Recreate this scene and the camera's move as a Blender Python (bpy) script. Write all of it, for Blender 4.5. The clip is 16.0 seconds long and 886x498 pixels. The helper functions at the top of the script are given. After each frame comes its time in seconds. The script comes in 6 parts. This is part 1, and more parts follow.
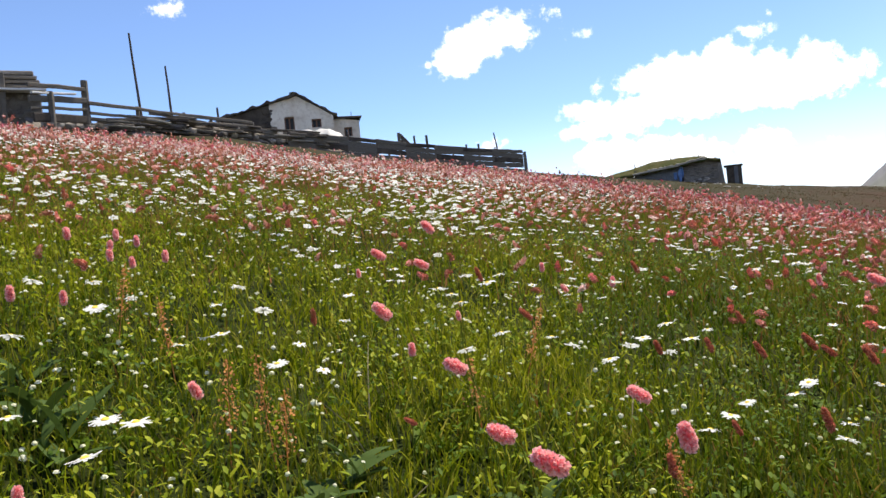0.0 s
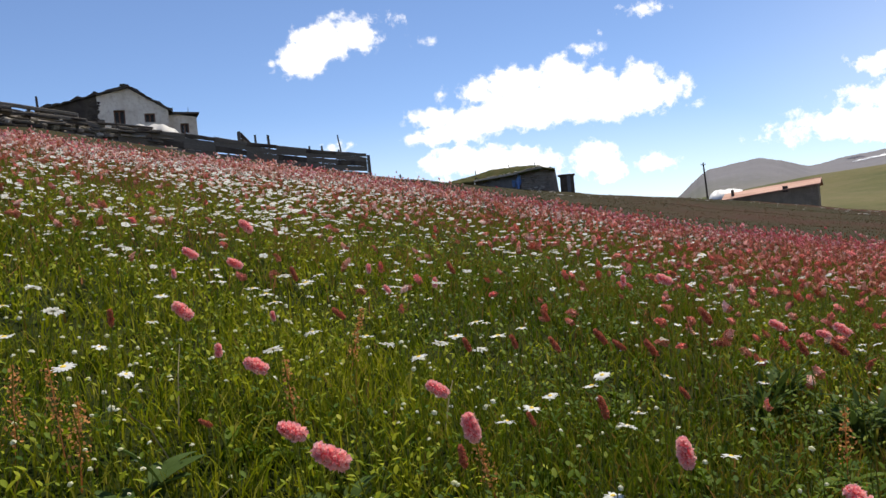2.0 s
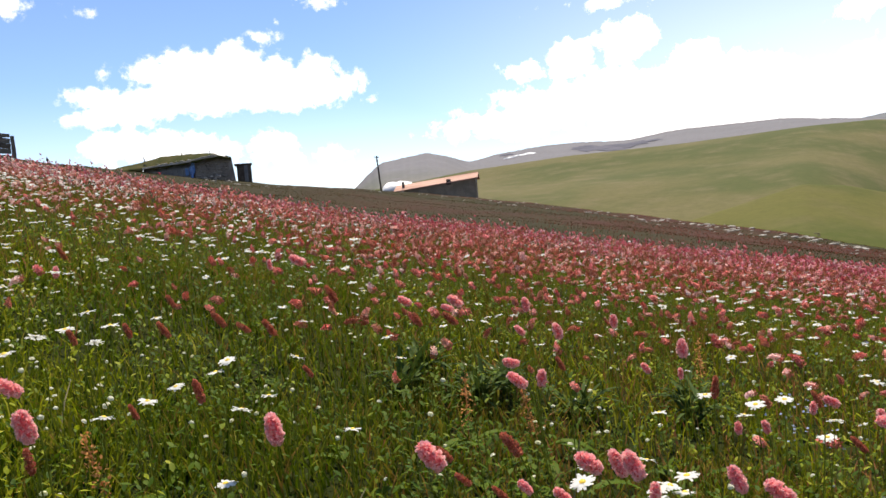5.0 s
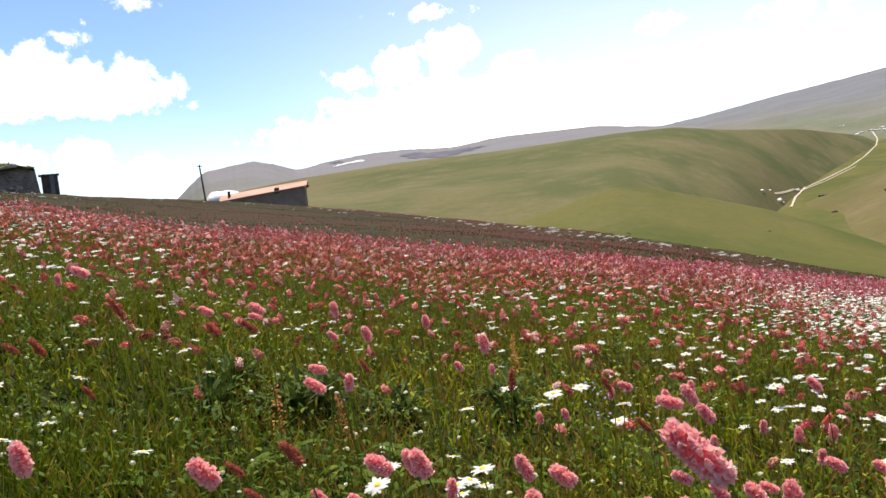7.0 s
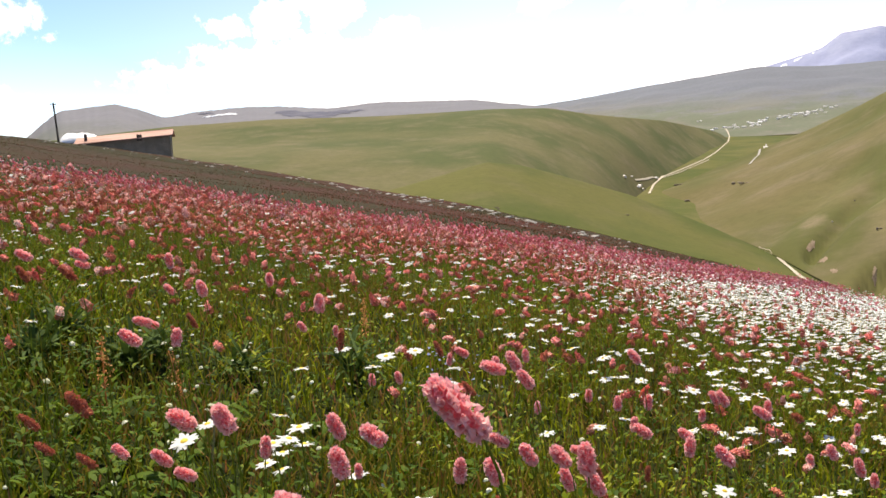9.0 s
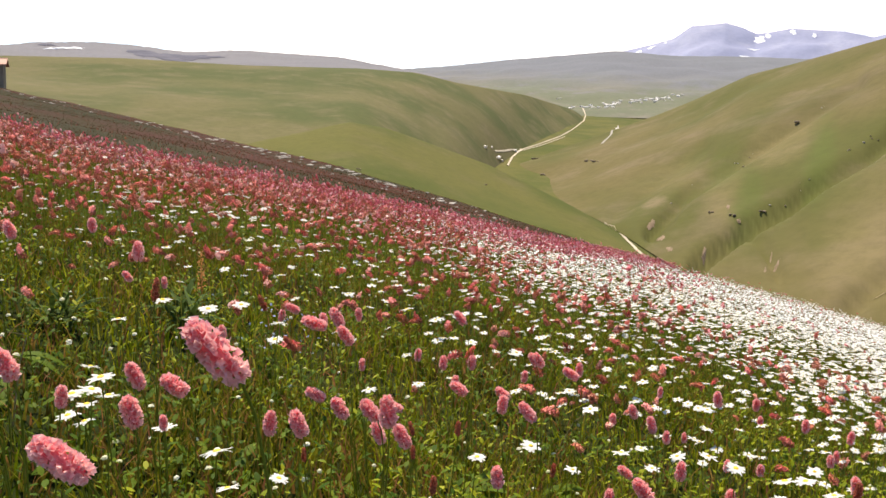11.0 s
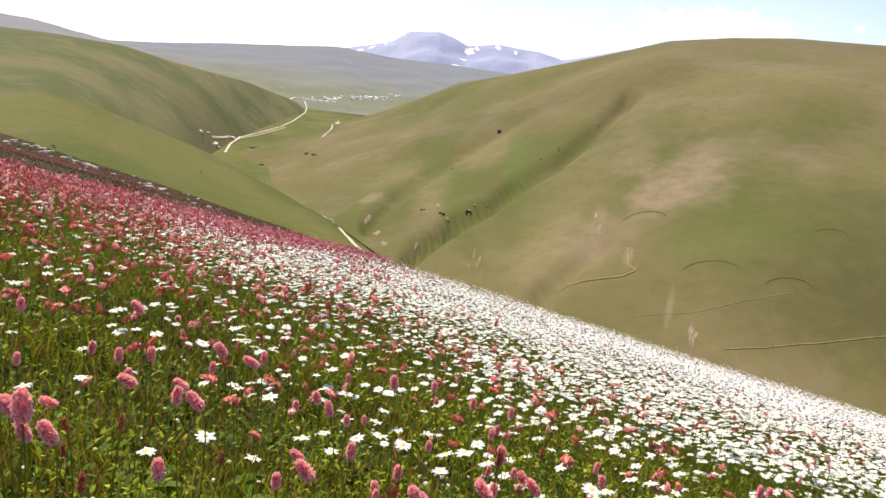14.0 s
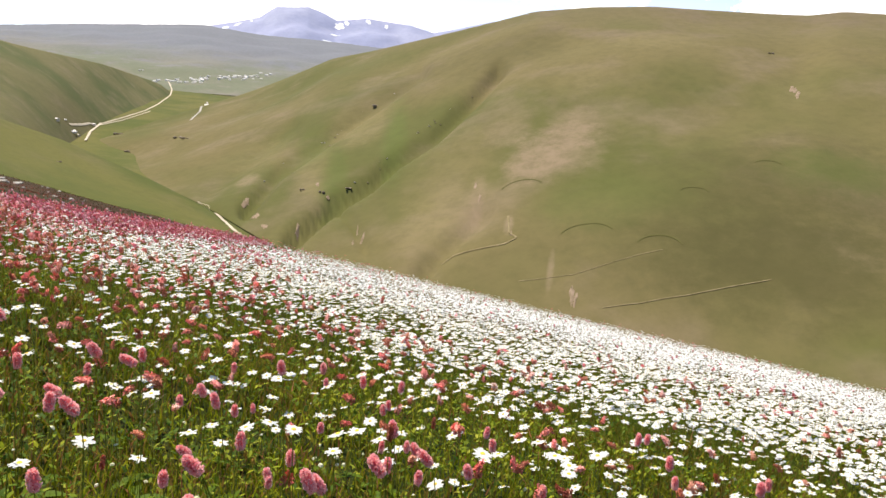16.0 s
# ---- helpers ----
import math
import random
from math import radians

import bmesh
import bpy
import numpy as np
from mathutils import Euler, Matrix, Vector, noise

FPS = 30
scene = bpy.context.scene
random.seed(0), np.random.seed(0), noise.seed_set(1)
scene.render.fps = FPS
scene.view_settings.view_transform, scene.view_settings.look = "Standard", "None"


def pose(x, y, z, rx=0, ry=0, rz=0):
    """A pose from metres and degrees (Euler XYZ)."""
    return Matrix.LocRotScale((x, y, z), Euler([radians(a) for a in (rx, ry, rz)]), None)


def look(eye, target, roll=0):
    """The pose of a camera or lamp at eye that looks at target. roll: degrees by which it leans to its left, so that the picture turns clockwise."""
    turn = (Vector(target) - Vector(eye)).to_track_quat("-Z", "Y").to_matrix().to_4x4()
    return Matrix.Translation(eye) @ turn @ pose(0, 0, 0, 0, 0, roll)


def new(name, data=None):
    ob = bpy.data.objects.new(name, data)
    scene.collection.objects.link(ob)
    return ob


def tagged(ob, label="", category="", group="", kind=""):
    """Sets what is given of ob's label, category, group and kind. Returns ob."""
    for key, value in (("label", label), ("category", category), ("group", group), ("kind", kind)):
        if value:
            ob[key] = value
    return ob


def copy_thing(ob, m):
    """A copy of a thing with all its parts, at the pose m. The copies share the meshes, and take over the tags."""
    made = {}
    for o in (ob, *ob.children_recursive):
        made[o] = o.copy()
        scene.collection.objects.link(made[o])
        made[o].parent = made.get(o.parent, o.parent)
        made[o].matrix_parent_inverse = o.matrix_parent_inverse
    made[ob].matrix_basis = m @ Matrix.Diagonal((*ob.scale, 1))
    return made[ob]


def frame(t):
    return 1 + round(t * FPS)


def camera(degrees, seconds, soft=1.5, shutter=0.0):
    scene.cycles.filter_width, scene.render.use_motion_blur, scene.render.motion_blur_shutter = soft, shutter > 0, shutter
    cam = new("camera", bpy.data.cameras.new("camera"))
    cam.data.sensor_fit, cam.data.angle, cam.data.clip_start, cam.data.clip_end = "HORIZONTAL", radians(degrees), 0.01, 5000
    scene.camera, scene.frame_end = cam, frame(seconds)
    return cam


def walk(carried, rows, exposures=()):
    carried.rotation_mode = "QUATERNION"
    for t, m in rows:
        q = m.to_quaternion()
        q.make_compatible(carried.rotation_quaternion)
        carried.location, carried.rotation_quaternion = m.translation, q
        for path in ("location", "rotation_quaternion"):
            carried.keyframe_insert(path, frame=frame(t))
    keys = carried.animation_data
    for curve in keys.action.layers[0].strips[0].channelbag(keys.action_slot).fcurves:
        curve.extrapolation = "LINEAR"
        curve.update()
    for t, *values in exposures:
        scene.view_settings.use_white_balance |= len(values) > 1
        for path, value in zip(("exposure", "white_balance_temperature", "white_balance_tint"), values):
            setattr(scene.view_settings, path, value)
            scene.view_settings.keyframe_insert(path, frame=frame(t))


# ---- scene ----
cam = camera(59.3, 16.0)
# ---------------------------------------------------------------- camera
ROWS = [
    (0.0, 0.003, 0.003, 0.000, -0.13, -0.09, -5.52),
    (0.3, 0.007, -0.003, -0.001, 1.24, -0.59, -6.65),
    (0.5, 0.012, -0.004, -0.002, 3.48, -0.51, -6.21),
    (0.8, 0.020, -0.006, -0.004, 4.54, -0.52, -5.88),
    (1.0, 0.026, -0.007, -0.005, 5.76, -0.74, -5.64),
    (1.5, 0.042, -0.008, -0.008, 8.75, -1.08, -5.10),
    (2.0, 0.059, -0.008, -0.013, 11.30, -0.87, -4.89),
    (2.5, 0.076, -0.008, -0.017, 15.08, -1.12, -4.40),
    (3.0, 0.095, -0.008, -0.022, 18.90, -1.89, -4.33),
    (3.5, 0.113, -0.008, -0.027, 23.29, -2.55, -3.92),
    (4.0, 0.132, -0.008, -0.033, 27.14, -3.25, -4.97),
    (4.5, 0.150, -0.008, -0.038, 30.82, -2.35, -4.44),
    (5.0, 0.168, -0.010, -0.044, 34.39, -3.58, -4.94),
    (5.2, 0.175, -0.010, -0.046, 35.52, -3.63, -5.43),
    (7.3, 0.238, -0.029, -0.065, 48.20, -4.53, -4.97),
    (7.5, 0.243, -0.032, -0.067, 49.00, -4.92, -4.10),
    (8.0, 0.254, -0.040, -0.071, 50.85, -5.84, -3.96),
    (8.5, 0.263, -0.049, -0.074, 52.41, -7.22, -3.95),
    (8.7, 0.267, -0.053, -0.075, 53.95, -7.39, -2.96),
    (10.8, 0.289, -0.103, -0.082, 64.54, -9.15, 2.59),
    (11.0, 0.290, -0.108, -0.082, 66.62, -9.89, 3.25),
    (11.5, 0.291, -0.121, -0.082, 70.44, -9.16, 4.20),
    (12.0, 0.291, -0.134, -0.082, 73.94, -9.48, 5.25),
    (12.5, 0.290, -0.146, -0.082, 77.97, -11.36, 5.44),
    (12.7, 0.290, -0.151, -0.082, 79.43, -10.87, 5.96),
    (13.0, 0.289, -0.158, -0.081, 82.03, -11.11, 6.36),
    (13.5, 0.286, -0.168, -0.080, 84.55, -10.31, 6.67),
    (14.0, 0.284, -0.177, -0.078, 87.39, -8.42, 7.99),
    (14.5, 0.281, -0.183, -0.077, 90.67, -8.23, 7.30),
    (15.0, 0.278, -0.187, -0.075, 92.00, -9.45, 6.24),
    (15.5, 0.276, -0.188, -0.074, 93.74, -9.48, 6.13),
    (16.0, 0.275, -0.185, -0.072, 96.17, -9.17, 5.68),
]


def aim(x, y, z, az, el, roll):
    a, e = radians(az), radians(el)
    return look((x, y, z), (x + math.sin(a) * math.cos(e), y + math.cos(a) * math.cos(e), z + math.sin(e)), roll)


walk(cam, [(t, aim(*r)) for t, *r in ROWS], exposures=[(0, 0.72, 6700, 10), (1.2, 0.42, 6700, 10), (2.4, 0.13, 6700, 10), (3.6, 0.15, 6800, 10), (5.0, 0.5, 6900, 10), (7.5, 0.6, 6900, 10), (11, 0.68, 7150, 11), (13, 0.7, 7150, 11), (14, 0.7, 6850, 10), (16, 0.7, 6800, 10)])

# ---------------------------------------------------------------- sky and sun
SUN_AZ, SUN_EL = 42.0, 64.0
world = bpy.data.worlds.new("sky")
scene.world = world
world.use_nodes = True


class Nodes:
    """Short hand for building node trees."""

    def __init__(self, tree):
        self.tree = tree
        tree.nodes.clear()

    def add(self, kind, **given):
        n = self.tree.nodes.new(kind)
        for k, v in given.items():
            if k in n.inputs:
                self.put(n.inputs[k], v)
        return n

    def put(self, socket, v):
        if isinstance(v, bpy.types.NodeSocket):
            self.tree.links.new(v, socket)
        else:
            socket.default_value = v

    def math(self, op, a, b=0.0, clamp=False):
        n = self.tree.nodes.new("ShaderNodeMath")
        n.operation, n.use_clamp = op, clamp
        self.put(n.inputs[0], a)
        self.put(n.inputs[1], b)
        return n.outputs[0]

    def mix(self, f, a, b):
        n = self.tree.nodes.new("ShaderNodeMix")
        n.data_type = "RGBA"
        self.put(n.inputs[0], f)
        self.put(n.inputs[6], a if isinstance(a, bpy.types.NodeSocket) else (*a[:3], 1))
        self.put(n.inputs[7], b if isinstance(b, bpy.types.NodeSocket) else (*b[:3], 1))
        return n.outputs[2]

    def ramp(self, f, lo, hi):
        n = self.tree.nodes.new("ShaderNodeMapRange")
        n.interpolation_type = "SMOOTHSTEP"
        self.put(n.inputs[0], f)
        n.inputs[1].default_value, n.inputs[2].default_value = lo, hi
        return n.outputs[0]

    def noise(self, where, scale, detail=4.0, rough=0.55):
        n = self.tree.nodes.new("ShaderNodeTexNoise")
        self.put(n.inputs["Vector"], where)
        n.inputs["Scale"].default_value, n.inputs["Detail"].default_value, n.inputs["Roughness"].default_value = scale, detail, rough
        return n.outputs["Fac"]


def build_sky():
    k = Nodes(world.node_tree)
    sky = k.add("ShaderNodeTexSky")
    sky.sky_type, sky.sun_disc = "NISHITA", False
    sky.sun_elevation, sky.sun_rotation = radians(SUN_EL), radians(SUN_AZ)
    sky.altitude, sky.air_density, sky.dust_density, sky.ozone_density = 2600, 1.0, 0.8, 2.2
    way = k.add("ShaderNodeTexCoord").outputs["Generated"]
    part = k.add("ShaderNodeSeparateXYZ", Vector=way)
    az = k.math("MULTIPLY", k.math("ARCTAN2", part.outputs[0], part.outputs[1]), 57.2958)
    el = k.math("MULTIPLY", k.math("ARCSINE", part.outputs[2]), 57.2958)
    # ragged edges: the place on the sky is shifted by noise at two sizes
    wob = k.math("SUBTRACT", k.noise(way, 26, 6, 0.6), 0.5)
    wob2 = k.math("SUBTRACT", k.noise(way, 75, 6, 0.65), 0.5)
    # cumulus: azimuth, elevation, half width, half height, in degrees
    cloud = [(2.1, 13.5, 1.9, 1.2), (4.1, 14.6, 2.4, 1.4), (6.0, 15.0, 2.0, 1.3), (7.6, 15.9, 1.5, 0.5), (0.0, 13.2, 0.5, 0.5), (11.0, 14.2, 0.4, 0.2), (-18.1, 17.9, 1.3, 0.7),
             (17.4, 10.7, 2.3, 1.2), (14.6, 10.2, 1.4, 0.9), (20.7, 10.5, 2.0, 1.6), (22.8, 9.6, 2.5, 1.2), (26.5, 9.6, 2.1, 1.6), (27.9, 8.9, 2.1, 1.3), (24.8, 8.5, 4.6, 1.4), (19.8, 8.8, 5.0, 1.6)]
    cloud += [(16.0, 8.2, 4.6, 1.2), (11.3, 8.8, 2.0, 0.7), (12.8, 7.4, 2.9, 0.7), (9.5, 7.2, 1.0, 0.3), (12.2, 10.3, 0.4, 0.3), (23.1, 12.4, 0.9, 0.4), (23.9, 13.4, 0.2, 0.2), (13.0, 5.4, 2.7, 1.1),
              (16.9, 5.3, 2.9, 1.2), (19.5, 4.8, 2.5, 1.0), (22.6, 4.7, 1.8, 1.1), (24.0, 3.6, 1.2, 0.6), (27.1, 4.0, 1.7, 0.7), (29.9, 7.7, 0.5, 0.3), (3.7, 7.1, 1.0, 0.5), (17.0, 4.0, 5.0, 0.4)]
    cloud += [(48.5, 9.9, 2.4, 1.6), (44.7, 9.0, 2.4, 1.4), (53.5, 8.1, 2.5, 1.2), (41.9, 8.7, 2.0, 0.8), (56.1, 8.1, 1.9, 0.8), (59.8, 6.6, 2.5, 1.0), (63.4, 6.4, 2.1, 1.5), (51.2, 6.3, 12.5, 2.1),
              (39.9, 5.1, 6.2, 1.2), (55.5, 4.2, 10.8, 2.5), (27.1, 14.6, 1.0, 0.3), (47.4, 12.7, 2.3, 0.4), (63.2, 9.8, 2.3, 0.7), (72.3, 9.4, 3.3, 0.8), (78.7, 7.1, 2.5, 1.7), (68.2, 7.0, 5.0, 1.7)]
    cloud += [(75.3, 5.4, 6.2, 2.1), (86, 6.0, 9, 1.6), (104, 9.6, 5, 1.2), (126, 10, 12, 3.4), (150, 14, 16, 5), (-140, 16, 20, 6), (-70, 20, 8, 3), (60, 26, 9, 4), (110, 30, 10, 4)]
    best = None
    for a, e, w, h in cloud:
        dx = k.math("MULTIPLY", k.math("SUBTRACT", az, a), 1 / w)
        dy = k.math("MULTIPLY", k.math("SUBTRACT", el, e), 1 / h)
        d = k.math("SUBTRACT", 1.0, k.math("SQRT", k.math("ADD", k.math("MULTIPLY", dx, dx), k.math("MULTIPLY", dy, dy))))
        d = k.math("MULTIPLY", d, min(w, h))
        best = d if best is None else k.math("MAXIMUM", best, d)
    field = k.math("ADD", best, k.math("ADD", k.math("MULTIPLY", wob, 2.6), k.math("MULTIPLY", wob2, 1.5)))
    mask = k.ramp(field, -0.2, 0.5)
    # bright veil low down towards the sun's side
    side = k.ramp(k.math("ABSOLUTE", k.math("SUBTRACT", az, 84.0)), 60.0, 20.0)
    low = k.ramp(el, 25.0, 0.0)
    veil = k.math("MULTIPLY", k.math("MULTIPLY", side, low), 0.5)
    mask = k.math("MAXIMUM", mask, veil)
    mask = k.math("MAXIMUM", mask, k.math("MULTIPLY", k.ramp(el, 10.0, 0.0), 0.24))
    blue = k.add("ShaderNodeVectorMath")
    blue.operation = "MULTIPLY"
    k.put(blue.inputs[0], sky.outputs[0])
    blue.inputs[1].default_value = (SKY * 0.95, SKY * 1.01, SKY * 1.13)
    col = k.mix(mask, blue.outputs[0], (CLOUD, CLOUD, CLOUD * 1.03))
    bg = k.add("ShaderNodeBackground", Color=col, Strength=1.0)
    out = k.add("ShaderNodeOutputWorld")
    k.put(out.inputs[0], bg.outputs[0])


SKY, CLOUD = 0.118, 1.15
build_sky()
sun = new("sun", bpy.data.lights.new("sun", "SUN"))
sun.data.energy, sun.data.angle, sun.data.color = 5.0, radians(0.55), (1.0, 0.93, 0.8)
sun.matrix_world = look((math.sin(radians(SUN_AZ)) * math.cos(radians(SUN_EL)) * 60, math.cos(radians(SUN_AZ)) * math.cos(radians(SUN_EL)) * 60,
                         math.sin(radians(SUN_EL)) * 60), (0, 0, 0))

# ---------------------------------------------------------------- materials


def material(name, paint, rough=0.85, spec=0.3, bump=0.0, bump_scale=40.0, through_light=0.0, metal=0.0):
    """paint(k, where, island) gives the base colour; bump is fine relief; through_light the share of light that leaves let through."""
    m = bpy.data.materials.new(name)
    m.use_nodes = True
    k = Nodes(m.node_tree)
    where = k.add("ShaderNodeTexCoord").outputs["Object"]
    geo = k.add("ShaderNodeNewGeometry")
    col = paint(k, where, geo.outputs["Random Per Island"])
    b = k.add("ShaderNodeBsdfPrincipled", Roughness=rough, Metallic=metal)
    k.put(b.inputs["Base Color"], col if isinstance(col, bpy.types.NodeSocket) else (*col, 1))
    b.inputs["Specular IOR Level"].default_value = spec
    if bump:
        n = k.add("ShaderNodeBump", Strength=bump, Distance=0.02)
        k.put(n.inputs["Height"], k.noise(where, bump_scale, 6))
        k.put(b.inputs["Normal"], n.outputs[0])
    shade = b.outputs[0]
    if through_light:
        tr = k.add("ShaderNodeBsdfTranslucent")
        k.put(tr.inputs["Color"], col if isinstance(col, bpy.types.NodeSocket) else (*col, 1))
        mx = k.add("ShaderNodeMixShader")
        mx.inputs[0].default_value = through_light
        k.put(mx.inputs[1], shade)
        k.put(mx.inputs[2], tr.outputs[0])
        shade = mx.outputs[0]
    out = k.add("ShaderNodeOutputMaterial")
    k.put(out.inputs[0], shade)
    return m


def blend(*stops):
    """A colour chosen by the island's random number between several."""
    def paint(k, where, island):
        r = k.add("ShaderNodeValToRGB")
        k.put(r.inputs[0], island)
        el = r.color_ramp.elements
        while len(el) < len(stops):
            el.new(0.5)
        for i, c in enumerate(stops):
            el[i].position = i / max(1, len(stops) - 1)
            el[i].color = (*c, 1)
        return r.outputs[0]
    return paint


def two_scale(a, b, c, coarse, fine, stain=0.5):
    """Colour a, mottled with b at a coarse size and with c at a fine one."""
    def paint(k, where, island):
        big = k.ramp(k.noise(where, coarse, 5), 0.38, 0.62)
        small = k.ramp(k.noise(where, fine, 6, 0.65), 0.45, 0.75)
        return k.mix(k.math("MULTIPLY", small, stain), k.mix(big, a, b), c)
    return paint


def paint_soil(k, where, island):
    big = k.ramp(k.noise(where, 0.06, 4), 0.4, 0.62)
    mid = k.ramp(k.noise(where, 0.5, 5, 0.6), 0.42, 0.66)
    small = k.ramp(k.noise(where, 14, 6, 0.7), 0.4, 0.7)
    at = k.add("ShaderNodeSeparateXYZ", Vector=where)
    turn = k.math("ARCTAN2", at.outputs[0], at.outputs[1])
    big = k.math("MULTIPLY", big, k.ramp(turn, 0.3, 0.7))
    c = k.mix(big, (0.032, 0.028, 0.01), (0.062, 0.021, 0.014))
    c = k.mix(k.math("MULTIPLY", mid, 0.55), c, (0.04, 0.036, 0.011))
    return k.mix(k.math("MULTIPLY", small, 0.5), c, (0.02, 0.015, 0.006))


def paint_hill(green, dry, bare, size=1.0, much=0.5, slope_spots=(), high=None):
    """Turf in two greens with bare ground; scars are (x, y, across, along the slope, share); high is (from z, to z, colour above)."""
    def paint(k, where, island):
        big = k.ramp(k.noise(where, 0.0042 / size, 4, 0.5), 0.40, 0.62)
        mid = k.ramp(k.noise(where, 0.016 / size, 6, 0.6), 0.46, 0.72)
        fine = k.ramp(k.noise(where, 0.11 / size, 6, 0.7), 0.35, 0.75)
        c = k.mix(big, green, dry)
        streak = k.add("ShaderNodeMapping", Vector=where)
        streak.inputs["Scale"].default_value = (0.35, 2.2, 0.35)
        c = k.mix(k.math("MULTIPLY", k.ramp(k.noise(streak.outputs[0], 0.02 / size, 5, 0.6), 0.5, 0.72), 0.25), c, tuple(v * 0.75 for v in dry))
        c = k.mix(k.math("MULTIPLY", mid, much), c, bare)
        at = k.add("ShaderNodeSeparateXYZ", Vector=where)
        # on the far ridge and plateau the upper colour holds painted haze
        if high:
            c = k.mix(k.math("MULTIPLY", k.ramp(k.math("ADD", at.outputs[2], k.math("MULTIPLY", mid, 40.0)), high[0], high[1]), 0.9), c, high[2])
        rag = k.math("MULTIPLY", k.math("SUBTRACT", k.noise(where, 0.05, 7, 0.75), 0.5), 4.0)
        for x, y, across, along, share, *tint in slope_spots:
            q = math.hypot(x, y)
            u = k.math("MULTIPLY", k.math("ADD", k.math("MULTIPLY", at.outputs[0], y / q), k.math("MULTIPLY", at.outputs[1], -x / q)), 1 / across)
            v = k.math("MULTIPLY", k.math("SUBTRACT", k.math("ADD", k.math("MULTIPLY", at.outputs[0], x / q), k.math("MULTIPLY", at.outputs[1], y / q)), q), 1 / along)
            d = k.math("ADD", k.math("ADD", k.math("MULTIPLY", u, u), k.math("MULTIPLY", v, v)), rag)
            c = k.mix(k.math("MULTIPLY", k.ramp(d, 2.0, -0.6), share), c, tint[0] if tint else tuple(b * 1.25 for b in bare))
        return k.mix(k.math("MULTIPLY", fine, 0.28), c, tuple(v * 0.62 for v in green))
    return paint


# soft patches across the valley: worn or slipped turf, tan spurs, greener grooves, darker foot
PINKISH, TAN, LUSH, DULL = (0.24, 0.172, 0.12), (0.175, 0.142, 0.066), (0.08, 0.1, 0.024), (0.068, 0.06, 0.022)
SLOPE_SPOTS = [(454, -110, 26, 34, 0.6, PINKISH), (481, -124, 16, 30, 0.5, PINKISH), (440, -94, 16, 26, 0.5, PINKISH), (503, -89, 14, 26, 0.4, PINKISH), (423, -62, 4, 26, 0.45, PINKISH), (404, -56, 6, 18, 0.3, PINKISH),
         (653, 4, 26, 70, 0.65, TAN), (549, 35, 12, 60, 0.6, TAN), (468, -52, 26, 60, 0.35, TAN), (403, -35, 16, 36, 0.6, TAN), (669, 85, 22, 60, 0.45, TAN), (637, -226, 34, 30, 0.5, TAN), (560, -150, 22, 26, 0.35, TAN)]
SLOPE_SPOTS += [(353, -213, 70, 70, 0.8, DULL), (323, -151, 60, 40, 0.55, DULL), (300, -190, 60, 40, 0.6, DULL), (587, -19, 9, 90, 0.75, LUSH), (520, 20, 8, 60, 0.7, LUSH), (378, -237, 30, 26, 0.5, LUSH), (620, 40, 14, 60, 0.5, LUSH), (380, -120, 34, 26, 0.35, LUSH),
          (330, -84, 1.6, 12, 0.6), (582, 86, 8, 20, 0.6), (376, -72, 2.2, 8, 0.7), (700, -120, 50, 60, 0.45, DULL), (740, -20, 60, 60, 0.4, DULL), (500, -274, 16, 30, 0.3, TAN)]
MAT = {
    # turf kept near black: shade in the gaps between plants is in its colour
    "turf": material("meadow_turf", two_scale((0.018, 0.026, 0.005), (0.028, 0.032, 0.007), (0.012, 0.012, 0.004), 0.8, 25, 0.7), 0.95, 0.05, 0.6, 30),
    "soil": material("meadow_soil", paint_soil, 0.95, 0.1, 0.6, 30),
    "hill_near": material("pasture", paint_hill((0.086, 0.087, 0.026), (0.132, 0.108, 0.046), (0.19, 0.142, 0.094), 1.0, 0.5, SLOPE_SPOTS, (70, 190, (0.128, 0.1, 0.062))), 0.95, 0.1, 0.5, 0.25),
    "hill_green": material("green_pasture", paint_hill((0.078, 0.088, 0.03), (0.125, 0.112, 0.048), (0.165, 0.132, 0.075), 0.6, 0.6), 0.95, 0.1, 0.5, 0.2),
    "hill_lush": material("lush_pasture", paint_hill((0.072, 0.084, 0.019), (0.112, 0.105, 0.029), (0.14, 0.115, 0.052), 0.5, 0.5), 0.95, 0.1, 0.5, 0.25),
    # ridge, plateau and mountain: distance haze is put into these greyed and blued colours
    "ridge_far": material("haze_grey_ridge", paint_hill((0.13, 0.135, 0.1), (0.165, 0.155, 0.13), (0.2, 0.18, 0.16), 1.3, 0.6, (), (5, 110, (0.18, 0.175, 0.195))), 0.95, 0.1),
    "hill_far": material("haze_grey_pasture", paint_hill((0.14, 0.15, 0.1), (0.175, 0.165, 0.125), (0.21, 0.185, 0.16), 1.3, 0.6, (), (60, 200, (0.155, 0.163, 0.192))), 0.95, 0.1),
    "mountain": material("haze_blue_mountain", paint_hill((0.25, 0.27, 0.39), (0.29, 0.305, 0.42), (0.35, 0.365, 0.46), 3.0, 0.5), 0.95, 0.1),
    "snow": material("old_snow", two_scale((0.8, 0.81, 0.84), (0.72, 0.74, 0.78), (0.6, 0.62, 0.66), 0.02, 0.3, 0.4), 0.6),
    "dirt": material("dirt_road", two_scale((0.46, 0.4, 0.3), (0.55, 0.48, 0.38), (0.34, 0.28, 0.2), 0.05, 0.6, 0.5), 0.95, 0.1),
}

# ---------------------------------------------------------------- the lie of the land
rng = np.random.default_rng(7)


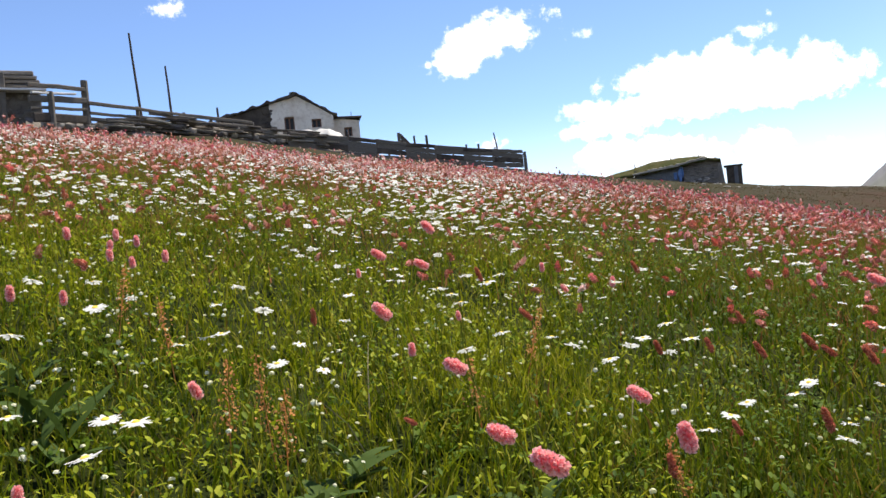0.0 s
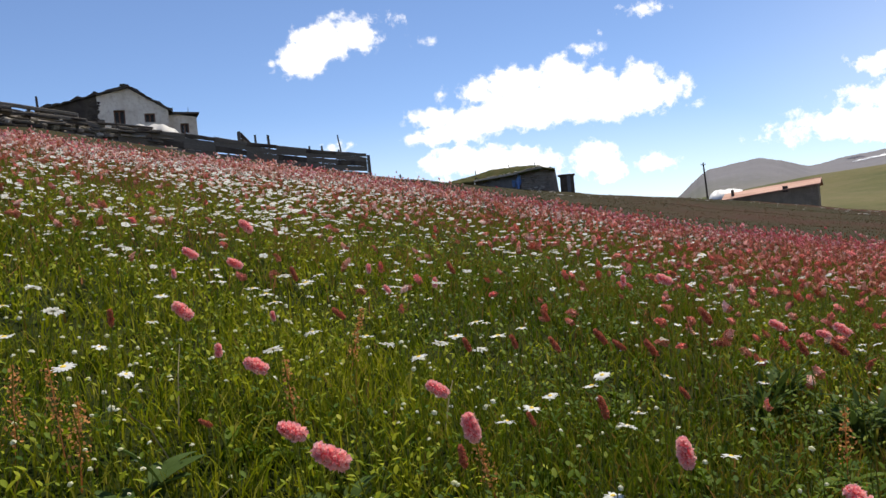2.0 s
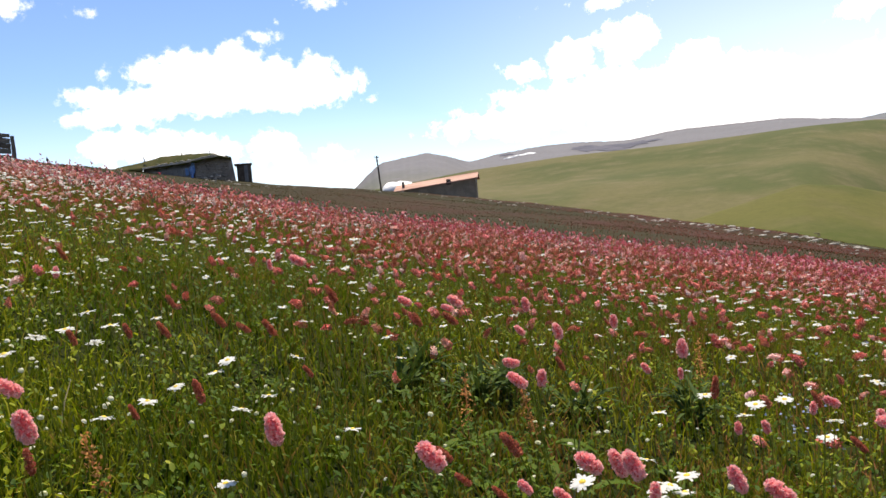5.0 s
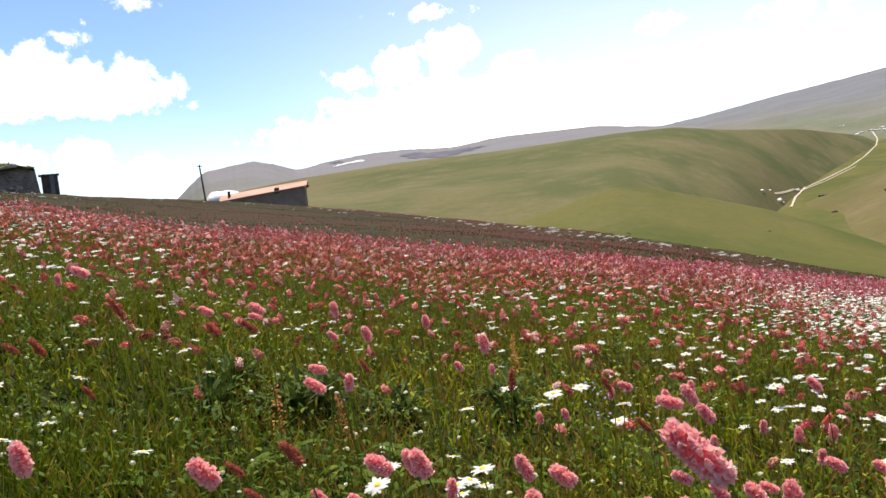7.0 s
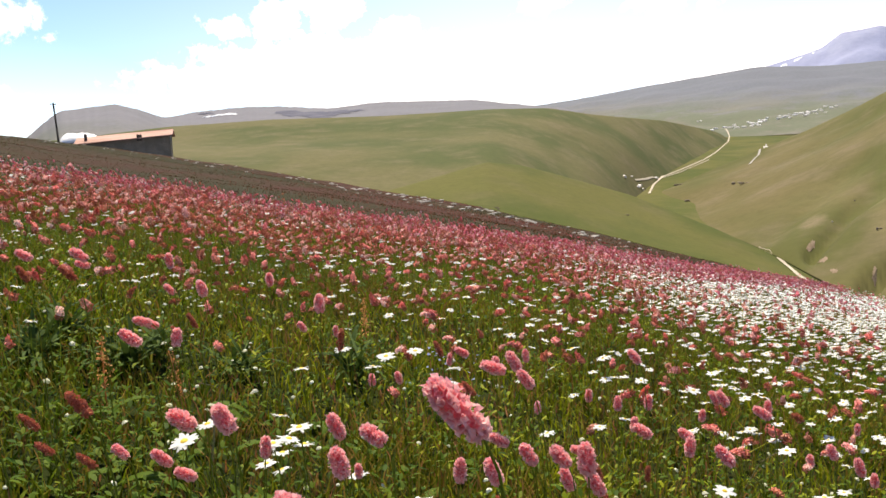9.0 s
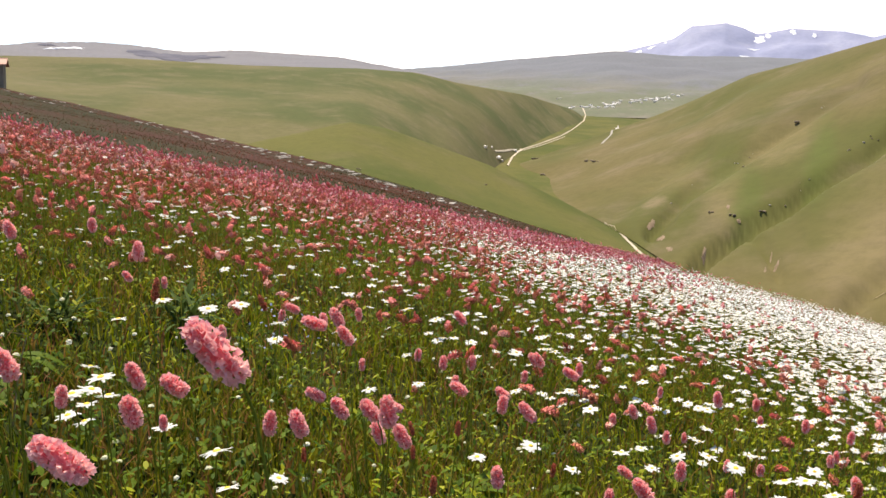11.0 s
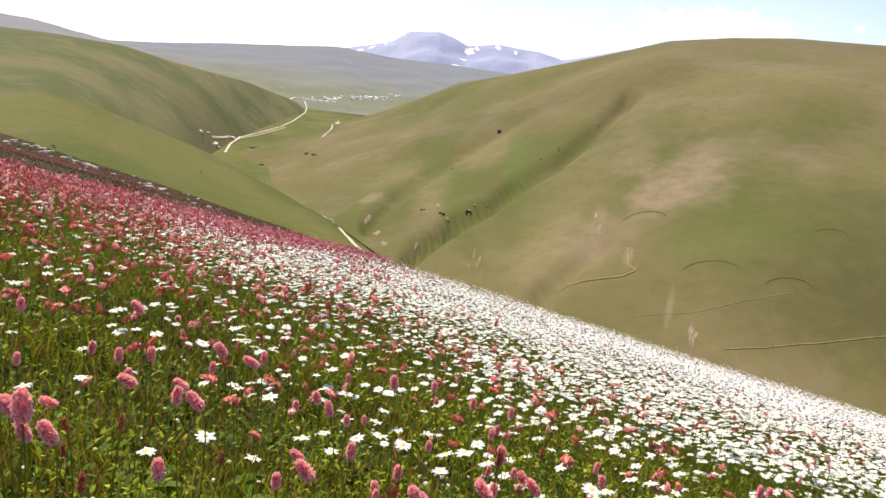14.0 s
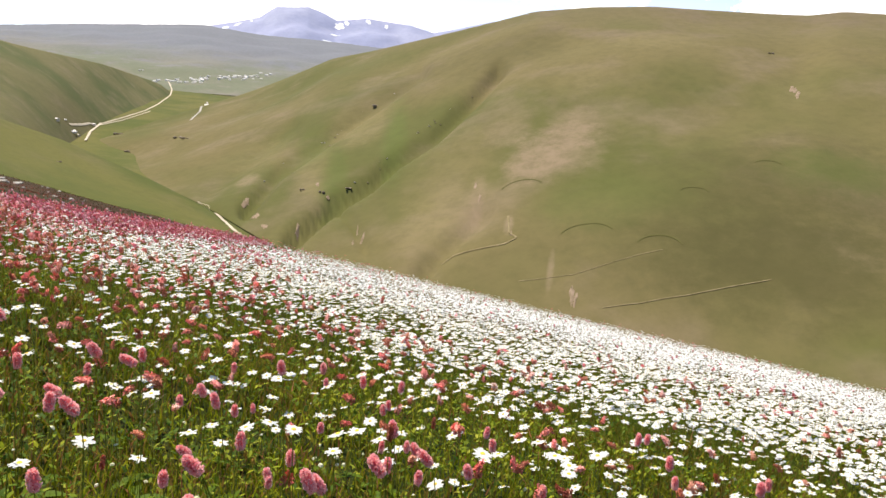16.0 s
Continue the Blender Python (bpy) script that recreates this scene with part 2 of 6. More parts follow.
def curve(az, pts, step=1.6):
    """A smooth curve through a few (azimuth, value) knots."""
    p = np.array(pts, float)
    a = np.asarray(az, float)
    return sum(np.interp(a + d, p[:, 0], p[:, 1]) for d in (-step, -step / 2, 0, step / 2, step)) / 5


# the flowering knoll: how high its rim stands and how far off it lies, by azimuth
RIM_EL = [(-180, -7), (-120, 4), (-60, 11.3), (-29, 10.3), (-22, 9.35), (-15, 8.5), (-9, 7.3), (0, 5.85), (10, 3.85), (16, 2.45), (21, 1.1), (28, -0.55), (40, -2.85), (52, -5.05), (64, -6.8),
          (75, -8.7), (80, -9.2), (85, -9.85), (97, -11.7), (105, -12.7), (112, -13.3), (127, -14), (150, -12.5), (180, -7)]
RIM_R = [(-180, 14), (-29, 12), (10, 12), (30, 11), (56, 11.5), (66, 13.5), (75, 17), (85, 24), (97, 30), (127, 30), (150, 24), (180, 14)]
# the bare brow behind it
BROW_EL = [(-180, -8), (-120, 3), (-60, 10.5), (-29, 10.2), (-15, 8.8), (0, 6.0), (8, 4.5), (13, 3.6), (21, 2.3), (28, 1.4), (37, 0.0), (47, -1.9), (55, -3.5),
           (64, -5.4), (75, -8.1), (80, -9.3), (85, -10.6), (97, -12.7), (112, -14.4), (127, -15), (150, -13.5), (180, -8)]
BROW_R = [(-180, 60), (-60, 50), (-29, 33), (-12, 40), (0, 46), (10, 58), (21, 76), (30, 96), (37, 98), (47, 80), (55, 66), (64, 54), (75, 48), (85, 55), (127, 60), (180, 60)]
# the knoll dips a little towards the valley
DIP = [(-180, 0), (0, 0), (11, -0.016), (34, -0.040), (51, -0.067), (62, -0.078), (75, -0.082), (97, -0.076), (127, -0.076), (180, 0)]
FLOWER = 0.30
EYE = 0.72


def ground_z(x, y):
    """The height of the meadow: a rounded knoll, a brow behind it, and the fall into the valley."""
    x, y = np.asarray(x, float), np.asarray(y, float)
    r, az = np.hypot(x, y), np.degrees(np.arctan2(x, y))
    d, dip = curve(az, RIM_R), curve(az, DIP)
    e = np.tan(np.radians(curve(az, RIM_EL))) + dip / d
    drop = EYE - FLOWER
    steep, bend = e + 2 * drop / d, drop / d**2
    near = -EYE + steep * r - bend * r * r
    p = 1.5 * d
    zp = -EYE + steep * p - bend * p * p
    b, eb = np.maximum(curve(az, BROW_R), p + 5), np.tan(np.radians(curve(az, BROW_EL)))
    zb = b * eb + dip
    u = np.clip((r - p) / (b - p), 0, 1)
    mid = zp + (zb - zp) * (0.35 * u + 0.65 * u * u * (3 - 2 * u))
    past = np.clip(r - b, 0, None)
    house_side = np.interp(az, [-180, -90, 18, 24, 180], [0, 1, 1, 0, 0])
    flat = np.minimum(past, 50) * house_side
    fall = past - flat
    beyond = zb + (eb - 0.006) * flat + (eb - 0.02) * fall - 0.30 * np.clip(fall - 4, 0, None)
    floor = np.interp(r, [0, 420, 620, 1000, 2000, 2600, 4700], [-100, -84, -73, -58, 8, 40, 50])
    z = np.where(r < p, near, np.where(r < b, mid, np.maximum(beyond, floor)))
    bumps = 0.035 * np.sin(x * 1.7 + 0.6 * y) * np.sin(y * 1.3 - 0.4 * x + 1) + 0.02 * np.sin(x * 4.1 + 1) * np.sin(y * 3.7)
    rough = 0.10 * np.sin(x * 0.31 + 1) * np.sin(y * 0.27 + 2) + 0.06 * np.sin(x * 0.83) * np.sin(y * 0.71)
    return z + bumps * np.clip(r - 1.0, 0, 1) * np.clip(1.2 - r / 16, 0, 1) + rough * np.clip((r - p) / 10, 0, 1) * np.clip(2 - r / 100, 0, 1)


def mesh_from(name, verts, faces, mats, index=None, smooth=True):
    """A mesh from arrays of places and of triangles or quads."""
    me = bpy.data.meshes.new(name)
    faces = np.asarray(faces, np.int32)
    n, c = faces.shape
    me.vertices.add(len(verts))
    me.vertices.foreach_set("co", np.asarray(verts, np.float32).ravel())
    me.loops.add(n * c)
    me.loops.foreach_set("vertex_index", faces.ravel())
    me.polygons.add(n)
    me.polygons.foreach_set("loop_start", np.arange(n, dtype=np.int32) * c)
    if index is not None:
        me.polygons.foreach_set("material_index", np.asarray(index, np.int32))
    me.polygons.foreach_set("use_smooth", np.full(n, smooth))
    for m in mats:
        me.materials.append(m)
    me.update(calc_edges=True)
    return me


def grid_faces(rows, cols):
    i = np.arange(rows - 1)[:, None] * cols + np.arange(cols - 1)[None]
    return np.stack([i, i + 1, i + 1 + cols, i + cols], -1).reshape(-1, 4)


def build_ground():
    az = np.radians(np.concatenate([np.arange(-180, -40, 4.0), np.arange(-40, 135, 1.0), np.arange(135, 180.1, 4.5)]))
    r = np.concatenate([[0.0001], np.arange(0.3, 8, 0.22), np.arange(8, 125, 1.2), np.geomspace(125, 4700, 70)])
    rr, aa = np.meshgrid(r, az, indexing="ij")
    x, y = rr * np.sin(aa), rr * np.cos(aa)
    v = np.stack([x, y, ground_z(x, y)], -1).reshape(-1, 3)
    f = grid_faces(len(r), len(az))
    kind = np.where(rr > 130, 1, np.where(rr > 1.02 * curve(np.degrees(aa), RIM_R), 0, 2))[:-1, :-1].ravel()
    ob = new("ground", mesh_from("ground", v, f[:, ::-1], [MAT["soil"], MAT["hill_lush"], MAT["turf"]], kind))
    return tagged(ob, "grassy alpine meadow slope falling away into a green valley", "ground", kind="structure")


def ridged(x, y, size, seed):
    """Smooth rolling noise from a few crossing waves."""
    g = np.random.default_rng(seed)
    out = 0
    for i in range(7):
        a, ph = g.uniform(0, 2 * np.pi, 2)
        w = size * g.uniform(0.35, 1.4)
        out = out + np.sin((x * np.cos(a) + y * np.sin(a)) * 2 * np.pi / w + ph) * (w / size)
    return out / 7


def hill(name, mat, span, crest, crest_r, foot, foot_r, label, rough=6.0, size=220, gullies=(), bulge=0.0, back=0.25, step=0.25, cat="hill", soft=0.35, jag=0.0):
    """A long hill: from its foot up to its crest line, and down behind; all by azimuth as seen from the meadow."""
    az = np.arange(span[0], span[1] + 1e-6, step)
    s = np.concatenate([np.linspace(0, 1, 70), 1 + np.linspace(0.03, 1, 8) ** 1.5])
    er, rr = np.tan(np.radians(curve(az, crest, soft))), curve(az, crest_r)
    er = er + jag * (ridged(az, 0 * az, 1.1, 5) + 0.6 * ridged(az, 0 * az, 0.4, 8))
    fr = curve(az, foot_r)
    fz = fr * np.tan(np.radians(curve(az, foot)))
    cz = rr * er
    u = np.clip(s, 0, 1)[:, None]
    r = fr + (rr - fr) * u
    z = fz + (cz - fz) * (u + bulge * np.sin(np.pi * u))
    past = np.clip(s - 1, 0, None)[:, None]
    r = r + past * 400
    z = z - past * 400 * back
    a = np.radians(az)[None] + 0 * r
    x, y = r * np.sin(a), r * np.cos(a)
    fade = np.clip(np.sin(np.pi * np.clip(u, 0, 1)), 0, 1) ** 0.5 * (past == 0)
    z = z + rough * fade * ridged(x, y, size, len(name) + 3)
    el = np.degrees(np.arctan2(z, r))
    for line, depth, width in gullies:
        p = np.array(line, float)
        dist = np.full(z.shape, 99.0)
        for (a0, e0), (a1, e1) in zip(p[:-1], p[1:]):
            t = np.clip(((az[None] - a0) * (a1 - a0) + (el - e0) * (e1 - e0)) / ((a1 - a0) ** 2 + (e1 - e0) ** 2), 0, 1)
            dist = np.minimum(dist, np.hypot(az[None] - a0 - t * (a1 - a0), el - e0 - t * (e1 - e0)))
        z = z - depth * np.exp(-(dist / width) ** 2) * (past == 0) * np.clip(1.02 - u, 0, 0.3) / 0.3
    v = np.stack([x, y, z], -1).reshape(-1, 3)
    ob = new(name, mesh_from(name, v, grid_faces(len(s), len(az))[:, ::-1], [mat]))
    return tagged(ob, label, cat, kind="structure")


ground = build_ground()
hill("valley_hillside", MAT["hill_near"], (70, 150),
     [(70, -4.2), (76, -1.5), (81, 0.6), (83.5, 1.8), (87, 3.7), (89.7, 4.5), (93.6, 5.8), (97.5, 7.1), (101, 8.3), (105, 8.9), (109, 9.2), (114, 9.15), (119, 9.1), (121, 9.4), (126, 9.2), (135, 10), (150, 9)],
     [(70, 960), (76, 1150), (84, 1200), (90, 1050), (97, 900), (109, 820), (126, 820), (150, 820)],
     [(70, -4.4), (73.4, -5.2), (78.7, -7.3), (82.1, -9.2), (85, -10.5), (92, -14), (100, -17), (112, -19), (127, -20), (150, -20)],
     [(70, 940), (73.4, 760), (78.7, 540), (82.1, 450), (85, 400), (92, 330), (100, 290), (112, 260), (127, 250), (150, 250)],
     "steep grassy hillside across the valley with eroded gullies", 9.0, 200,
     gullies=[([(99, 4.2), (97.4, 2.1), (94.7, -0.9), (92.1, -2.9), (90.3, -4.8), (87.8, -6.6), (85.8, -8.6), (84.9, -9.6)], 11, 0.46),
              ([(93.5, 3.6), (91, 1.5), (88.6, -0.5), (86, -2.7), (83.9, -4.4), (83, -5.6), (81.6, -7.5)], 9, 0.45), ([(87.8, -6.6), (89.2, -7.7), (90.4, -9.6)], 4, 0.3),
              ([(99, -6.2), (96.4, -9), (94.6, -11.5)], 5, 0.6), ([(84.5, -1.2), (81.5, -4.2), (79, -6.4)], 4, 0.5), ([(117, 8), (122, 2.5), (127, -1)], 3, 1.6)], bulge=0.05)
hill("green_hill", MAT["hill_green"], (20, 76.8),
     [(20, 1.0), (30, 1.2), (37, 2.0), (44, 2.4), (52, 2.5), (60, 2.8), (64, 2.75), (67, 2.2), (72, 1.6), (75.6, 0.7), (76.8, -0.3)],
     [(20, 1100), (60, 1100), (66, 1200), (71, 1500), (75.6, 2000), (76.8, 2000)],
     [(20, -9), (40, -9), (66, -8), (70, -4.6), (71.2, -3.3), (72, -2.5), (75, -1.1), (76.3, 0.0), (76.8, -0.5)],
     [(20, 330), (60, 350), (68, 600), (71, 1010), (72, 1150), (75, 1500), (76.8, 1950)],
     "broad smooth green hill above the valley road", 6.0, 300, bulge=0.02)
hill("green_spur", MAT["hill_lush"], (46, 85.5),
     [(46, -4.5), (54.6, -2.3), (59.4, -1.0), (62, -1.3), (64.8, -2.1), (69.8, -3.6), (75.4, -5.9), (78.7, -7.4), (80, -8.1), (82, -9.2), (85.5, -11.2)],
     [(46, 420), (60, 520), (70, 560), (78.7, 500), (85.5, 400)],
     [(46, -14), (85.5, -15)], [(46, 230), (85.5, 260)],
     "rounded green spur that slopes down to the valley floor", 2.0, 160, bulge=0.06)
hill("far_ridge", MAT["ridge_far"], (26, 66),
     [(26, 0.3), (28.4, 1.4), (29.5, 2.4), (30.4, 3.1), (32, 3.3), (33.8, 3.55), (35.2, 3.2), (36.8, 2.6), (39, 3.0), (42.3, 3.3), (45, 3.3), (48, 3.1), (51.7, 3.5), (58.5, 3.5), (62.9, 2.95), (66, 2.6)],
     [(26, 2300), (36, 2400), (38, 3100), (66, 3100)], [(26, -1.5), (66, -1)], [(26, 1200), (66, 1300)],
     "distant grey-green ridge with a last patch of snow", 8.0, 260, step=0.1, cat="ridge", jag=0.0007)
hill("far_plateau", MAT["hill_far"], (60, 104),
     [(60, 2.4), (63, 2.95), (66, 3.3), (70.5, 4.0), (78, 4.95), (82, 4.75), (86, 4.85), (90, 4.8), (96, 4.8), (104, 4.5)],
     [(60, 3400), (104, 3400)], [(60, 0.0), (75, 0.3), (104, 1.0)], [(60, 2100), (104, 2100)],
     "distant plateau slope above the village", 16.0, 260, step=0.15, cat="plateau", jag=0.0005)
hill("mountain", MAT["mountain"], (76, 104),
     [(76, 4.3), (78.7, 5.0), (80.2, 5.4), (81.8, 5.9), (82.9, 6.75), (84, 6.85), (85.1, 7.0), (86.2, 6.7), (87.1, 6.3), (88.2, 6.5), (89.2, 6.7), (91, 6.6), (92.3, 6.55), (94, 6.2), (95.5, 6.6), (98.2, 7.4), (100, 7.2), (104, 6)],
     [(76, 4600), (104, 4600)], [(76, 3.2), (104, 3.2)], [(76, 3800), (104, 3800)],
     "bare rock mountain coloured bluish with painted haze, snow streaks near its top", 30.0, 260, step=0.1, cat="mountain", soft=0.08)

# ---------------------------------------------------------------- small tools for things
from mathutils.bvhtree import BVHTree


def land_tree():
    vs, fs = [], []
    for ob in scene.objects:
        if ob.type == "MESH":
            o = len(vs)
            vs += [v.co.copy() for v in ob.data.vertices]
            fs += [[i + o for i in p.vertices] for p in ob.data.polygons]
    return BVHTree.FromPolygons(vs, fs)


LAND = land_tree()


def land_z(x, y):
    hit = LAND.ray_cast(Vector((x, y, 3000)), Vector((0, 0, -1)))
    return hit[0].z if hit[0] else 0.0


def part(name, bm, mat, parent, label="", m=None, smooth=False):
    """Links a bmesh as one mesh object under a thing or a part."""
    me = bpy.data.meshes.new(name)
    bm.to_mesh(me)
    bm.free()
    me.materials.append(mat)
    if smooth:
        me.polygons.foreach_set("use_smooth", np.full(len(me.polygons), True))
    return piece(name, me, parent, label, m)


def piece(name, me, parent, label="", m=None):
    ob = new(name, me)
    ob.parent = parent
    if m is not None:
        ob.matrix_basis = m
    return tagged(ob, label)


def thing(name, m, label, category, group=""):
    ob = new(name)
    ob.empty_display_size = 0.1
    ob.matrix_basis = m
    return tagged(ob, label, category, group)


def box(bm, x0, x1, y0, y1, z0, z1, wob=0.0, bevel=0.0):
    """A block, a little out of true, with worn edges where bevel is given."""
    g = bmesh.ops.create_cube(bm, size=1.0)["verts"]
    for v in g:
        v.co = Vector((x0 + (v.co.x + 0.5) * (x1 - x0), y0 + (v.co.y + 0.5) * (y1 - y0), z0 + (v.co.z + 0.5) * (z1 - z0)))
        if wob:
            v.co += Vector([random.uniform(-wob, wob) for _ in range(3)])
    if bevel:
        edges = {e for v in g for e in v.link_edges}
        bmesh.ops.bevel(bm, geom=list(edges), offset=bevel, segments=1, affect="EDGES")
    return bm


def beam(bm, a, b, w, h, taper=1.0, wob=0.0):
    """A timber from a to b, w wide and h high."""
    a, b = Vector(a), Vector(b)
    d = (b - a).normalized()
    up = Vector((0, 0, 1)) if abs(d.z) < 0.9 else Vector((0, 1, 0))
    s = d.cross(up).normalized()
    u = s.cross(d)
    n = 4
    rings = []
    for i in range(n + 1):
        t = i / n
        c = a.lerp(b, t) + s * random.uniform(-wob, wob) + u * random.uniform(-wob, wob)
        k = 1 + (taper - 1) * t
        q = [(-1, -0.7), (-0.7, -1), (0.7, -1), (1, -0.7), (1, 0.7), (0.7, 1), (-0.7, 1), (-1, 0.7)]
        rings.append([bm.verts.new(c + s * (x * w / 2 * k) + u * (y * h / 2 * k)) for x, y in q])
    for r0, r1 in zip(rings[:-1], rings[1:]):
        for i in range(8):
            bm.faces.new((r0[i], r0[(i + 1) % 8], r1[(i + 1) % 8], r1[i]))
    bm.faces.new(rings[0][::-1])
    bm.faces.new(rings[-1])
    return bm


def facing(az, r, z=None, turn=0.0):
    """The pose of something at that azimuth and distance: x to the right, y away from the meadow's middle, z up."""
    x, y = r * math.sin(radians(az)), r * math.cos(radians(az))
    return pose(x, y, float(ground_z(x, y)) if z is None else z, 0, 0, -az + turn)


def stone(bm, at, size, seed):
    g = random.Random(seed)
    vs = bmesh.ops.create_icosphere(bm, subdivisions=1, radius=0.5)["verts"]
    k = [g.uniform(0.75, 1.25) for _ in range(3)]
    for v in vs:
        v.co = Vector((at[0] + v.co.x * size[0] * k[0] * g.uniform(0.8, 1.15), at[1] + v.co.y * size[1] * k[1] * g.uniform(0.8, 1.15), at[2] + v.co.z * size[2] * k[2] * g.uniform(0.8, 1.1)))
    return bm


def paint_wood(k, where, island):
    m = k.add("ShaderNodeMapping", Vector=where)
    m.inputs["Scale"].default_value = (3, 3, 30)
    grain = k.ramp(k.noise(m.outputs[0], 2.0, 6, 0.7), 0.35, 0.7)
    c = k.mix(island, (0.11, 0.1, 0.088), (0.21, 0.19, 0.165))
    return k.mix(k.math("MULTIPLY", grain, 0.65), c, (0.07, 0.062, 0.055))


MAT.update({
    "wood": material("weathered_grey_timber", paint_wood, 0.9, 0.15, 0.5, 20),
    "wood_dark": material("dark_old_timber", two_scale((0.06, 0.05, 0.045), (0.1, 0.085, 0.07), (0.03, 0.026, 0.024), 1.5, 14, 0.6), 0.9, 0.15, 0.5, 20),
    "plaster": material("stained_whitewash", two_scale((0.84, 0.78, 0.7), (0.7, 0.62, 0.53), (0.42, 0.34, 0.27), 0.6, 4, 0.6), 0.95, 0.1, 0.4, 18),
    "stone": material("dark_field_stone", two_scale((0.15, 0.135, 0.12), (0.21, 0.19, 0.17), (0.07, 0.065, 0.06), 1.0, 7, 0.6), 0.95, 0.1, 0.8, 12),
    "barn_stone": material("pale_brown_stone", two_scale((0.2, 0.17, 0.125), (0.26, 0.22, 0.165), (0.12, 0.1, 0.075), 1.0, 6, 0.6), 0.95, 0.1, 0.8, 10),
    "rock": material("grey_rock", two_scale((0.3, 0.28, 0.25), (0.4, 0.37, 0.33), (0.15, 0.14, 0.12), 1.2, 9, 0.6), 0.95, 0.1, 0.6, 10),
    "sod": material("sod_roof", two_scale((0.045, 0.052, 0.017), (0.08, 0.072, 0.03), (0.035, 0.028, 0.018), 0.8, 9, 0.6), 0.95, 0.05, 0.8, 12),
    "tile": material("faded_red_roof_sheet", two_scale((0.4, 0.215, 0.155), (0.48, 0.28, 0.21), (0.3, 0.14, 0.1), 0.3, 5, 0.5), 0.7, 0.3, 0.2, 20),
    "white_sheet": material("white_plastic_sheet", two_scale((0.78, 0.77, 0.75), (0.7, 0.69, 0.68), (0.5, 0.49, 0.48), 0.8, 6, 0.4), 0.5, 0.4, 0.3, 6),
    "grey_sheet": material("dirty_white_sheet", two_scale((0.5, 0.49, 0.47), (0.4, 0.39, 0.38), (0.25, 0.24, 0.22), 1.2, 6, 0.6), 0.6, 0.3, 0.4, 6),
    "blue_sheet": material("blue_plastic_sheet", two_scale((0.06, 0.16, 0.42), (0.1, 0.22, 0.5), (0.3, 0.36, 0.45), 2.0, 8, 0.5), 0.45, 0.4, 0.3, 10),
    "grey_board": material("grey_blue_boards", two_scale((0.13, 0.14, 0.16), (0.18, 0.19, 0.21), (0.08, 0.085, 0.09), 1.2, 10, 0.5), 0.8, 0.2, 0.3, 14),
    "window": material("dark_window_glass", two_scale((0.02, 0.022, 0.025), (0.03, 0.032, 0.035), (0.06, 0.045, 0.04), 2, 9, 0.3), 0.4, 0.3),
    "shutter": material("brown_painted_shutter", two_scale((0.2, 0.11, 0.075), (0.25, 0.14, 0.1), (0.12, 0.07, 0.05), 2, 14, 0.5), 0.8, 0.2, 0.3, 20),
    "tin": material("pale_tin_roof", two_scale((0.72, 0.7, 0.68), (0.62, 0.58, 0.55), (0.5, 0.36, 0.3), 0.4, 3, 0.5), 0.6, 0.4),
})

# ---------------------------------------------------------------- buildings above the meadow


def wall_with_openings(bm, cuts, top, holes, base, y0, y1):
    """A wall in the x-z plane from y0 to y1, its top along a roof line; holes are (x0, x1, z0, z1)."""
    xs = sorted(set(cuts) | {h[0] for h in holes} | {h[1] for h in holes})
    for a, b in zip(xs[:-1], xs[1:]):
        mid = (a + b) / 2
        spans, z = [], base
        for h in sorted(holes, key=lambda q: q[2]):
            if h[0] < mid < h[1]:
                spans.append((z, z, h[2], h[2]))
                z = h[3]
        spans.append((z, z, top(a), top(b)))
        for za, zb, ta, tb in spans:
            v = [bm.verts.new(c) for c in ((a, y0, za), (b, y0, zb), (b, y0, tb), (a, y0, ta), (a, y1, za), (b, y1, zb), (b, y1, tb), (a, y1, ta))]
            for f in ((0, 1, 2, 3), (5, 4, 7, 6), (4, 5, 1, 0), (3, 2, 6, 7), (4, 0, 3, 7), (1, 5, 6, 2)):
                bm.faces.new([v[i] for i in f])
    return bm


def ragged_slab(bm, x0, z0, x1, z1, y0, y1, thick, n=14, rag=0.06):
    """A roof slope from (x0, z0) to (x1, z1), with an uneven, worn edge."""
    g = random.Random(5)
    rows = []
    for i in range(n + 1):
        t = i / n
        x, z = x0 + (x1 - x0) * t, z0 + (z1 - z0) * t + g.uniform(-rag, rag) * 0.6
        rows.append([bm.verts.new((x, y, z + dz + g.uniform(-rag, rag) * (dz > 0))) for y in (y0 + g.uniform(-rag, rag), (y0 + y1) / 2, y1) for dz in (0, thick)])
    for a, b in zip(rows[:-1], rows[1:]):
        for i, j in ((0, 1), (1, 3), (3, 5), (5, 4), (4, 2), (2, 0)):
            bm.faces.new((a[i], a[j], b[j], b[i]))
    for e in (rows[0], rows[-1]):
        bm.faces.new((e[0], e[1], e[3], e[5], e[4], e[2]))
    bmesh.ops.recalc_face_normals(bm, faces=bm.faces)
    return bm


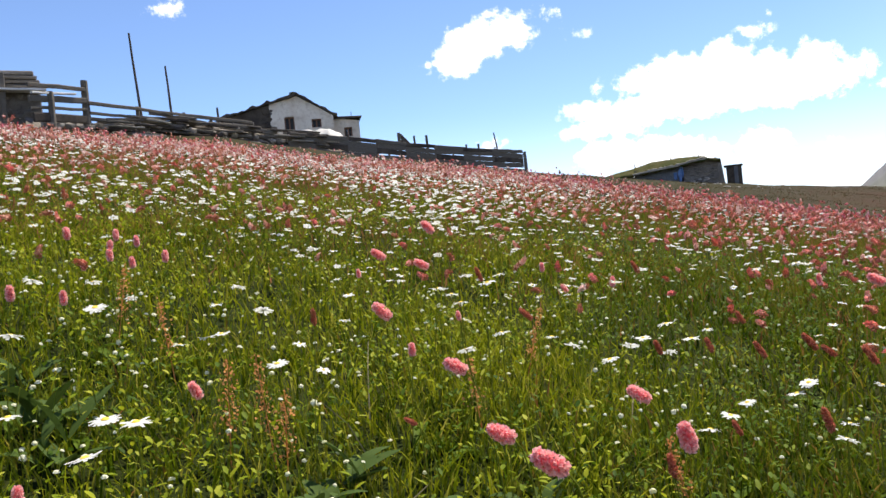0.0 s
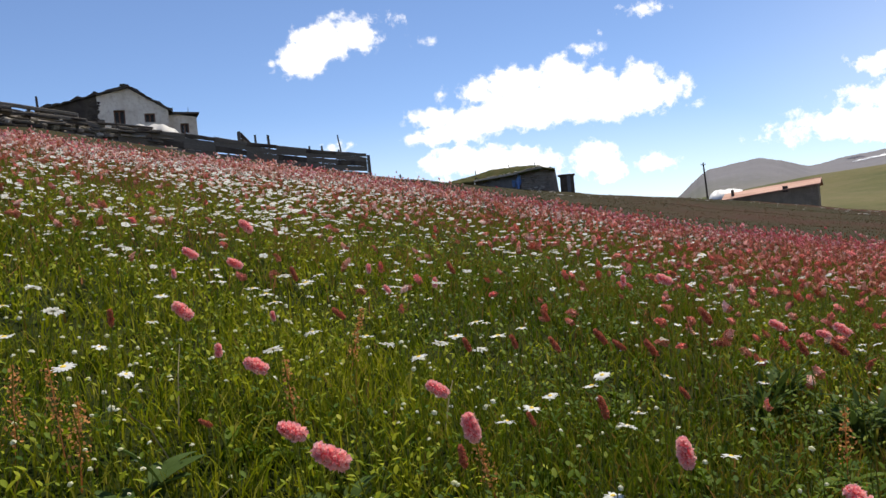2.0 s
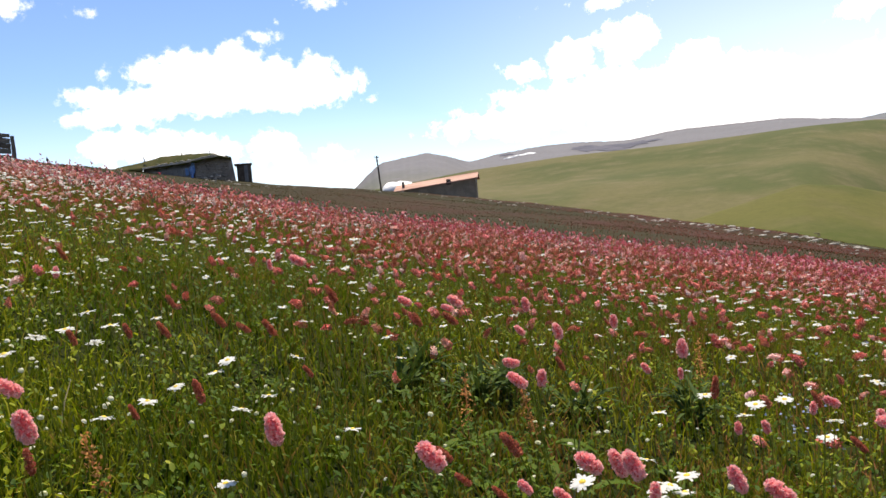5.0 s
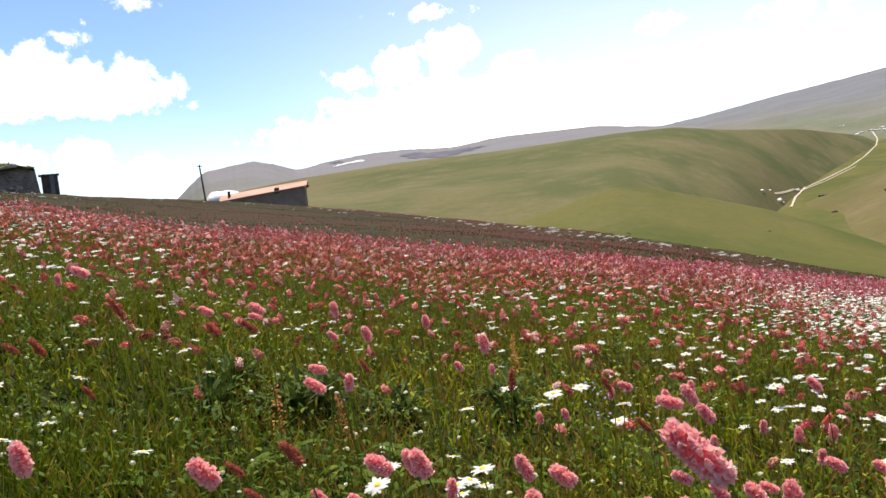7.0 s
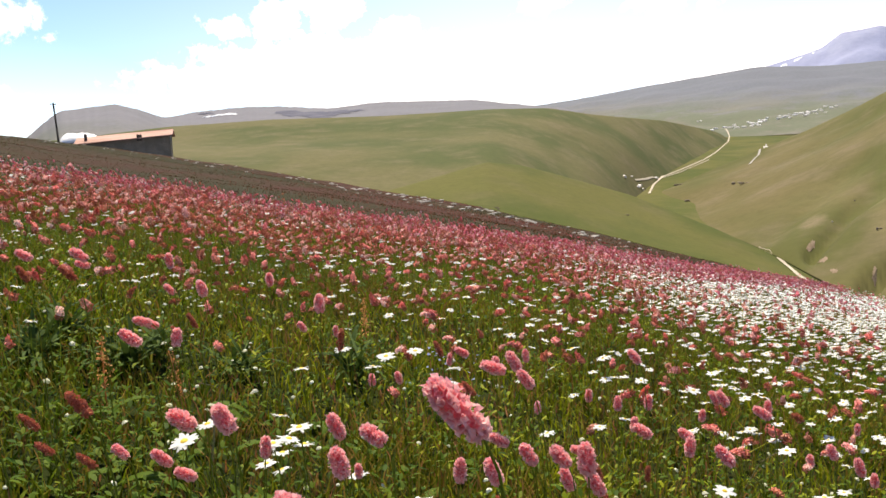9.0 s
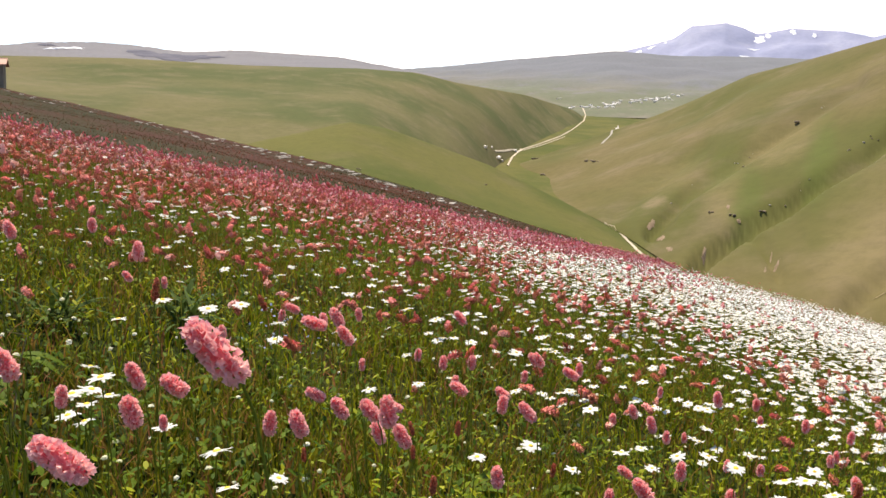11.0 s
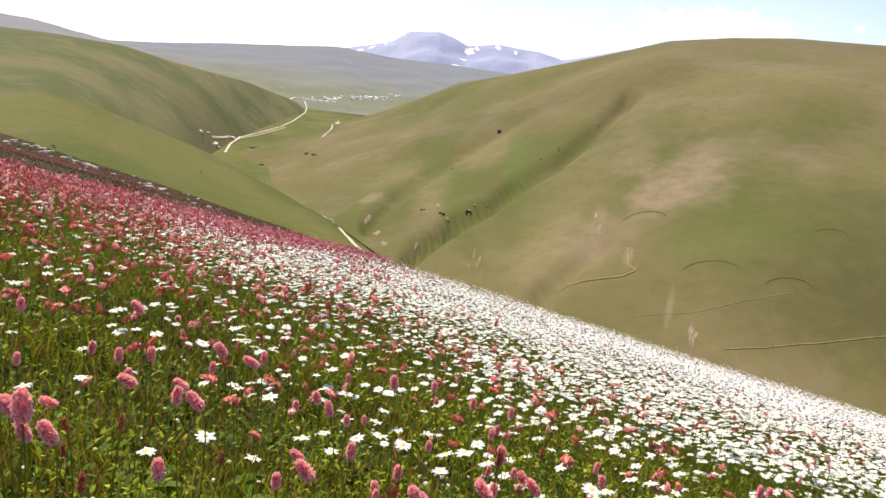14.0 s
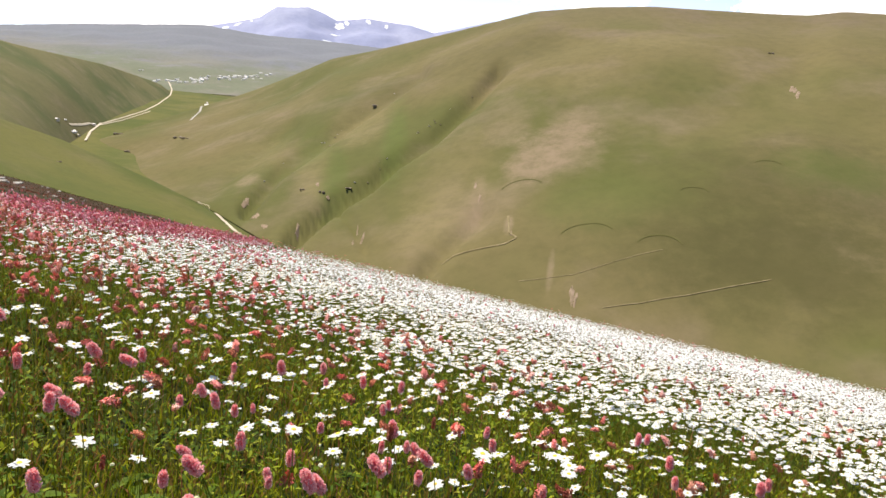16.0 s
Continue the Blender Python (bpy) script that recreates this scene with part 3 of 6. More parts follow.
def window_in(house, x0, x1, z0, z1, y, shutter=False):
    w = part("window", beam(bmesh.new(), (x0 - 0.05, y + 0.05, z0 - 0.03), (x1 + 0.05, y + 0.05, z0 - 0.03), 0.2, 0.07), MAT["wood_dark"], house, "small wooden window with dark panes")
    bm = bmesh.new()
    for a, b in (((x0 + 0.03, z0), (x0 + 0.03, z1)), ((x1 - 0.03, z0), (x1 - 0.03, z1)), ((x0, z1 - 0.03), (x1, z1 - 0.03)), (((x0 + x1) / 2, z0), ((x0 + x1) / 2, z1))):
        beam(bm, (a[0], y + 0.04, a[1]), (b[0], y + 0.04, b[1]), 0.1, 0.1)
    part("window_frame", bm, MAT["shutter"], w, "brown painted frame")
    for i in (0, 1):
        a = x0 + (x1 - x0) * i / 2
        part("pane", box(bmesh.new(), a + 0.05, a + (x1 - x0) / 2 - 0.05, y + 0.13, y + 0.14, z0 + 0.05, z1 - 0.05), MAT["window"], w)
    if shutter:
        part("shutter", box(bmesh.new(), x1 + 0.02, x1 + 0.5, y - 0.06, y - 0.02, z0 + 0.02, z1, 0.01, 0.008), MAT["shutter"], house, "open brown wooden shutter")


def build_house():
    h = thing("farmhouse", facing(-11.15, 56, 8.0), "low whitewashed stone farmhouse with a dark mossy gable roof", "house")

    def top(x):
        return float(np.interp(x, [-3.9, 1.42, 3.87], [2.32, 3.72, 2.22]))
    holes = [(0.42, 1.12, 1.34, 2.26), (2.32, 3.0, 1.42, 2.02)]
    part("gable_wall", wall_with_openings(bmesh.new(), [-0.55, 1.42, 3.87], top, holes, -0.6, 0, 0.45), MAT["plaster"], h, "stained whitewashed gable wall")
    part("side_gable", wall_with_openings(bmesh.new(), [-3.9, -2.2, -0.55], top, [], -0.6, 0.004, 0.45), MAT["wood_dark"], h, "dark unplastered part of the gable")
    g = random.Random(2)
    for i in range(26):
        z = g.uniform(-0.2, 2.9)
        part("gable_stone", stone(bmesh.new(), (-0.55 + g.uniform(-0.5, 0.12), 0.0, z), (g.uniform(0.25, 0.5), 0.1, g.uniform(0.18, 0.32)), i), MAT["wood_dark"], h)
    part("back_wall", wall_with_openings(bmesh.new(), [-3.9, 1.42, 3.87], top, [], -0.6, 6.6, 7.0), MAT["stone"], h)
    for x in (-3.9, 3.47):
        part("side_wall", box(bmesh.new(), x, x + 0.4, 0.45, 6.6, -0.6, 2.2), MAT["stone"], h)
    part("roof", ragged_slab(bmesh.new(), -4.25, 2.24, 1.42, 3.74, -0.25, 7.2, 0.17, 22, 0.09), MAT["wood_dark"], h, "dark mossy roof slope with a ragged edge")
    part("roof", ragged_slab(bmesh.new(), 1.42, 3.74, 4.15, 2.06, -0.25, 7.2, 0.17), MAT["wood_dark"], h, "dark roof slope")
    ridge = bmesh.new()
    for i in range(9):
        stone(ridge, (1.42 + random.uniform(-0.5, 0.5), 0.2 + i * 0.75, 3.98), (0.5, 0.6, 0.16), i)
    part("ridge_cap", ridge, MAT["sod"], h)
    for a, b, c, d in holes:
        window_in(h, a, b, c, d, 0.15, a < 1)
    part("annex_wall", wall_with_openings(bmesh.new(), [3.9, 5.75], lambda x: 2.12 - (x - 3.9) * 0.15, [(4.62, 5.2, 0.74, 1.4)], -0.8, 0.7, 1.1), MAT["plaster"], h, "whitewashed wall of the low annex")
    part("annex_side", box(bmesh.new(), 5.4, 5.752, 1.1, 4.5, -0.8, 1.85), MAT["stone"], h)
    part("annex_roof", box(bmesh.new(), 3.88, 5.95, 0.5, 4.7, 2.02, 2.16, 0.03), MAT["wood_dark"], h, "flat dark annex roof")
    window_in(h, 4.62, 5.2, 0.74, 1.4, 0.82)
    part("aerial", beam(bmesh.new(), (5.25, 1.2, 2.1), (5.28, 1.2, 2.6), 0.04, 0.04), MAT["wood_dark"], h)


def build_stone_hut():
    h = thing("stone_hut", facing(-29.6, 31.5, 5.5), "dark rough stone hut with a flat timber roof beside the fence", "hut")
    part("wall", box(bmesh.new(), -3.4, 1.75, 0.2, 4.5, -0.4, 1.7, 0.04, 0.05), MAT["stone"], h)
    bm = bmesh.new()
    g = random.Random(3)
    for i in range(60):
        stone(bm, (g.uniform(-2.5, 1.7), 0.18, g.uniform(0, 1.4)), (0.38, 0.16, 0.24), i)
    tagged(part("stonework", bm, MAT["stone"], h), kind="stuff")
    part("roof_board", beam(bmesh.new(), (-3.6, -0.1, 1.62), (1.9, -0.1, 1.55), 0.5, 0.1, 1, 0.01), MAT["white_sheet"], h, "pale sheet along the eave")
    for i in range(4):
        z = 1.68 + i * 0.16
        part("roof_layer", box(bmesh.new(), -3.6, 1.78 - 0.07 * i, 0.05 * (i % 2), 4.7, z, z + 0.14, 0.03, 0.03), MAT["stone" if i % 2 else "wood"], h, "weathered roof layer of planks and stones")
    part("corner_post", beam(bmesh.new(), (0.5, -0.1, -0.3), (0.52, -0.1, 2.15), 0.2, 0.2), MAT["wood"], h)


def fence_at(az, r, el):
    """A place along the fence from azimuth, distance and elevation."""
    return Vector((r * math.sin(radians(az)), r * math.cos(radians(az)), r * math.tan(radians(el))))


def build_fence():
    f = thing("timber_fence", Matrix(), "weathered grey timber fence of rails and boards above the meadow", "fence")

    def fr(az):
        return float(np.interp(az, [-26.5, -12, 0, 7], [30.5, 37, 43, 46]))

    def post(az, lo, hi, w=0.16, lean=0.0, mat="wood"):
        part("post", beam(bmesh.new(), fence_at(az, fr(az), lo), fence_at(az + lean, fr(az), hi), w, w, 0.85, 0.01), MAT[mat], f)

    def rail(a0, e0, a1, e1, h=0.16, w=0.1, off=-0.12, mat="wood", sag=0.02):
        part("rail", beam(bmesh.new(), fence_at(a0, fr(a0) + off, e0), fence_at(a1, fr(a1) + off, e1), w, h * 0.8, 0.85, sag), MAT[mat], f)
    # the high pen at its upper end
    post(-23.8, 9.8, 13.3, 0.24)
    post(-25.9, 10, 12.6, 0.2)
    for a0, e0, a1, e1, h, mt in ((-27.2, 13.05, -23.8, 12.75, 0.2, "wood"), (-27.2, 12.2, -23.8, 12.0, 0.3, "wood"), (-27.2, 11.6, -23.8, 11.4, 0.14, "wood"), (-27.0, 11.0, -23.8, 10.75, 0.42, "wood_dark"), (-27, 12.55, -24.4, 12.4, 0.1, "white_sheet")):
        rail(a0, e0, a1, e1, h, 0.12, -0.1, mt)
    # rails over a rubble bank
    for a0, e0, a1, e1, h in ((-23.7, 11.85, -17.9, 10.95, 0.17), (-23.6, 11.2, -18.6, 10.6, 0.13), (-20.6, 10.7, -17.0, 10.55, 0.14), (-17.9, 10.9, -13.0, 10.15, 0.2), (-18.2, 10.45, -12.4, 9.75, 0.22),
                              (-14.4, 10.1, -11.4, 9.35, 0.18), (-13.9, 9.75, -11.6, 9.3, 0.16), (-22.6, 10.8, -19.5, 10.6, 0.1), (-12.2, 9.2, -9.6, 8.85, 0.15)):
        rail(a0, e0, a1, e1, h)
    for az, hi in ((-20.6, 11.55), (-17.6, 11.05), (-15.8, 10.55), (-13.0, 10.2), (-11.6, 9.75)):
        post(az, 9.0, hi, 0.15)
    post(-11.5, 8.6, 9.75, 0.2, 0.1)
    # boarded stretch down to its free end
    for i, a in enumerate(np.arange(-10.5, 6.3, 2.1)):
        b = min(a + 2.15, 6.65)
        for k, (lo, h) in enumerate(((0.1, 0.27), (0.4, 0.28), (0.7, 0.28), (0.98, 0.27), (1.2, 0.2))):
            def el(z):
                return float(np.interp(z, [-11, -7.3, -2.9, 0, 6.6], [9.3, 8.75, 7.95, 7.4, 6.35])) - math.degrees((1.2 - lo) / fr(z))
            rail(a - 0.05, el(a) + random.uniform(-0.05, 0.05), b, el(b) + random.uniform(-0.05, 0.05), h * 1.36, 0.06, -0.12 + 0.03 * (k % 2), "wood" if (i * 2 + k) % 4 else "wood_dark", 0.012)
    for az, hi, w, ln in ((-8.6, 8.95, 0.12, 0), (-6.4, 8.6, 0.12, 0), (-4.2, 8.35, 0.14, 0), (-3.4, 8.05, 0.12, 0), (-2.5, 8.65, 0.2, -0.06), (-1.45, 8.35, 0.13, 0), (-0.5, 8.3, 0.16, -0.05), (1.3, 7.2, 0.12, 0), (2.3, 7.35, 0.13, 0),
                         (3.2, 7.3, 0.13, 0), (4.4, 6.95, 0.1, 0), (6.5, 6.4, 0.2, 0)):
        post(az, float(np.interp(az, [-9, 0, 6.6], [7.2, 5.5, 4.5])), hi, w, ln)
    part("brace", beam(bmesh.new(), fence_at(-2.5, 42, 8.5), fence_at(-1.0, 42.6, 6.7), 0.12, 0.2), MAT["wood_dark"], f, "slanting dark brace board")
    part("brace", beam(bmesh.new(), fence_at(-2.4, 41.7, 8.1), fence_at(-1.6, 42.3, 7.2), 0.1, 0.16), MAT["wood_dark"], f)
    part("pole", beam(bmesh.new(), fence_at(4.62, 46.5, 6.2), fence_at(4.38, 46.5, 8.0), 0.1, 0.1, 0.7, 0.02), MAT["wood_dark"], f, "thin crooked leaning pole")


def build_rubble():
    """The stony earth bank that carries the fence rails."""
    g = random.Random(11)
    bank = thing("rubble_bank", Matrix(), "low grassy earth bank with tumbled grey stones under the rails", "bank")
    az = np.arange(-27.5, -6.0, 0.4)
    r = np.interp(az, [-26.5, -12, 0], [31.3, 37.8, 43.8])
    x, y = np.sin(np.radians(az)), np.cos(np.radians(az))
    top = r * np.tan(np.radians(np.interp(az, [-27.5, -24, -18, -12, -6], [10.9, 10.6, 10.45, 9.4, 8.3])))
    rows = []
    for off, drop in ((-1.2, None), (-0.35, 0.25), (0.1, 0.0), (0.8, 0.1), (1.6, None)):
        q = r + off
        z = ground_z(x * q, y * q) - 0.15 if drop is None else top - drop
        z = z + np.array([g.uniform(-0.09, 0.09) for _ in az])
        rows.append(np.stack([x * q, y * q, z], -1))
    me = mesh_from("earth", np.concatenate(rows), grid_faces(5, len(az)), [MAT["stone"]])
    piece("earth", me, bank, "stony earth of the bank")
    for i in range(190):
        a = g.uniform(-26.5, -7.5)
        off = g.uniform(-0.95, 0.25)
        q = float(np.interp(a, az, r)) + off
        lo = float(ground_z(math.sin(radians(a)) * q, math.cos(radians(a)) * q))
        hi = float(np.interp(a, az, top)) - 0.25
        z = lo + (hi - lo) * min(1.0, max(0.0, (off + 1.2) / 0.85)) + 0.02
        s = g.uniform(0.2, 0.55)
        part("stone", stone(bmesh.new(), (math.sin(radians(a)) * q, math.cos(radians(a)) * q, z), (s * 1.3, s, s * 0.7), i), MAT["rock" if g.random() < 0.35 else "stone"], bank)
    for i in range(54):
        a = g.uniform(-23, -8)
        q = float(np.interp(a, az, r)) - 0.5 - 0.012 * i
        z = float(np.interp(a, az, top)) - g.uniform(-0.1, 0.75)
        d = Vector((math.cos(radians(a)), -math.sin(radians(a)), -0.13 + g.uniform(-0.06, 0.06))) * g.uniform(0.5, 1.2)
        o = Vector((math.sin(radians(a)) * q, math.cos(radians(a)) * q, z))
        part("plank", beam(bmesh.new(), o - d, o + d, 0.16, g.uniform(0.06, 0.14), 1, 0.02), MAT["rock" if i % 7 == 0 else "wood_dark" if i % 3 == 0 else "wood"], bank, "loose grey plank on the bank")


def sheet_heap(name, m, w, d, h, mat, label, cat, skew=0.0):
    """A sheet thrown over a heap, with folds and a wrinkled hem."""
    bm = bmesh.new()
    bmesh.ops.create_grid(bm, x_segments=26, y_segments=14, size=1)
    for v in bm.verts:
        x, y = v.co.x, v.co.y
        q = max(0.0, 1 - abs(x) ** 5) ** 0.6 * max(0.0, 1 - abs(y) ** 2.2) ** 0.7
        v.co = Vector((x * w / 2, y * d / 2, h * (1 - skew * x) * q + 0.05 * math.sin(x * 9 + y * 4) * q + 0.03 * math.sin(x * 17 - y * 3) - 0.05))
    bmesh.ops.solidify(bm, geom=bm.faces[:], thickness=0.03)
    me = bpy.data.meshes.new(name)
    bm.to_mesh(me)
    bm.free()
    me.materials.append(mat)
    me.polygons.foreach_set("use_smooth", np.full(len(me.polygons), True))
    ob = new(name, me)
    ob.matrix_basis = m
    return tagged(ob, label, cat)


def pole(name, az, r, el0, el1, lean, w, label, cat, insulators=False):
    base = fence_at(az, r, el0)
    gz = float(ground_z(base.x, base.y))
    top = fence_at(az + lean, r, el1)
    p = thing(name, pose(base.x, base.y, gz), label, cat)
    o = Vector((base.x, base.y, gz))
    part("shaft", beam(bmesh.new(), (0, 0, -0.2), top - o, w, w, 0.6, 0.012), MAT["wood_dark"], p)
    if insulators:
        t = top - o
        part("crossbar", beam(bmesh.new(), t + Vector((-0.35, 0, -0.25)), t + Vector((0.35, 0, -0.25)), 0.07, 0.07), MAT["wood_dark"], p)
        for s in (-0.3, 0.3):
            part("insulator", beam(bmesh.new(), t + Vector((s, 0, -0.22)), t + Vector((s, 0, -0.08)), 0.06, 0.06), MAT["white_sheet"], p)


def build_sod_shed():
    s = thing("sod_roofed_shed", facing(16.4, 75, 75 * math.tan(radians(2.85))), "low dark stone shed half dug in under a grassy sod roof", "shed")
    # x: 1.31 m a degree
    part("front_wall", box(bmesh.new(), 1.35, 4.5, 0, 0.5, -0.5, 1.95, 0.06, 0.05), MAT["stone"], s, "dark dry-stone wall")
    side = bmesh.new()
    v = [side.verts.new(c) for c in ((4.2, 0.1, -0.5), (5.0, 1.0, -0.5), (4.75, 1.0, 1.95), (4.2, 0.1, 2.1), (4.2, 5, -0.5), (5.0, 5, -0.5), (4.75, 5, 1.95), (4.2, 5, 2.1))]
    for q in ((0, 1, 2, 3), (1, 5, 6, 2), (5, 4, 7, 6), (3, 2, 6, 7), (4, 0, 3, 7), (4, 5, 1, 0)):
        side.faces.new([v[i] for i in q])
    part("side_wall", side, MAT["stone"], s, "battered stone end wall")
    g = random.Random(8)
    bm = bmesh.new()
    for i in range(70):
        stone(bm, (g.uniform(1.4, 4.3), -0.02, g.uniform(-0.2, 2.0)), (0.4, 0.14, 0.22), i)
    tagged(part("stonework", bm, MAT["stone"], s), kind="stuff")
    for i in range(9):
        x = -2.9 + i * 0.46
        part("board", box(bmesh.new(), x, x + 0.44, 0.12, 0.18, -0.6, 1.62 + i * 0.045, 0.012), MAT["grey_board"], s)
    part("back_wall", box(bmesh.new(), -4.4, 4.4, 4.6, 5, -0.6, 1.4), MAT["stone"], s)
    # added dark backing, no known wall; keeps sky from showing past the boards
    part("inner_wall", box(bmesh.new(), -3.0, 1.34, 0.3, 0.5, -0.6, 1.7), MAT["wood_dark"], s)
    bm = bmesh.new()
    bmesh.ops.create_grid(bm, x_segments=40, y_segments=14, size=1)
    for v in bm.verts:
        x, y = -0.55 + v.co.x * 5.2, 2.4 + v.co.y * 2.9
        line = float(np.interp(x, [-5.8, -5.0, -3.0, -1.44, 1.05, 3.0, 4.7], [1.5, 1.7, 2.04, 2.4, 2.52, 2.46, 1.85]))
        low = float(np.interp(x, [-5.8, -2.1, 0.9, 3.3, 4.7], [1.1, 1.4, 1.7, 2.05, 1.85]))
        v.co = Vector((x, y, low + (line - low) * min(1, max(0, (y + 0.5) / 1.8)) + 0.07 * math.sin(x * 5 + y) * math.sin(y * 4) + random.uniform(-0.04, 0.04)))
    bmesh.ops.solidify(bm, geom=bm.faces[:], thickness=0.22)
    part("sod_roof", bm, MAT["sod"], s, "grass-grown sod roof", smooth=True)
    part("eave_pole", beam(bmesh.new(), (-3.1, -0.52, 1.3), (1.1, -0.52, 1.7), 0.14, 0.16, 1, 0.03), MAT["rock"], s, "pale eave pole")
    part("eave_pole", beam(bmesh.new(), (1.1, -0.5, 1.74), (3.4, -0.5, 2.06), 0.12, 0.14, 1, 0.03), MAT["rock"], s)
    sheet = bmesh.new()
    bmesh.ops.create_grid(sheet, x_segments=5, y_segments=12, size=1)
    for v in sheet.verts:
        x, z = v.co.x, v.co.y
        v.co = Vector((1.12 + 0.1 * z + x * (0.2 + 0.08 * math.sin(z * 5)) + random.uniform(-0.03, 0.03), -0.12 + 0.05 * math.sin(x * 4 + z * 3), 0.65 + z * 0.95 + random.uniform(-0.04, 0.04)))
    bmesh.ops.solidify(sheet, geom=sheet.faces[:], thickness=0.02)
    part("door_sheet", sheet, MAT["blue_sheet"], s, "torn blue plastic sheet over the door")
    for i in range(26):
        x = g.uniform(-2.9, 3.4)
        z = float(np.interp(x, [-3.1, 1.1, 3.4], [1.36, 1.76, 2.12]))
        part("eave_stone", stone(bmesh.new(), (x, -0.5, z + 0.06), (g.uniform(0.2, 0.45), 0.25, g.uniform(0.08, 0.16)), i + 90), MAT["rock"], s)
    part("door_sheet", box(bmesh.new(), 0.55, 0.8, 0.05, 0.1, 0.5, 1.1, 0.06, 0.02), MAT["blue_sheet"], s)
    bm = bmesh.new()
    for i in range(14):
        stone(bm, (g.uniform(2.0, 3.6), -0.5, g.uniform(-0.2, 0.25)), (0.34, 0.3, 0.2), i + 50)
    part("loose_stones", bm, MAT["rock"], s, "pale loose stones at the wall's foot")
    for x, z in ((-2.9, 2.55), (2.9, 2.75), (0.4, 2.8)):
        part("tuft", beam(bmesh.new(), (x, 1.2, z - 0.5), (x - 0.06, 1.2, z), 0.1, 0.1, 0.3), MAT["sod"], s)


def build_outhouse():
    o = thing("outhouse", facing(20.78, 77, 77 * math.tan(radians(2.3))), "narrow dark boarded outhouse on the brow", "outhouse")
    part("body", box(bmesh.new(), -0.66, 0.66, 0.05, 1.3, -0.4, 1.85, 0.01), MAT["wood_dark"], o)
    for i in range(8):
        x = -0.68 + i * 0.17
        part("board", box(bmesh.new(), x, x + 0.155, 0.0, 0.05, -0.35, 1.86, 0.008), MAT["grey_board" if i in (4, 5) else "wood_dark"], o)
    part("roof", box(bmesh.new(), -0.85, 0.78, -0.12, 1.42, 1.86, 2.0, 0.03, 0.02), MAT["wood_dark"], o, "flat overhanging board roof")


def build_barn():
    b = thing("long_barn", Matrix(), "long low stone barn with a faded red roof", "barn")
    p0 = Vector((98.5 * math.sin(radians(37.25)), 98.5 * math.cos(radians(37.25)), 0))
    p1 = Vector((99.5 * math.sin(radians(31.4)), 99.5 * math.cos(radians(31.4)), 0))
    d = (p1 - p0)
    n = d.length
    m = Matrix.Translation((p0.x, p0.y, 0.1)) @ Matrix.Rotation(math.atan2(d.y, d.x), 4, "Z")
    b.matrix_basis = m
    # x runs along the long wall away from the lower corner, y towards the meadow; the roof falls with the brow

    def fallen(bm, along=0):
        for v in bm.verts:
            if v.co.z > 0:
                v.co.z -= 0.085 * v.co[along]
        return bm
    part("long_wall", fallen(box(bmesh.new(), 0, n, -0.4, 0, -2.5, 2.25, 0.03)), MAT["barn_stone"], b, "dark stone long wall")
    part("end_wall", wall_with_openings(bmesh.new(), [-5.5, -2.6, -0.4], lambda y: float(np.interp(y, [-5.5, -2.6, -0.4], [2.25, 2.9, 2.25])), [], -2.5, 0, 0.4), MAT["barn_stone"], b, "dark stone end wall", Matrix.Rotation(radians(90), 4, "Z") @ Matrix.Translation((0, -0.4, 0)))
    part("back_wall", fallen(box(bmesh.new(), 0.4, n, -5.6, -5.2, -2.5, 2.2)), MAT["barn_stone"], b)
    part("roof", fallen(ragged_slab(bmesh.new(), 0.35, 2.22, -2.8, 2.98, -0.35, n + 0.3, 0.1, 8, 0.03), 1), MAT["tile"], b, "faded red sheet roof slope", Matrix(((0, 1, 0, 0), (1, 0, 0, 0), (0, 0, 1, 0), (0, 0, 0, 1))))
    part("roof", fallen(ragged_slab(bmesh.new(), -2.8, 2.98, -6, 2.2, -0.35, n + 0.3, 0.1, 8, 0.03), 1), MAT["tile"], b, "", Matrix(((0, 1, 0, 0), (1, 0, 0, 0), (0, 0, 1, 0), (0, 0, 0, 1))))
    part("chimney", box(bmesh.new(), n * 0.3, n * 0.3 + 0.6, -0.3, 0.25, 1.7, 2.4, 0.04), MAT["wood_dark"], b, "short dark flue")
    part("chimney", box(bmesh.new(), n * 0.9, n * 0.9 + 0.3, -1.2, -0.9, 1.6, 2.6, 0.03), MAT["wood_dark"], b)


random.seed(4)
build_house()
build_stone_hut()
build_fence()
build_rubble()
sheet_heap("covered_heap", facing(-8.4, 46), 3.3, 2.6, 46 * math.tan(radians(9.42)) - float(ground_z(46 * math.sin(radians(-8.5)), 46 * math.cos(radians(-8.5)))), MAT["grey_sheet"], "greyish white sheet thrown over a heap behind the fence", "covered heap", 0.04)
pole("bare_pole", -20.3, 40, 10.2, 16.35, -0.4, 0.125, "tall thin bare wooden pole leaning behind the fence", "pole")
pole("bare_pole", -18.3, 40, 10.0, 14.2, -0.25, 0.12, "thin bare wooden pole behind the fence", "pole")
pole("stake", -15.2, 46, 9.6, 11.3, -0.12, 0.16, "short dark stake beside the farmhouse", "stake")
build_sod_shed()
build_outhouse()
build_barn()
sheet_heap("covered_haystack", facing(31.6, 104, 104 * math.tan(radians(0.98))), 4.4, 4, 1.2, MAT["white_sheet"], "haystack under a white plastic sheet beside the barn", "haystack")
pole("telegraph_pole", 30.45, 112, 0.9, 3.6, -0.25, 0.26, "leaning wooden telegraph pole beside the barn", "utility pole", True)

# ---------------------------------------------------------------- valley: roads, village, rocks, snow


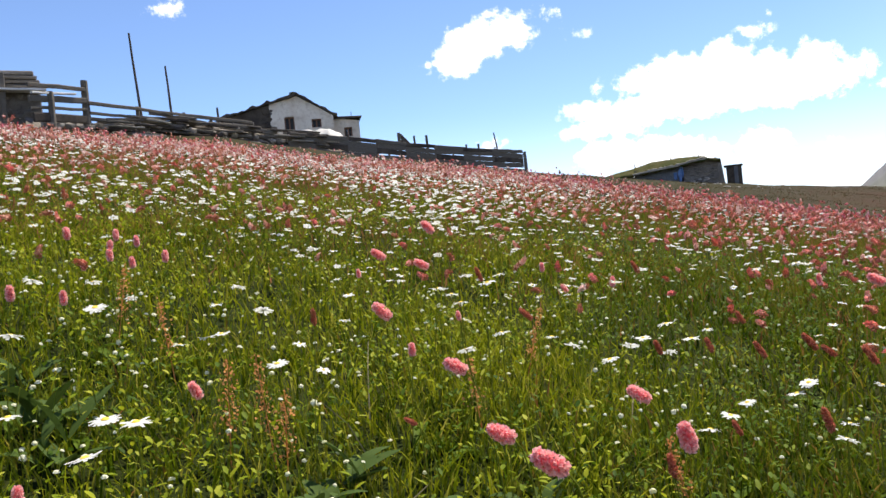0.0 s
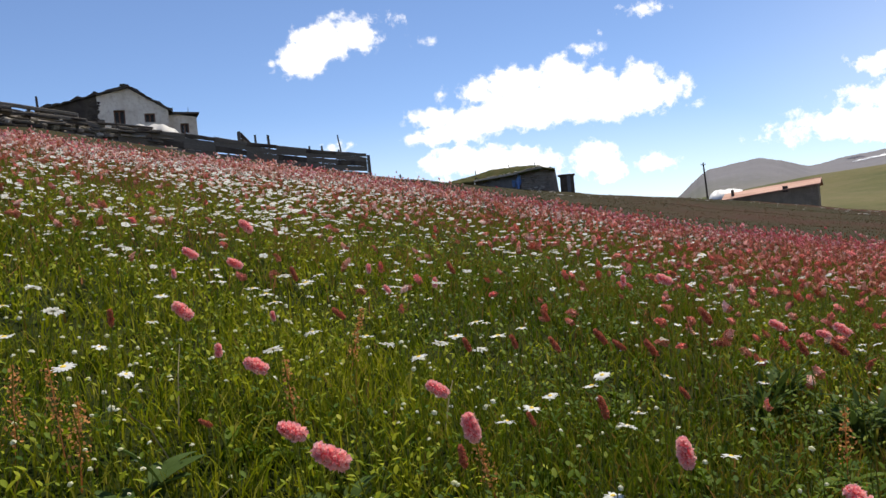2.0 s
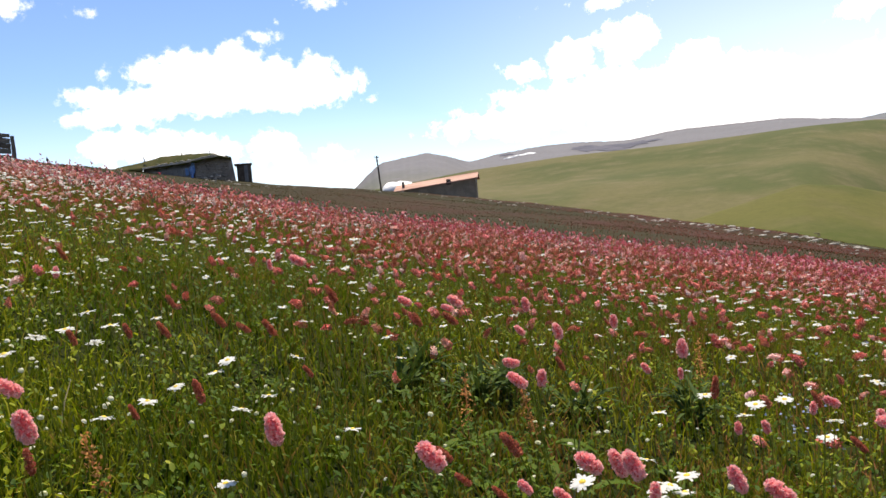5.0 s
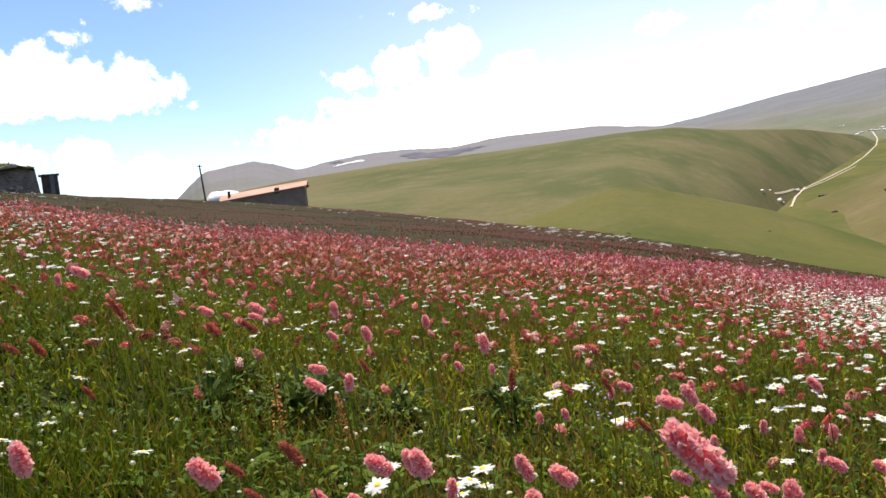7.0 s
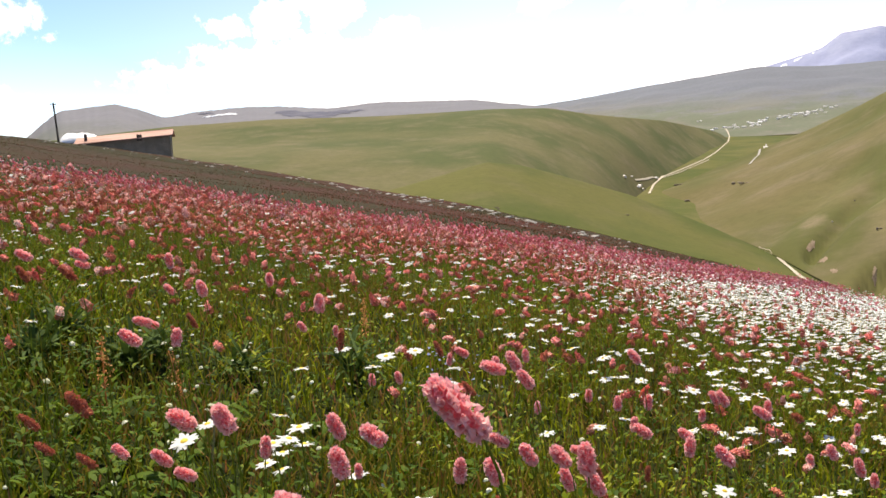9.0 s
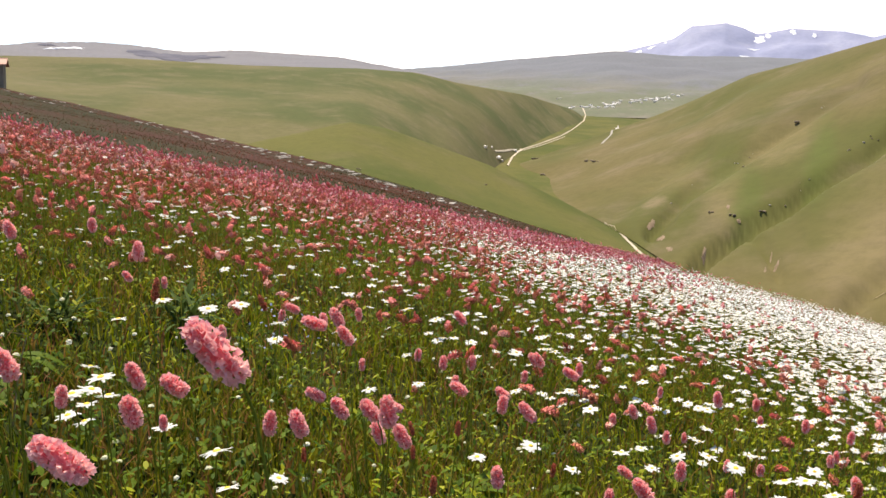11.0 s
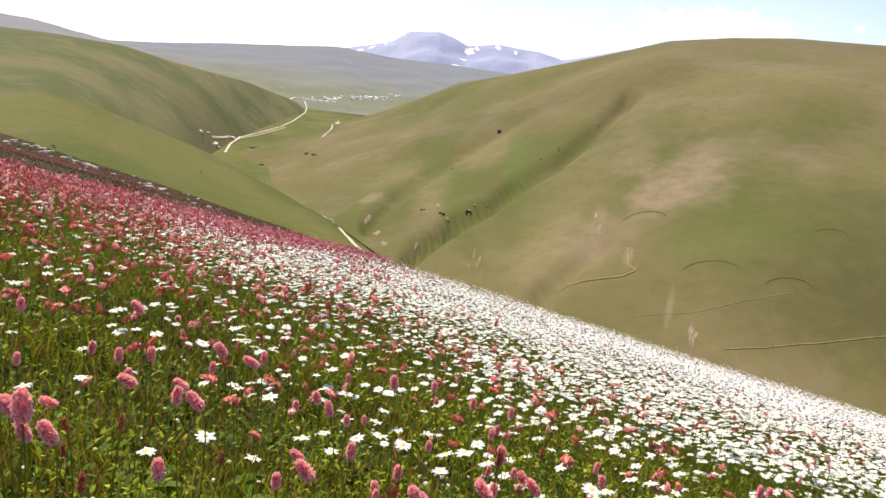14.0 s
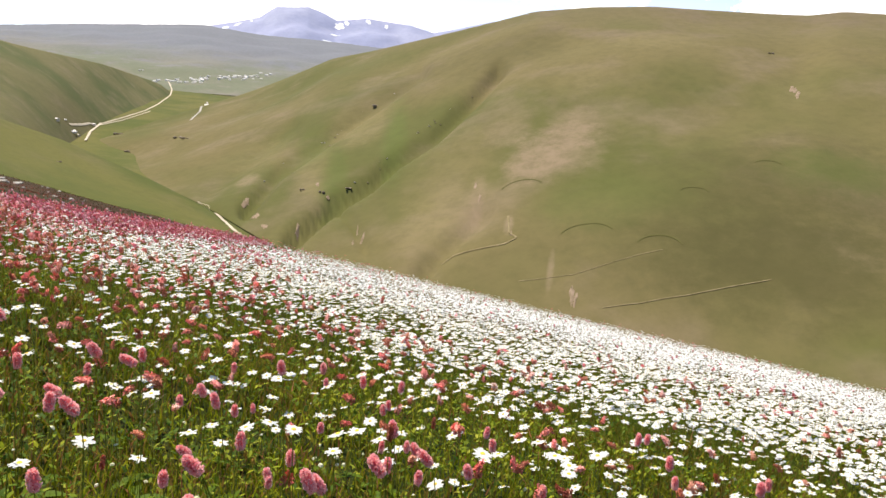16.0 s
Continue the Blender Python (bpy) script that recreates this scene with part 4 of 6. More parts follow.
def strip(name, pts, width, mat, label, cat, lift=0.5, wob=0.25):
    """A way laid over the land along a few corners of the plan."""
    p = np.array(pts, float)
    seg = np.hypot(*np.diff(p, axis=0).T)
    at = np.concatenate([[0], np.cumsum(seg)])
    n = max(8, int(at[-1] / (width * 0.9)))
    t = np.linspace(0, at[-1], n)
    k = np.minimum(at[-1], np.maximum(0, t[:, None] + np.linspace(-1, 1, 5) * width * 1.5))
    x, y = np.interp(k, at, p[:, 0]).mean(1), np.interp(k, at, p[:, 1]).mean(1)
    dx, dy = np.gradient(x), np.gradient(y)
    q = np.hypot(dx, dy) + 1e-9
    g = np.random.default_rng(len(pts))
    half = width / 2 * (1 + g.uniform(-wob, wob, n))
    vs = []
    for s in (-1, 0, 1):
        for i in range(n):
            a, b = x[i] - s * dy[i] / q[i] * half[i], y[i] + s * dx[i] / q[i] * half[i]
            vs.append((a, b, land_z(a, b) + lift * (1 if s == 0 else 0.6)))
    ob = new(name, mesh_from(name, vs, grid_faces(3, n), [mat]))
    return tagged(ob, label, cat, kind="structure")


def patch(name, x, y, w, h, mat, label, cat, seed, turn=0.0, lift=0.4, kind="structure"):
    """An irregular patch laid on the land."""
    g = np.random.default_rng(seed)
    n = 22
    rad = 1 + 0.35 * np.sin(np.linspace(0, 2 * np.pi, n, endpoint=False) * 2 + g.uniform(0, 6)) * g.uniform(0.3, 1) + g.uniform(-0.38, 0.38, n)
    c, s = math.cos(turn), math.sin(turn)
    vs = [(x, y, land_z(x, y) + lift)]
    for ring in (0.5, 1.0):
        for i in range(n):
            a = 2 * math.pi * i / n
            u, v = math.cos(a) * w / 2 * rad[i] * ring, math.sin(a) * h / 2 * rad[i] * ring
            px, py = x + u * c - v * s, y + u * s + v * c
            vs.append((px, py, land_z(px, py) + lift * (1.2 - ring)))
    fs = [(0, 1 + i, 1 + (i + 1) % n, 1 + (i + 1) % n) for i in range(n)]
    me = bpy.data.meshes.new(name)
    me.from_pydata(vs, [], [f[:3] for f in fs] + [(1 + i, 1 + n + i, 1 + n + (i + 1) % n, 1 + (i + 1) % n) for i in range(n)])
    me.materials.append(mat)
    return tagged(new(name, me), label, cat, kind=kind)


MAT["path"] = material("trodden_path", two_scale((0.2, 0.16, 0.085), (0.27, 0.215, 0.125), (0.1, 0.09, 0.035), 0.2, 0.9, 1.0), 0.95, 0.05)
strip("road", [(2140, 533), (2050, 500), (1825, 448), (1534, 399), (1375, 378), (1196, 365), (1106, 361), (1007, 341), (909, 313)], 2.7, MAT["dirt"], "pale winding dirt road along the valley floor", "road", 1.5)
strip("road_branch", [(1378, 370), (1176, 356), (1051, 357), (941, 342)], 1.9, MAT["dirt"], "pale dirt road branching to farm buildings", "road", 1.2)
strip("road_lower", [(552, 116), (544, 112), (531, 104), (469, 84), (452, 76), (434, 69), (414, 57)], 3.2, MAT["dirt"], "pale dirt road along the valley floor", "road", 0.6)
strip("footpath", [(385, -73), (375, -72), (368, -71), (362, -74), (359, -68), (360, -63), (362, -51), (364, -39)], 0.9, MAT["path"], "pale worn footpath on the hillside", "path", 0.5)
strip("footpath_low", [(299, -99), (296, -114), (296, -132), (298, -152), (299, -169)], 0.42, MAT["path"], "thin worn path across the hillside", "path", 0.4)
strip("footpath_mid", [(329, -70), (324, -93), (325, -112), (326, -132)], 0.25, MAT["path"], "faint sheep path across the hillside", "path", 0.3)
strip("stream", [(1749, 352), (1500, 300), (1089, 228), (996, 219)], 3, MAT["rock"], "stony stream bed in the valley", "stream", 1.0)


def hill_arc(x, y, w):
    """A curved scarp where the turf has slipped."""
    a0 = math.atan2(x, y)
    pts = []
    for i in range(15):
        t = math.pi * (0.08 + 0.84 * i / 14)
        u, v = math.cos(t) * w / 2, math.sin(t) * w * 0.42
        pts.append((x + u * math.cos(a0) + v * math.sin(a0), y - u * math.sin(a0) + v * math.cos(a0)))
    strip("turf_scarp", pts, 0.7, MAT["scarp"], "dark curved scarp of slipped turf", "scarp", 0.3)


MAT["scarp"] = material("dark_turf", two_scale((0.08, 0.077, 0.023), (0.092, 0.087, 0.028), (0.06, 0.055, 0.02), 0.3, 2, 0.5), 0.95, 0.1)
for x, y, w in ((415, -84, 22), (351, -104, 24), (329, -131, 20), (370, -161, 14), (389, -207, 14)):
    hill_arc(x, y, w)


MAT["earth"] = material("bare_slipped_earth", two_scale((0.21, 0.155, 0.105), (0.26, 0.195, 0.14), (0.12, 0.1, 0.045), 0.25, 0.9, 0.9), 0.95, 0.05)


def across_valley(az, el):
    """Where a line of sight from the meadow meets the far slopes."""
    a, e = radians(az), radians(el)
    hit = LAND.ray_cast(Vector((math.sin(a) * 80, math.cos(a) * 80, 80 * math.tan(e))), Vector((math.sin(a) * math.cos(e), math.cos(a) * math.cos(e), math.sin(e))))[0]
    return hit


def bare_earth():
    """Small slips where pale earth shows through the turf: azimuth, elevation, width, length up the slope."""
    for i, (az, el, w, h) in enumerate([(106.1, -11.5, 3.4, 13), (106.35, -11.8, 2.4, 9), (105.95, -11.2, 1.6, 10), (81.6, -7.0, 6, 22), (82.3, -7.9, 7, 16), (83.0, -8.6, 6, 10), (118.8, 4.4, 7, 20), (119.1, 4.1, 5, 16), (89.8, -8.3, 3, 10), (90.2, -8.9, 4, 8), (89.5, -9.3, 3, 9), (85.4, -8.7, 5, 12),
                                        (98.1, -4.3, 2.2, 12), (98.5, -5.2, 2.6, 14), (101.1, -7.5, 1.6, 6), (86.6, -5.3, 3, 9), (87.4, -6.2, 2.4, 8)]):
        hit = across_valley(az, el)
        if hit:
            patch("bare_earth", hit.x, hit.y, h * 0.75, w * 0.6, MAT["earth"], "pale bare earth slipped from the grassy slope", "bare earth", i + 60, radians(90 - az), 0.35)


bare_earth()
MAT["crag_brown"] = material("brown_crag", two_scale((0.17, 0.14, 0.1), (0.22, 0.18, 0.13), (0.1, 0.085, 0.06), 0.3, 2, 0.5), 0.95, 0.05)


def hill_rocks():
    spots = [(702, -5, 9), (498, 10, 6), (991, 305, 11), (849, 250, 9), (845, 190, 12), (869, 205, 11), (340, 195, 3), (335, 202, 3), (588, -300, 5), (494, 26, 6), (507, 39, 5), (447, 167, 3), (640, 30, 6), (985, 300, 10), (338, 193, 2.4)]
    for i, (x, y, s) in enumerate(spots):
        s *= 0.7
        r = thing("rock_outcrop", pose(x, y, land_z(x, y)), "dark weathered rock outcrop in the pasture", "rock", "rocks on the far slopes")
        g = random.Random(i)
        for k in range(4):
            part("boulder", stone(bmesh.new(), (g.uniform(-s, s) * 0.5, g.uniform(-s, s) * 0.5, s * 0.1), (s * g.uniform(0.4, 0.8), s * g.uniform(0.3, 0.6), s * g.uniform(0.25, 0.5)), i * 7 + k), MAT["crag_brown"], r)


hill_rocks()


def gully_rocks():
    """Small dark boulders strewn along the two gullies, where the slope shows over the meadow."""
    g = random.Random(31)
    for a0, e0, a1, e1, n in ((97.4, 2.2, 89.2, -5.0, 13), (92.5, 2.4, 82.6, -5.4, 11)):
        for i in range(n):
            t = g.random() ** 0.7
            az, el = radians(a0 + (a1 - a0) * t + g.gauss(0, 0.25)), radians(e0 + (e1 - e0) * t + g.gauss(0, 0.2))
            hit = LAND.ray_cast(Vector((0, 0, 0.3)), Vector((math.sin(az) * math.cos(el), math.cos(az) * math.cos(el), math.sin(el))))[0]
            if hit and hit.length > 200:
                s = g.uniform(0.5, 1.5)
                r = thing("rock_outcrop", pose(hit.x, hit.y, land_z(hit.x, hit.y)), "small dark boulder in a grassy gully", "rock", "rocks in the gullies")
                part("boulder", stone(bmesh.new(), (0, 0, s * 0.15), (s * 1.3, s, s * 0.7), i), MAT["crag_brown" if g.random() < 0.4 else "rock"], r)


gully_rocks()


def cottage():
    h = thing("village_house", pose(0, 0, -900), "small white village house with a pale tin roof", "house", "houses of the valley village")
    part("wall", box(bmesh.new(), -6, 6, -4, 4, -3, 4.2), MAT["plaster"], h)
    bm = bmesh.new()
    v = [bm.verts.new(c) for c in ((-6.6, -4.8, 4), (6.6, -4.8, 4), (6.6, 0, 7), (-6.6, 0, 7), (-6.6, 4.8, 4), (6.6, 4.8, 4))]
    for f in ((0, 1, 2, 3), (3, 2, 5, 4), (0, 3, 4), (1, 5, 2), (0, 4, 5, 1)):
        bm.faces.new([v[i] for i in f])
    part("roof", bm, MAT["tin"], h, "pale tin gable roof")
    for x in (-3.2, 0, 3.2):
        part("window", box(bmesh.new(), x - 0.6, x + 0.6, -4.06, -3.9, 1.2, 2.8), MAT["window"], h)
    return h


def village():
    first = cottage()
    g = random.Random(21)
    spots = []
    for i in range(64):
        t = g.random()
        spots.append((2125 + 270 * t + g.uniform(-25, 40), 555 - 240 * t + g.uniform(-25, 25)))
    spots += [(899, 340), (930, 334), (940, 336), (948, 334), (1065, 357), (935, 345), (2272, 634), (2262, 640), (1640, 330), (1300, 280)]
    for i, (x, y) in enumerate(spots):
        s = g.uniform(0.5, 1.05) * (0.65 if x < 1100 else 1)
        m = pose(x, y, land_z(x, y), 0, 0, g.uniform(0, 180)) @ Matrix.Diagonal((s * g.uniform(0.8, 1.6), s, s, 1))
        if i == 0:
            first.matrix_basis = m
        else:
            copy_thing(first, m)


village()
for i, (az, r, w, h) in enumerate([(79.6, 4440, 30, 80), (80.4, 4500, 40, 60), (87.3, 4470, 60, 70), (87.8, 4520, 30, 60), (89.3, 4540, 24, 60), (90.6, 4520, 16, 70), (87.0, 4300, 50, 26), (86.6, 4150, 44, 26), (81.3, 4540, 16, 50)]):
    patch("snow_patch", r * math.sin(radians(az)), r * math.cos(radians(az)), h, w, MAT["snow"], "old snow lying in a hollow of the mountain", "snow", i, radians(90 - az), 6)
for i, (x, y, w, h) in enumerate([(1758, 2008, 32, 60), (1735, 2030, 18, 50), (1700, 2040, 14, 40)]):
    patch("snow_patch", x, y, w, h, MAT["snow"], "last snow patch on the distant ridge", "snow", i + 20, 0.7, 4)
MAT["crag"] = material("dark_crag", two_scale((0.1, 0.1, 0.125), (0.13, 0.125, 0.15), (0.075, 0.075, 0.095), 0.02, 0.1, 0.5), 0.95, 0.1)
for i, (az, r, w, h) in enumerate([(39.6, 2900, 40, 120), (46.3, 2680, 150, 300), (48.4, 2720, 150, 240), (45.2, 2760, 80, 160)]):
    patch("crag", r * math.sin(radians(az)), r * math.cos(radians(az)), h, w, MAT["crag"], "dark bare crag on the distant ridge", "crag", i + 40, radians(90 - az), 5)

# ---------------------------------------------------------------- meadow plants


def paint_floret(deep, mid, tip):
    """Deep colour near the axis of the spike, pale at the florets' tips to paint in their backlit fringe."""
    def paint(k, where, island):
        at = k.add("ShaderNodeSeparateXYZ", Vector=where)
        far = k.math("SQRT", k.math("ADD", k.math("MULTIPLY", at.outputs[0], at.outputs[0]), k.math("MULTIPLY", at.outputs[1], at.outputs[1])))
        far = k.math("ADD", far, k.math("MULTIPLY", k.math("SUBTRACT", k.noise(where, 9, 4, 0.6), 0.5), 0.14))
        z = k.math("ABSOLUTE", k.math("SUBTRACT", k.math("MULTIPLY", at.outputs[2], 2.0), 1.0))
        full = k.math("SQRT", k.math("MAXIMUM", k.math("SUBTRACT", 1.0, k.math("POWER", z, 3.0)), 0.12))
        far = k.math("DIVIDE", far, full)
        c = k.mix(k.ramp(far, 0.08, 0.16), deep, mid)
        return k.mix(k.ramp(far, 0.16, 0.27), c, tip)
    return paint


MAT.update({
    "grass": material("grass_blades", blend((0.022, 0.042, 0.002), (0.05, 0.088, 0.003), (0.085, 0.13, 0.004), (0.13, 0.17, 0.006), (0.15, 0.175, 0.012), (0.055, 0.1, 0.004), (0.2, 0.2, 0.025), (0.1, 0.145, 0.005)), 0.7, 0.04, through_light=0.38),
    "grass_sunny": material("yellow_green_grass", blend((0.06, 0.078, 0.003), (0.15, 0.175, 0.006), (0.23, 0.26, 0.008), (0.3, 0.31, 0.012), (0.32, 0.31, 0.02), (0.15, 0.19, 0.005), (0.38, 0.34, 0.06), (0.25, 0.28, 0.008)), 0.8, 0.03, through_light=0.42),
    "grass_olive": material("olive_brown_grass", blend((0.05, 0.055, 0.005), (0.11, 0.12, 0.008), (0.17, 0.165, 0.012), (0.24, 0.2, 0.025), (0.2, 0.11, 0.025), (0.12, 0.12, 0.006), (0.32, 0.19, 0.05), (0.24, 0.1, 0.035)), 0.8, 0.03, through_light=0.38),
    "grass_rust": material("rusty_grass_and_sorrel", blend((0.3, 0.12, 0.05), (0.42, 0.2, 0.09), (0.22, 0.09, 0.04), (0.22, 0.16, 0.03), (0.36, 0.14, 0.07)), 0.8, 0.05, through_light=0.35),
    "leaf": material("herb_leaves", blend((0.035, 0.07, 0.005), (0.06, 0.11, 0.006), (0.11, 0.165, 0.01), (0.035, 0.08, 0.005), (0.18, 0.22, 0.018)), 0.6, 0.1, through_light=0.35),
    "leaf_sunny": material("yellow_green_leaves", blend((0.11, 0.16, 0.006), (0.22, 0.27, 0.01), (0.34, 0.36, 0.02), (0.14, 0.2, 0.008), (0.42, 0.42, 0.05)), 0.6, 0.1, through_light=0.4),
    "leaf_dark": material("dark_herb_leaves", blend((0.035, 0.06, 0.012), (0.05, 0.085, 0.016), (0.07, 0.1, 0.025)), 0.75, 0.12, through_light=0.2),
    "stem": material("flower_stems", blend((0.12, 0.18, 0.015), (0.16, 0.2, 0.02), (0.2, 0.18, 0.035)), 0.8, 0.08, through_light=0.35),
    # the bright rim of backlit heads is put into the pale tip colour
    "pink": material("bistort_florets", paint_floret((0.7, 0.07, 0.11), (0.94, 0.31, 0.33), (0.97, 0.58, 0.56)), 0.7, 0.12, through_light=0.36),
    "red": material("faded_bistort_florets", two_scale((0.46, 0.12, 0.075), (0.58, 0.2, 0.12), (0.28, 0.06, 0.04), 4, 12, 0.8), 0.75, 0.15, through_light=0.3),
    "red_far": material("faded_bistort_spikes", blend((0.54, 0.16, 0.09), (0.66, 0.25, 0.15), (0.38, 0.1, 0.06), (0.8, 0.42, 0.29)), 0.7, 0.2, through_light=0.14),
    "pink_far": material("bistort_spikes", blend((0.87, 0.25, 0.2), (0.93, 0.4, 0.32), (0.66, 0.12, 0.1), (0.96, 0.6, 0.52), (0.72, 0.18, 0.11), (0.88, 0.26, 0.25), (0.95, 0.52, 0.42)), 0.7, 0.15, through_light=0.08),
    "pink_rim": material("deep_pink_bistort_spikes", blend((0.72, 0.12, 0.15), (0.82, 0.22, 0.26), (0.58, 0.07, 0.09), (0.92, 0.44, 0.46), (0.5, 0.1, 0.07), (0.82, 0.2, 0.26), (0.95, 0.6, 0.6)), 0.7, 0.15, through_light=0.14),
    "pink_pale": material("pale_bistort_spikes", blend((0.88, 0.5, 0.42), (0.92, 0.66, 0.58), (0.8, 0.36, 0.28), (0.94, 0.76, 0.7), (0.62, 0.22, 0.13), (0.9, 0.6, 0.5)), 0.75, 0.2, through_light=0.25),
    # dark undersides of the spikes: shade put into the colour of their lower faces
    "shaded_foot": material("shaded_spike_undersides", blend((0.46, 0.15, 0.1), (0.55, 0.2, 0.13), (0.36, 0.12, 0.07)), 0.8, 0.1, through_light=0.1),
    "petal": material("daisy_petals", blend((0.84, 0.84, 0.82), (0.8, 0.8, 0.78), (0.87, 0.87, 0.86)), 0.6, 0.3, through_light=0.45),
    "disc": material("daisy_disc", blend((0.8, 0.6, 0.1), (0.75, 0.52, 0.06)), 0.8, 0.2),
    "clover": material("small_white_flowers", blend((0.74, 0.72, 0.5), (0.8, 0.78, 0.62), (0.62, 0.62, 0.36)), 0.7, 0.2, through_light=0.3),
    "sorrel": material("rusty_sorrel", blend((0.6, 0.25, 0.09), (0.7, 0.36, 0.14), (0.5, 0.2, 0.07)), 0.8, 0.2, through_light=0.5),
    "blue": material("blue_florets", blend((0.28, 0.32, 0.5), (0.36, 0.4, 0.55)), 0.7, 0.2, through_light=0.3),
    "straw": material("dry_stalks", blend((0.24, 0.2, 0.1), (0.32, 0.27, 0.15)), 0.7, 0.2, through_light=0.2),
})


def tube(pts, r0, r1, sides=4):
    """A thin stalk along points: places and triangles."""
    p = np.array(pts, float)
    t = np.gradient(p, axis=0)
    t /= np.linalg.norm(t, axis=1, keepdims=True) + 1e-9
    ref = np.array([0.3, 0.9, 0.2])
    s = np.cross(t, ref)
    s /= np.linalg.norm(s, axis=1, keepdims=True)
    u = np.cross(s, t)
    rad = np.linspace(r0, r1, len(p))[:, None]
    v = np.concatenate([p + rad * (s * math.cos(a) + u * math.sin(a)) for a in np.arange(sides) * 2 * np.pi / sides])
    n = len(p)
    f = []
    for k in range(sides):
        a, b = k * n, (k + 1) % sides * n
        for i in range(n - 1):
            f += [(a + i, b + i, b + i + 1), (a + i, b + i + 1, a + i + 1)]
    return v, np.array(f)


def joined(parts):
    """Several (places, triangles) as one."""
    vs, fs, o = [], [], 0
    for v, f in parts:
        vs.append(v)
        fs.append(np.asarray(f) + o)
        o += len(v)
    return np.concatenate(vs), np.concatenate(fs)


def profile(t):
    """The outline of a bistort spike from foot to tip."""
    return np.sqrt(np.clip(1 - np.abs(2 * t - 1) ** 3.0, 0, 1)) * (1.02 - 0.12 * t)


def spike(n, seed, cup=0.20, sides=4, width=0.23, detail=(7, 6), threads=False):
    """A bistort head, 1 long, along z: many small open florets that grow out of a core."""
    g = np.random.default_rng(seed)
    cv, cf = core(width * 0.7, *detail)
    vs, fs, o = [cv], [cf], len(cv)
    for i in range(n):
        t = 0.03 + 0.95 * (i + 0.5) / n
        a = i * 2.39996 + g.uniform(-0.3, 0.3)
        rad = width * profile(np.array(t)) * g.uniform(0.82, 1.22)
        out = np.array([math.cos(a), math.sin(a), 1.6 * (t - 0.42) + g.uniform(-0.25, 0.35)])
        out /= np.linalg.norm(out)
        base = np.array([math.cos(a) * rad * 0.55, math.sin(a) * rad * 0.55, t - 0.04])
        s = np.cross(out, (0.1, 0.2, 1))
        s /= np.linalg.norm(s)
        u = np.cross(s, out)
        c = cup * g.uniform(0.75, 1.15)
        tip = base + out * (rad * 0.55 + 0.02)
        vs.append(np.array([tip + (s * math.cos(b) + u * math.sin(b)) * c * g.uniform(0.3, 0.66) + out * c * g.uniform(-0.15, 0.45) for b in np.arange(sides) * 2 * np.pi / sides + g.uniform(0, 1)]))
        root = int(np.argmin(((cv - base) ** 2).sum(1)))
        fs.append(np.array([(root, o + k, o + (k + 1) % sides) for k in range(sides)]))
        o += sides
        if threads and i % 2 == 0:
            w = np.array([g.uniform(-1, 1), g.uniform(-1, 1), g.uniform(-0.6, 1)]) * 0.35 + out
            vs.append(np.array([tip + s * 0.012, tip - s * 0.012, tip + w * g.uniform(0.05, 0.12)]))
            fs.append(np.array([(root, o, o + 2), (root, o + 2, o + 1)]))
            o += 3
    return np.concatenate(vs), np.concatenate(fs)


def bowed(template, amount):
    """The same head, nodding over to one side."""
    v, f = template
    v = v.copy()
    v[:, 0] += amount * v[:, 2] ** 2
    v[:, 2] -= 0.4 * amount * v[:, 2] ** 2
    return v, f


def core(width=0.17, sides=7, rings=6):
    t = np.linspace(0.01, 0.98, rings)
    a = np.arange(sides) * 2 * np.pi / sides
    v = np.stack([np.cos(a)[None] * (width * profile(t))[:, None], np.sin(a)[None] * (width * profile(t))[:, None], t[:, None] + 0 * a[None]], -1).reshape(-1, 3)
    f = []
    for i in range(rings - 1):
        for k in range(sides):
            p, q = i * sides + k, i * sides + (k + 1) % sides
            f += [(p, q, q + sides), (p, q + sides, p + sides)]
    return v, np.array(f)


def lump(seed, sides=5, rings=4, width=0.27):
    """A far bistort head: a bumpy little spike."""
    g = np.random.default_rng(seed)
    v, f = core(width, sides, rings)
    return v * g.uniform(0.8, 1.2, v.shape), f


def daisy_rays(n, seed, two=True):
    """White ray florets grown together in the middle, 1 across, facing up."""
    g = np.random.default_rng(seed)
    v, f = [np.zeros(3)], []
    for i in range(n):
        a = 2 * math.pi * i / n + g.uniform(-0.08, 0.08)
        l, w, dip = 0.5 * g.uniform(0.86, 1.06), 0.5 * math.pi / n * g.uniform(0.85, 1.25), g.uniform(-0.12, 0.05)
        d, s = np.array([math.cos(a), math.sin(a), 0]), np.array([-math.sin(a), math.cos(a), 0])
        z, o = np.array([0, 0, 1.0]), len(v)
        if two:
            v += [d * l * 0.6 - s * w + z * dip * 0.2, d * l * 0.6 + s * w + z * dip * 0.2, d * l + s * w * 0.45 + z * dip, d * l - s * w * 0.45 + z * dip]
            f += [(0, o, o + 1), (o, o + 2, o + 1), (o, o + 3, o + 2)]
        else:
            v += [d * l * 0.85 - s * w, d * l + z * dip, d * l * 0.85 + s * w]
            f += [(0, o, o + 1), (0, o + 1, o + 2)]
    return np.array(v), np.array(f)


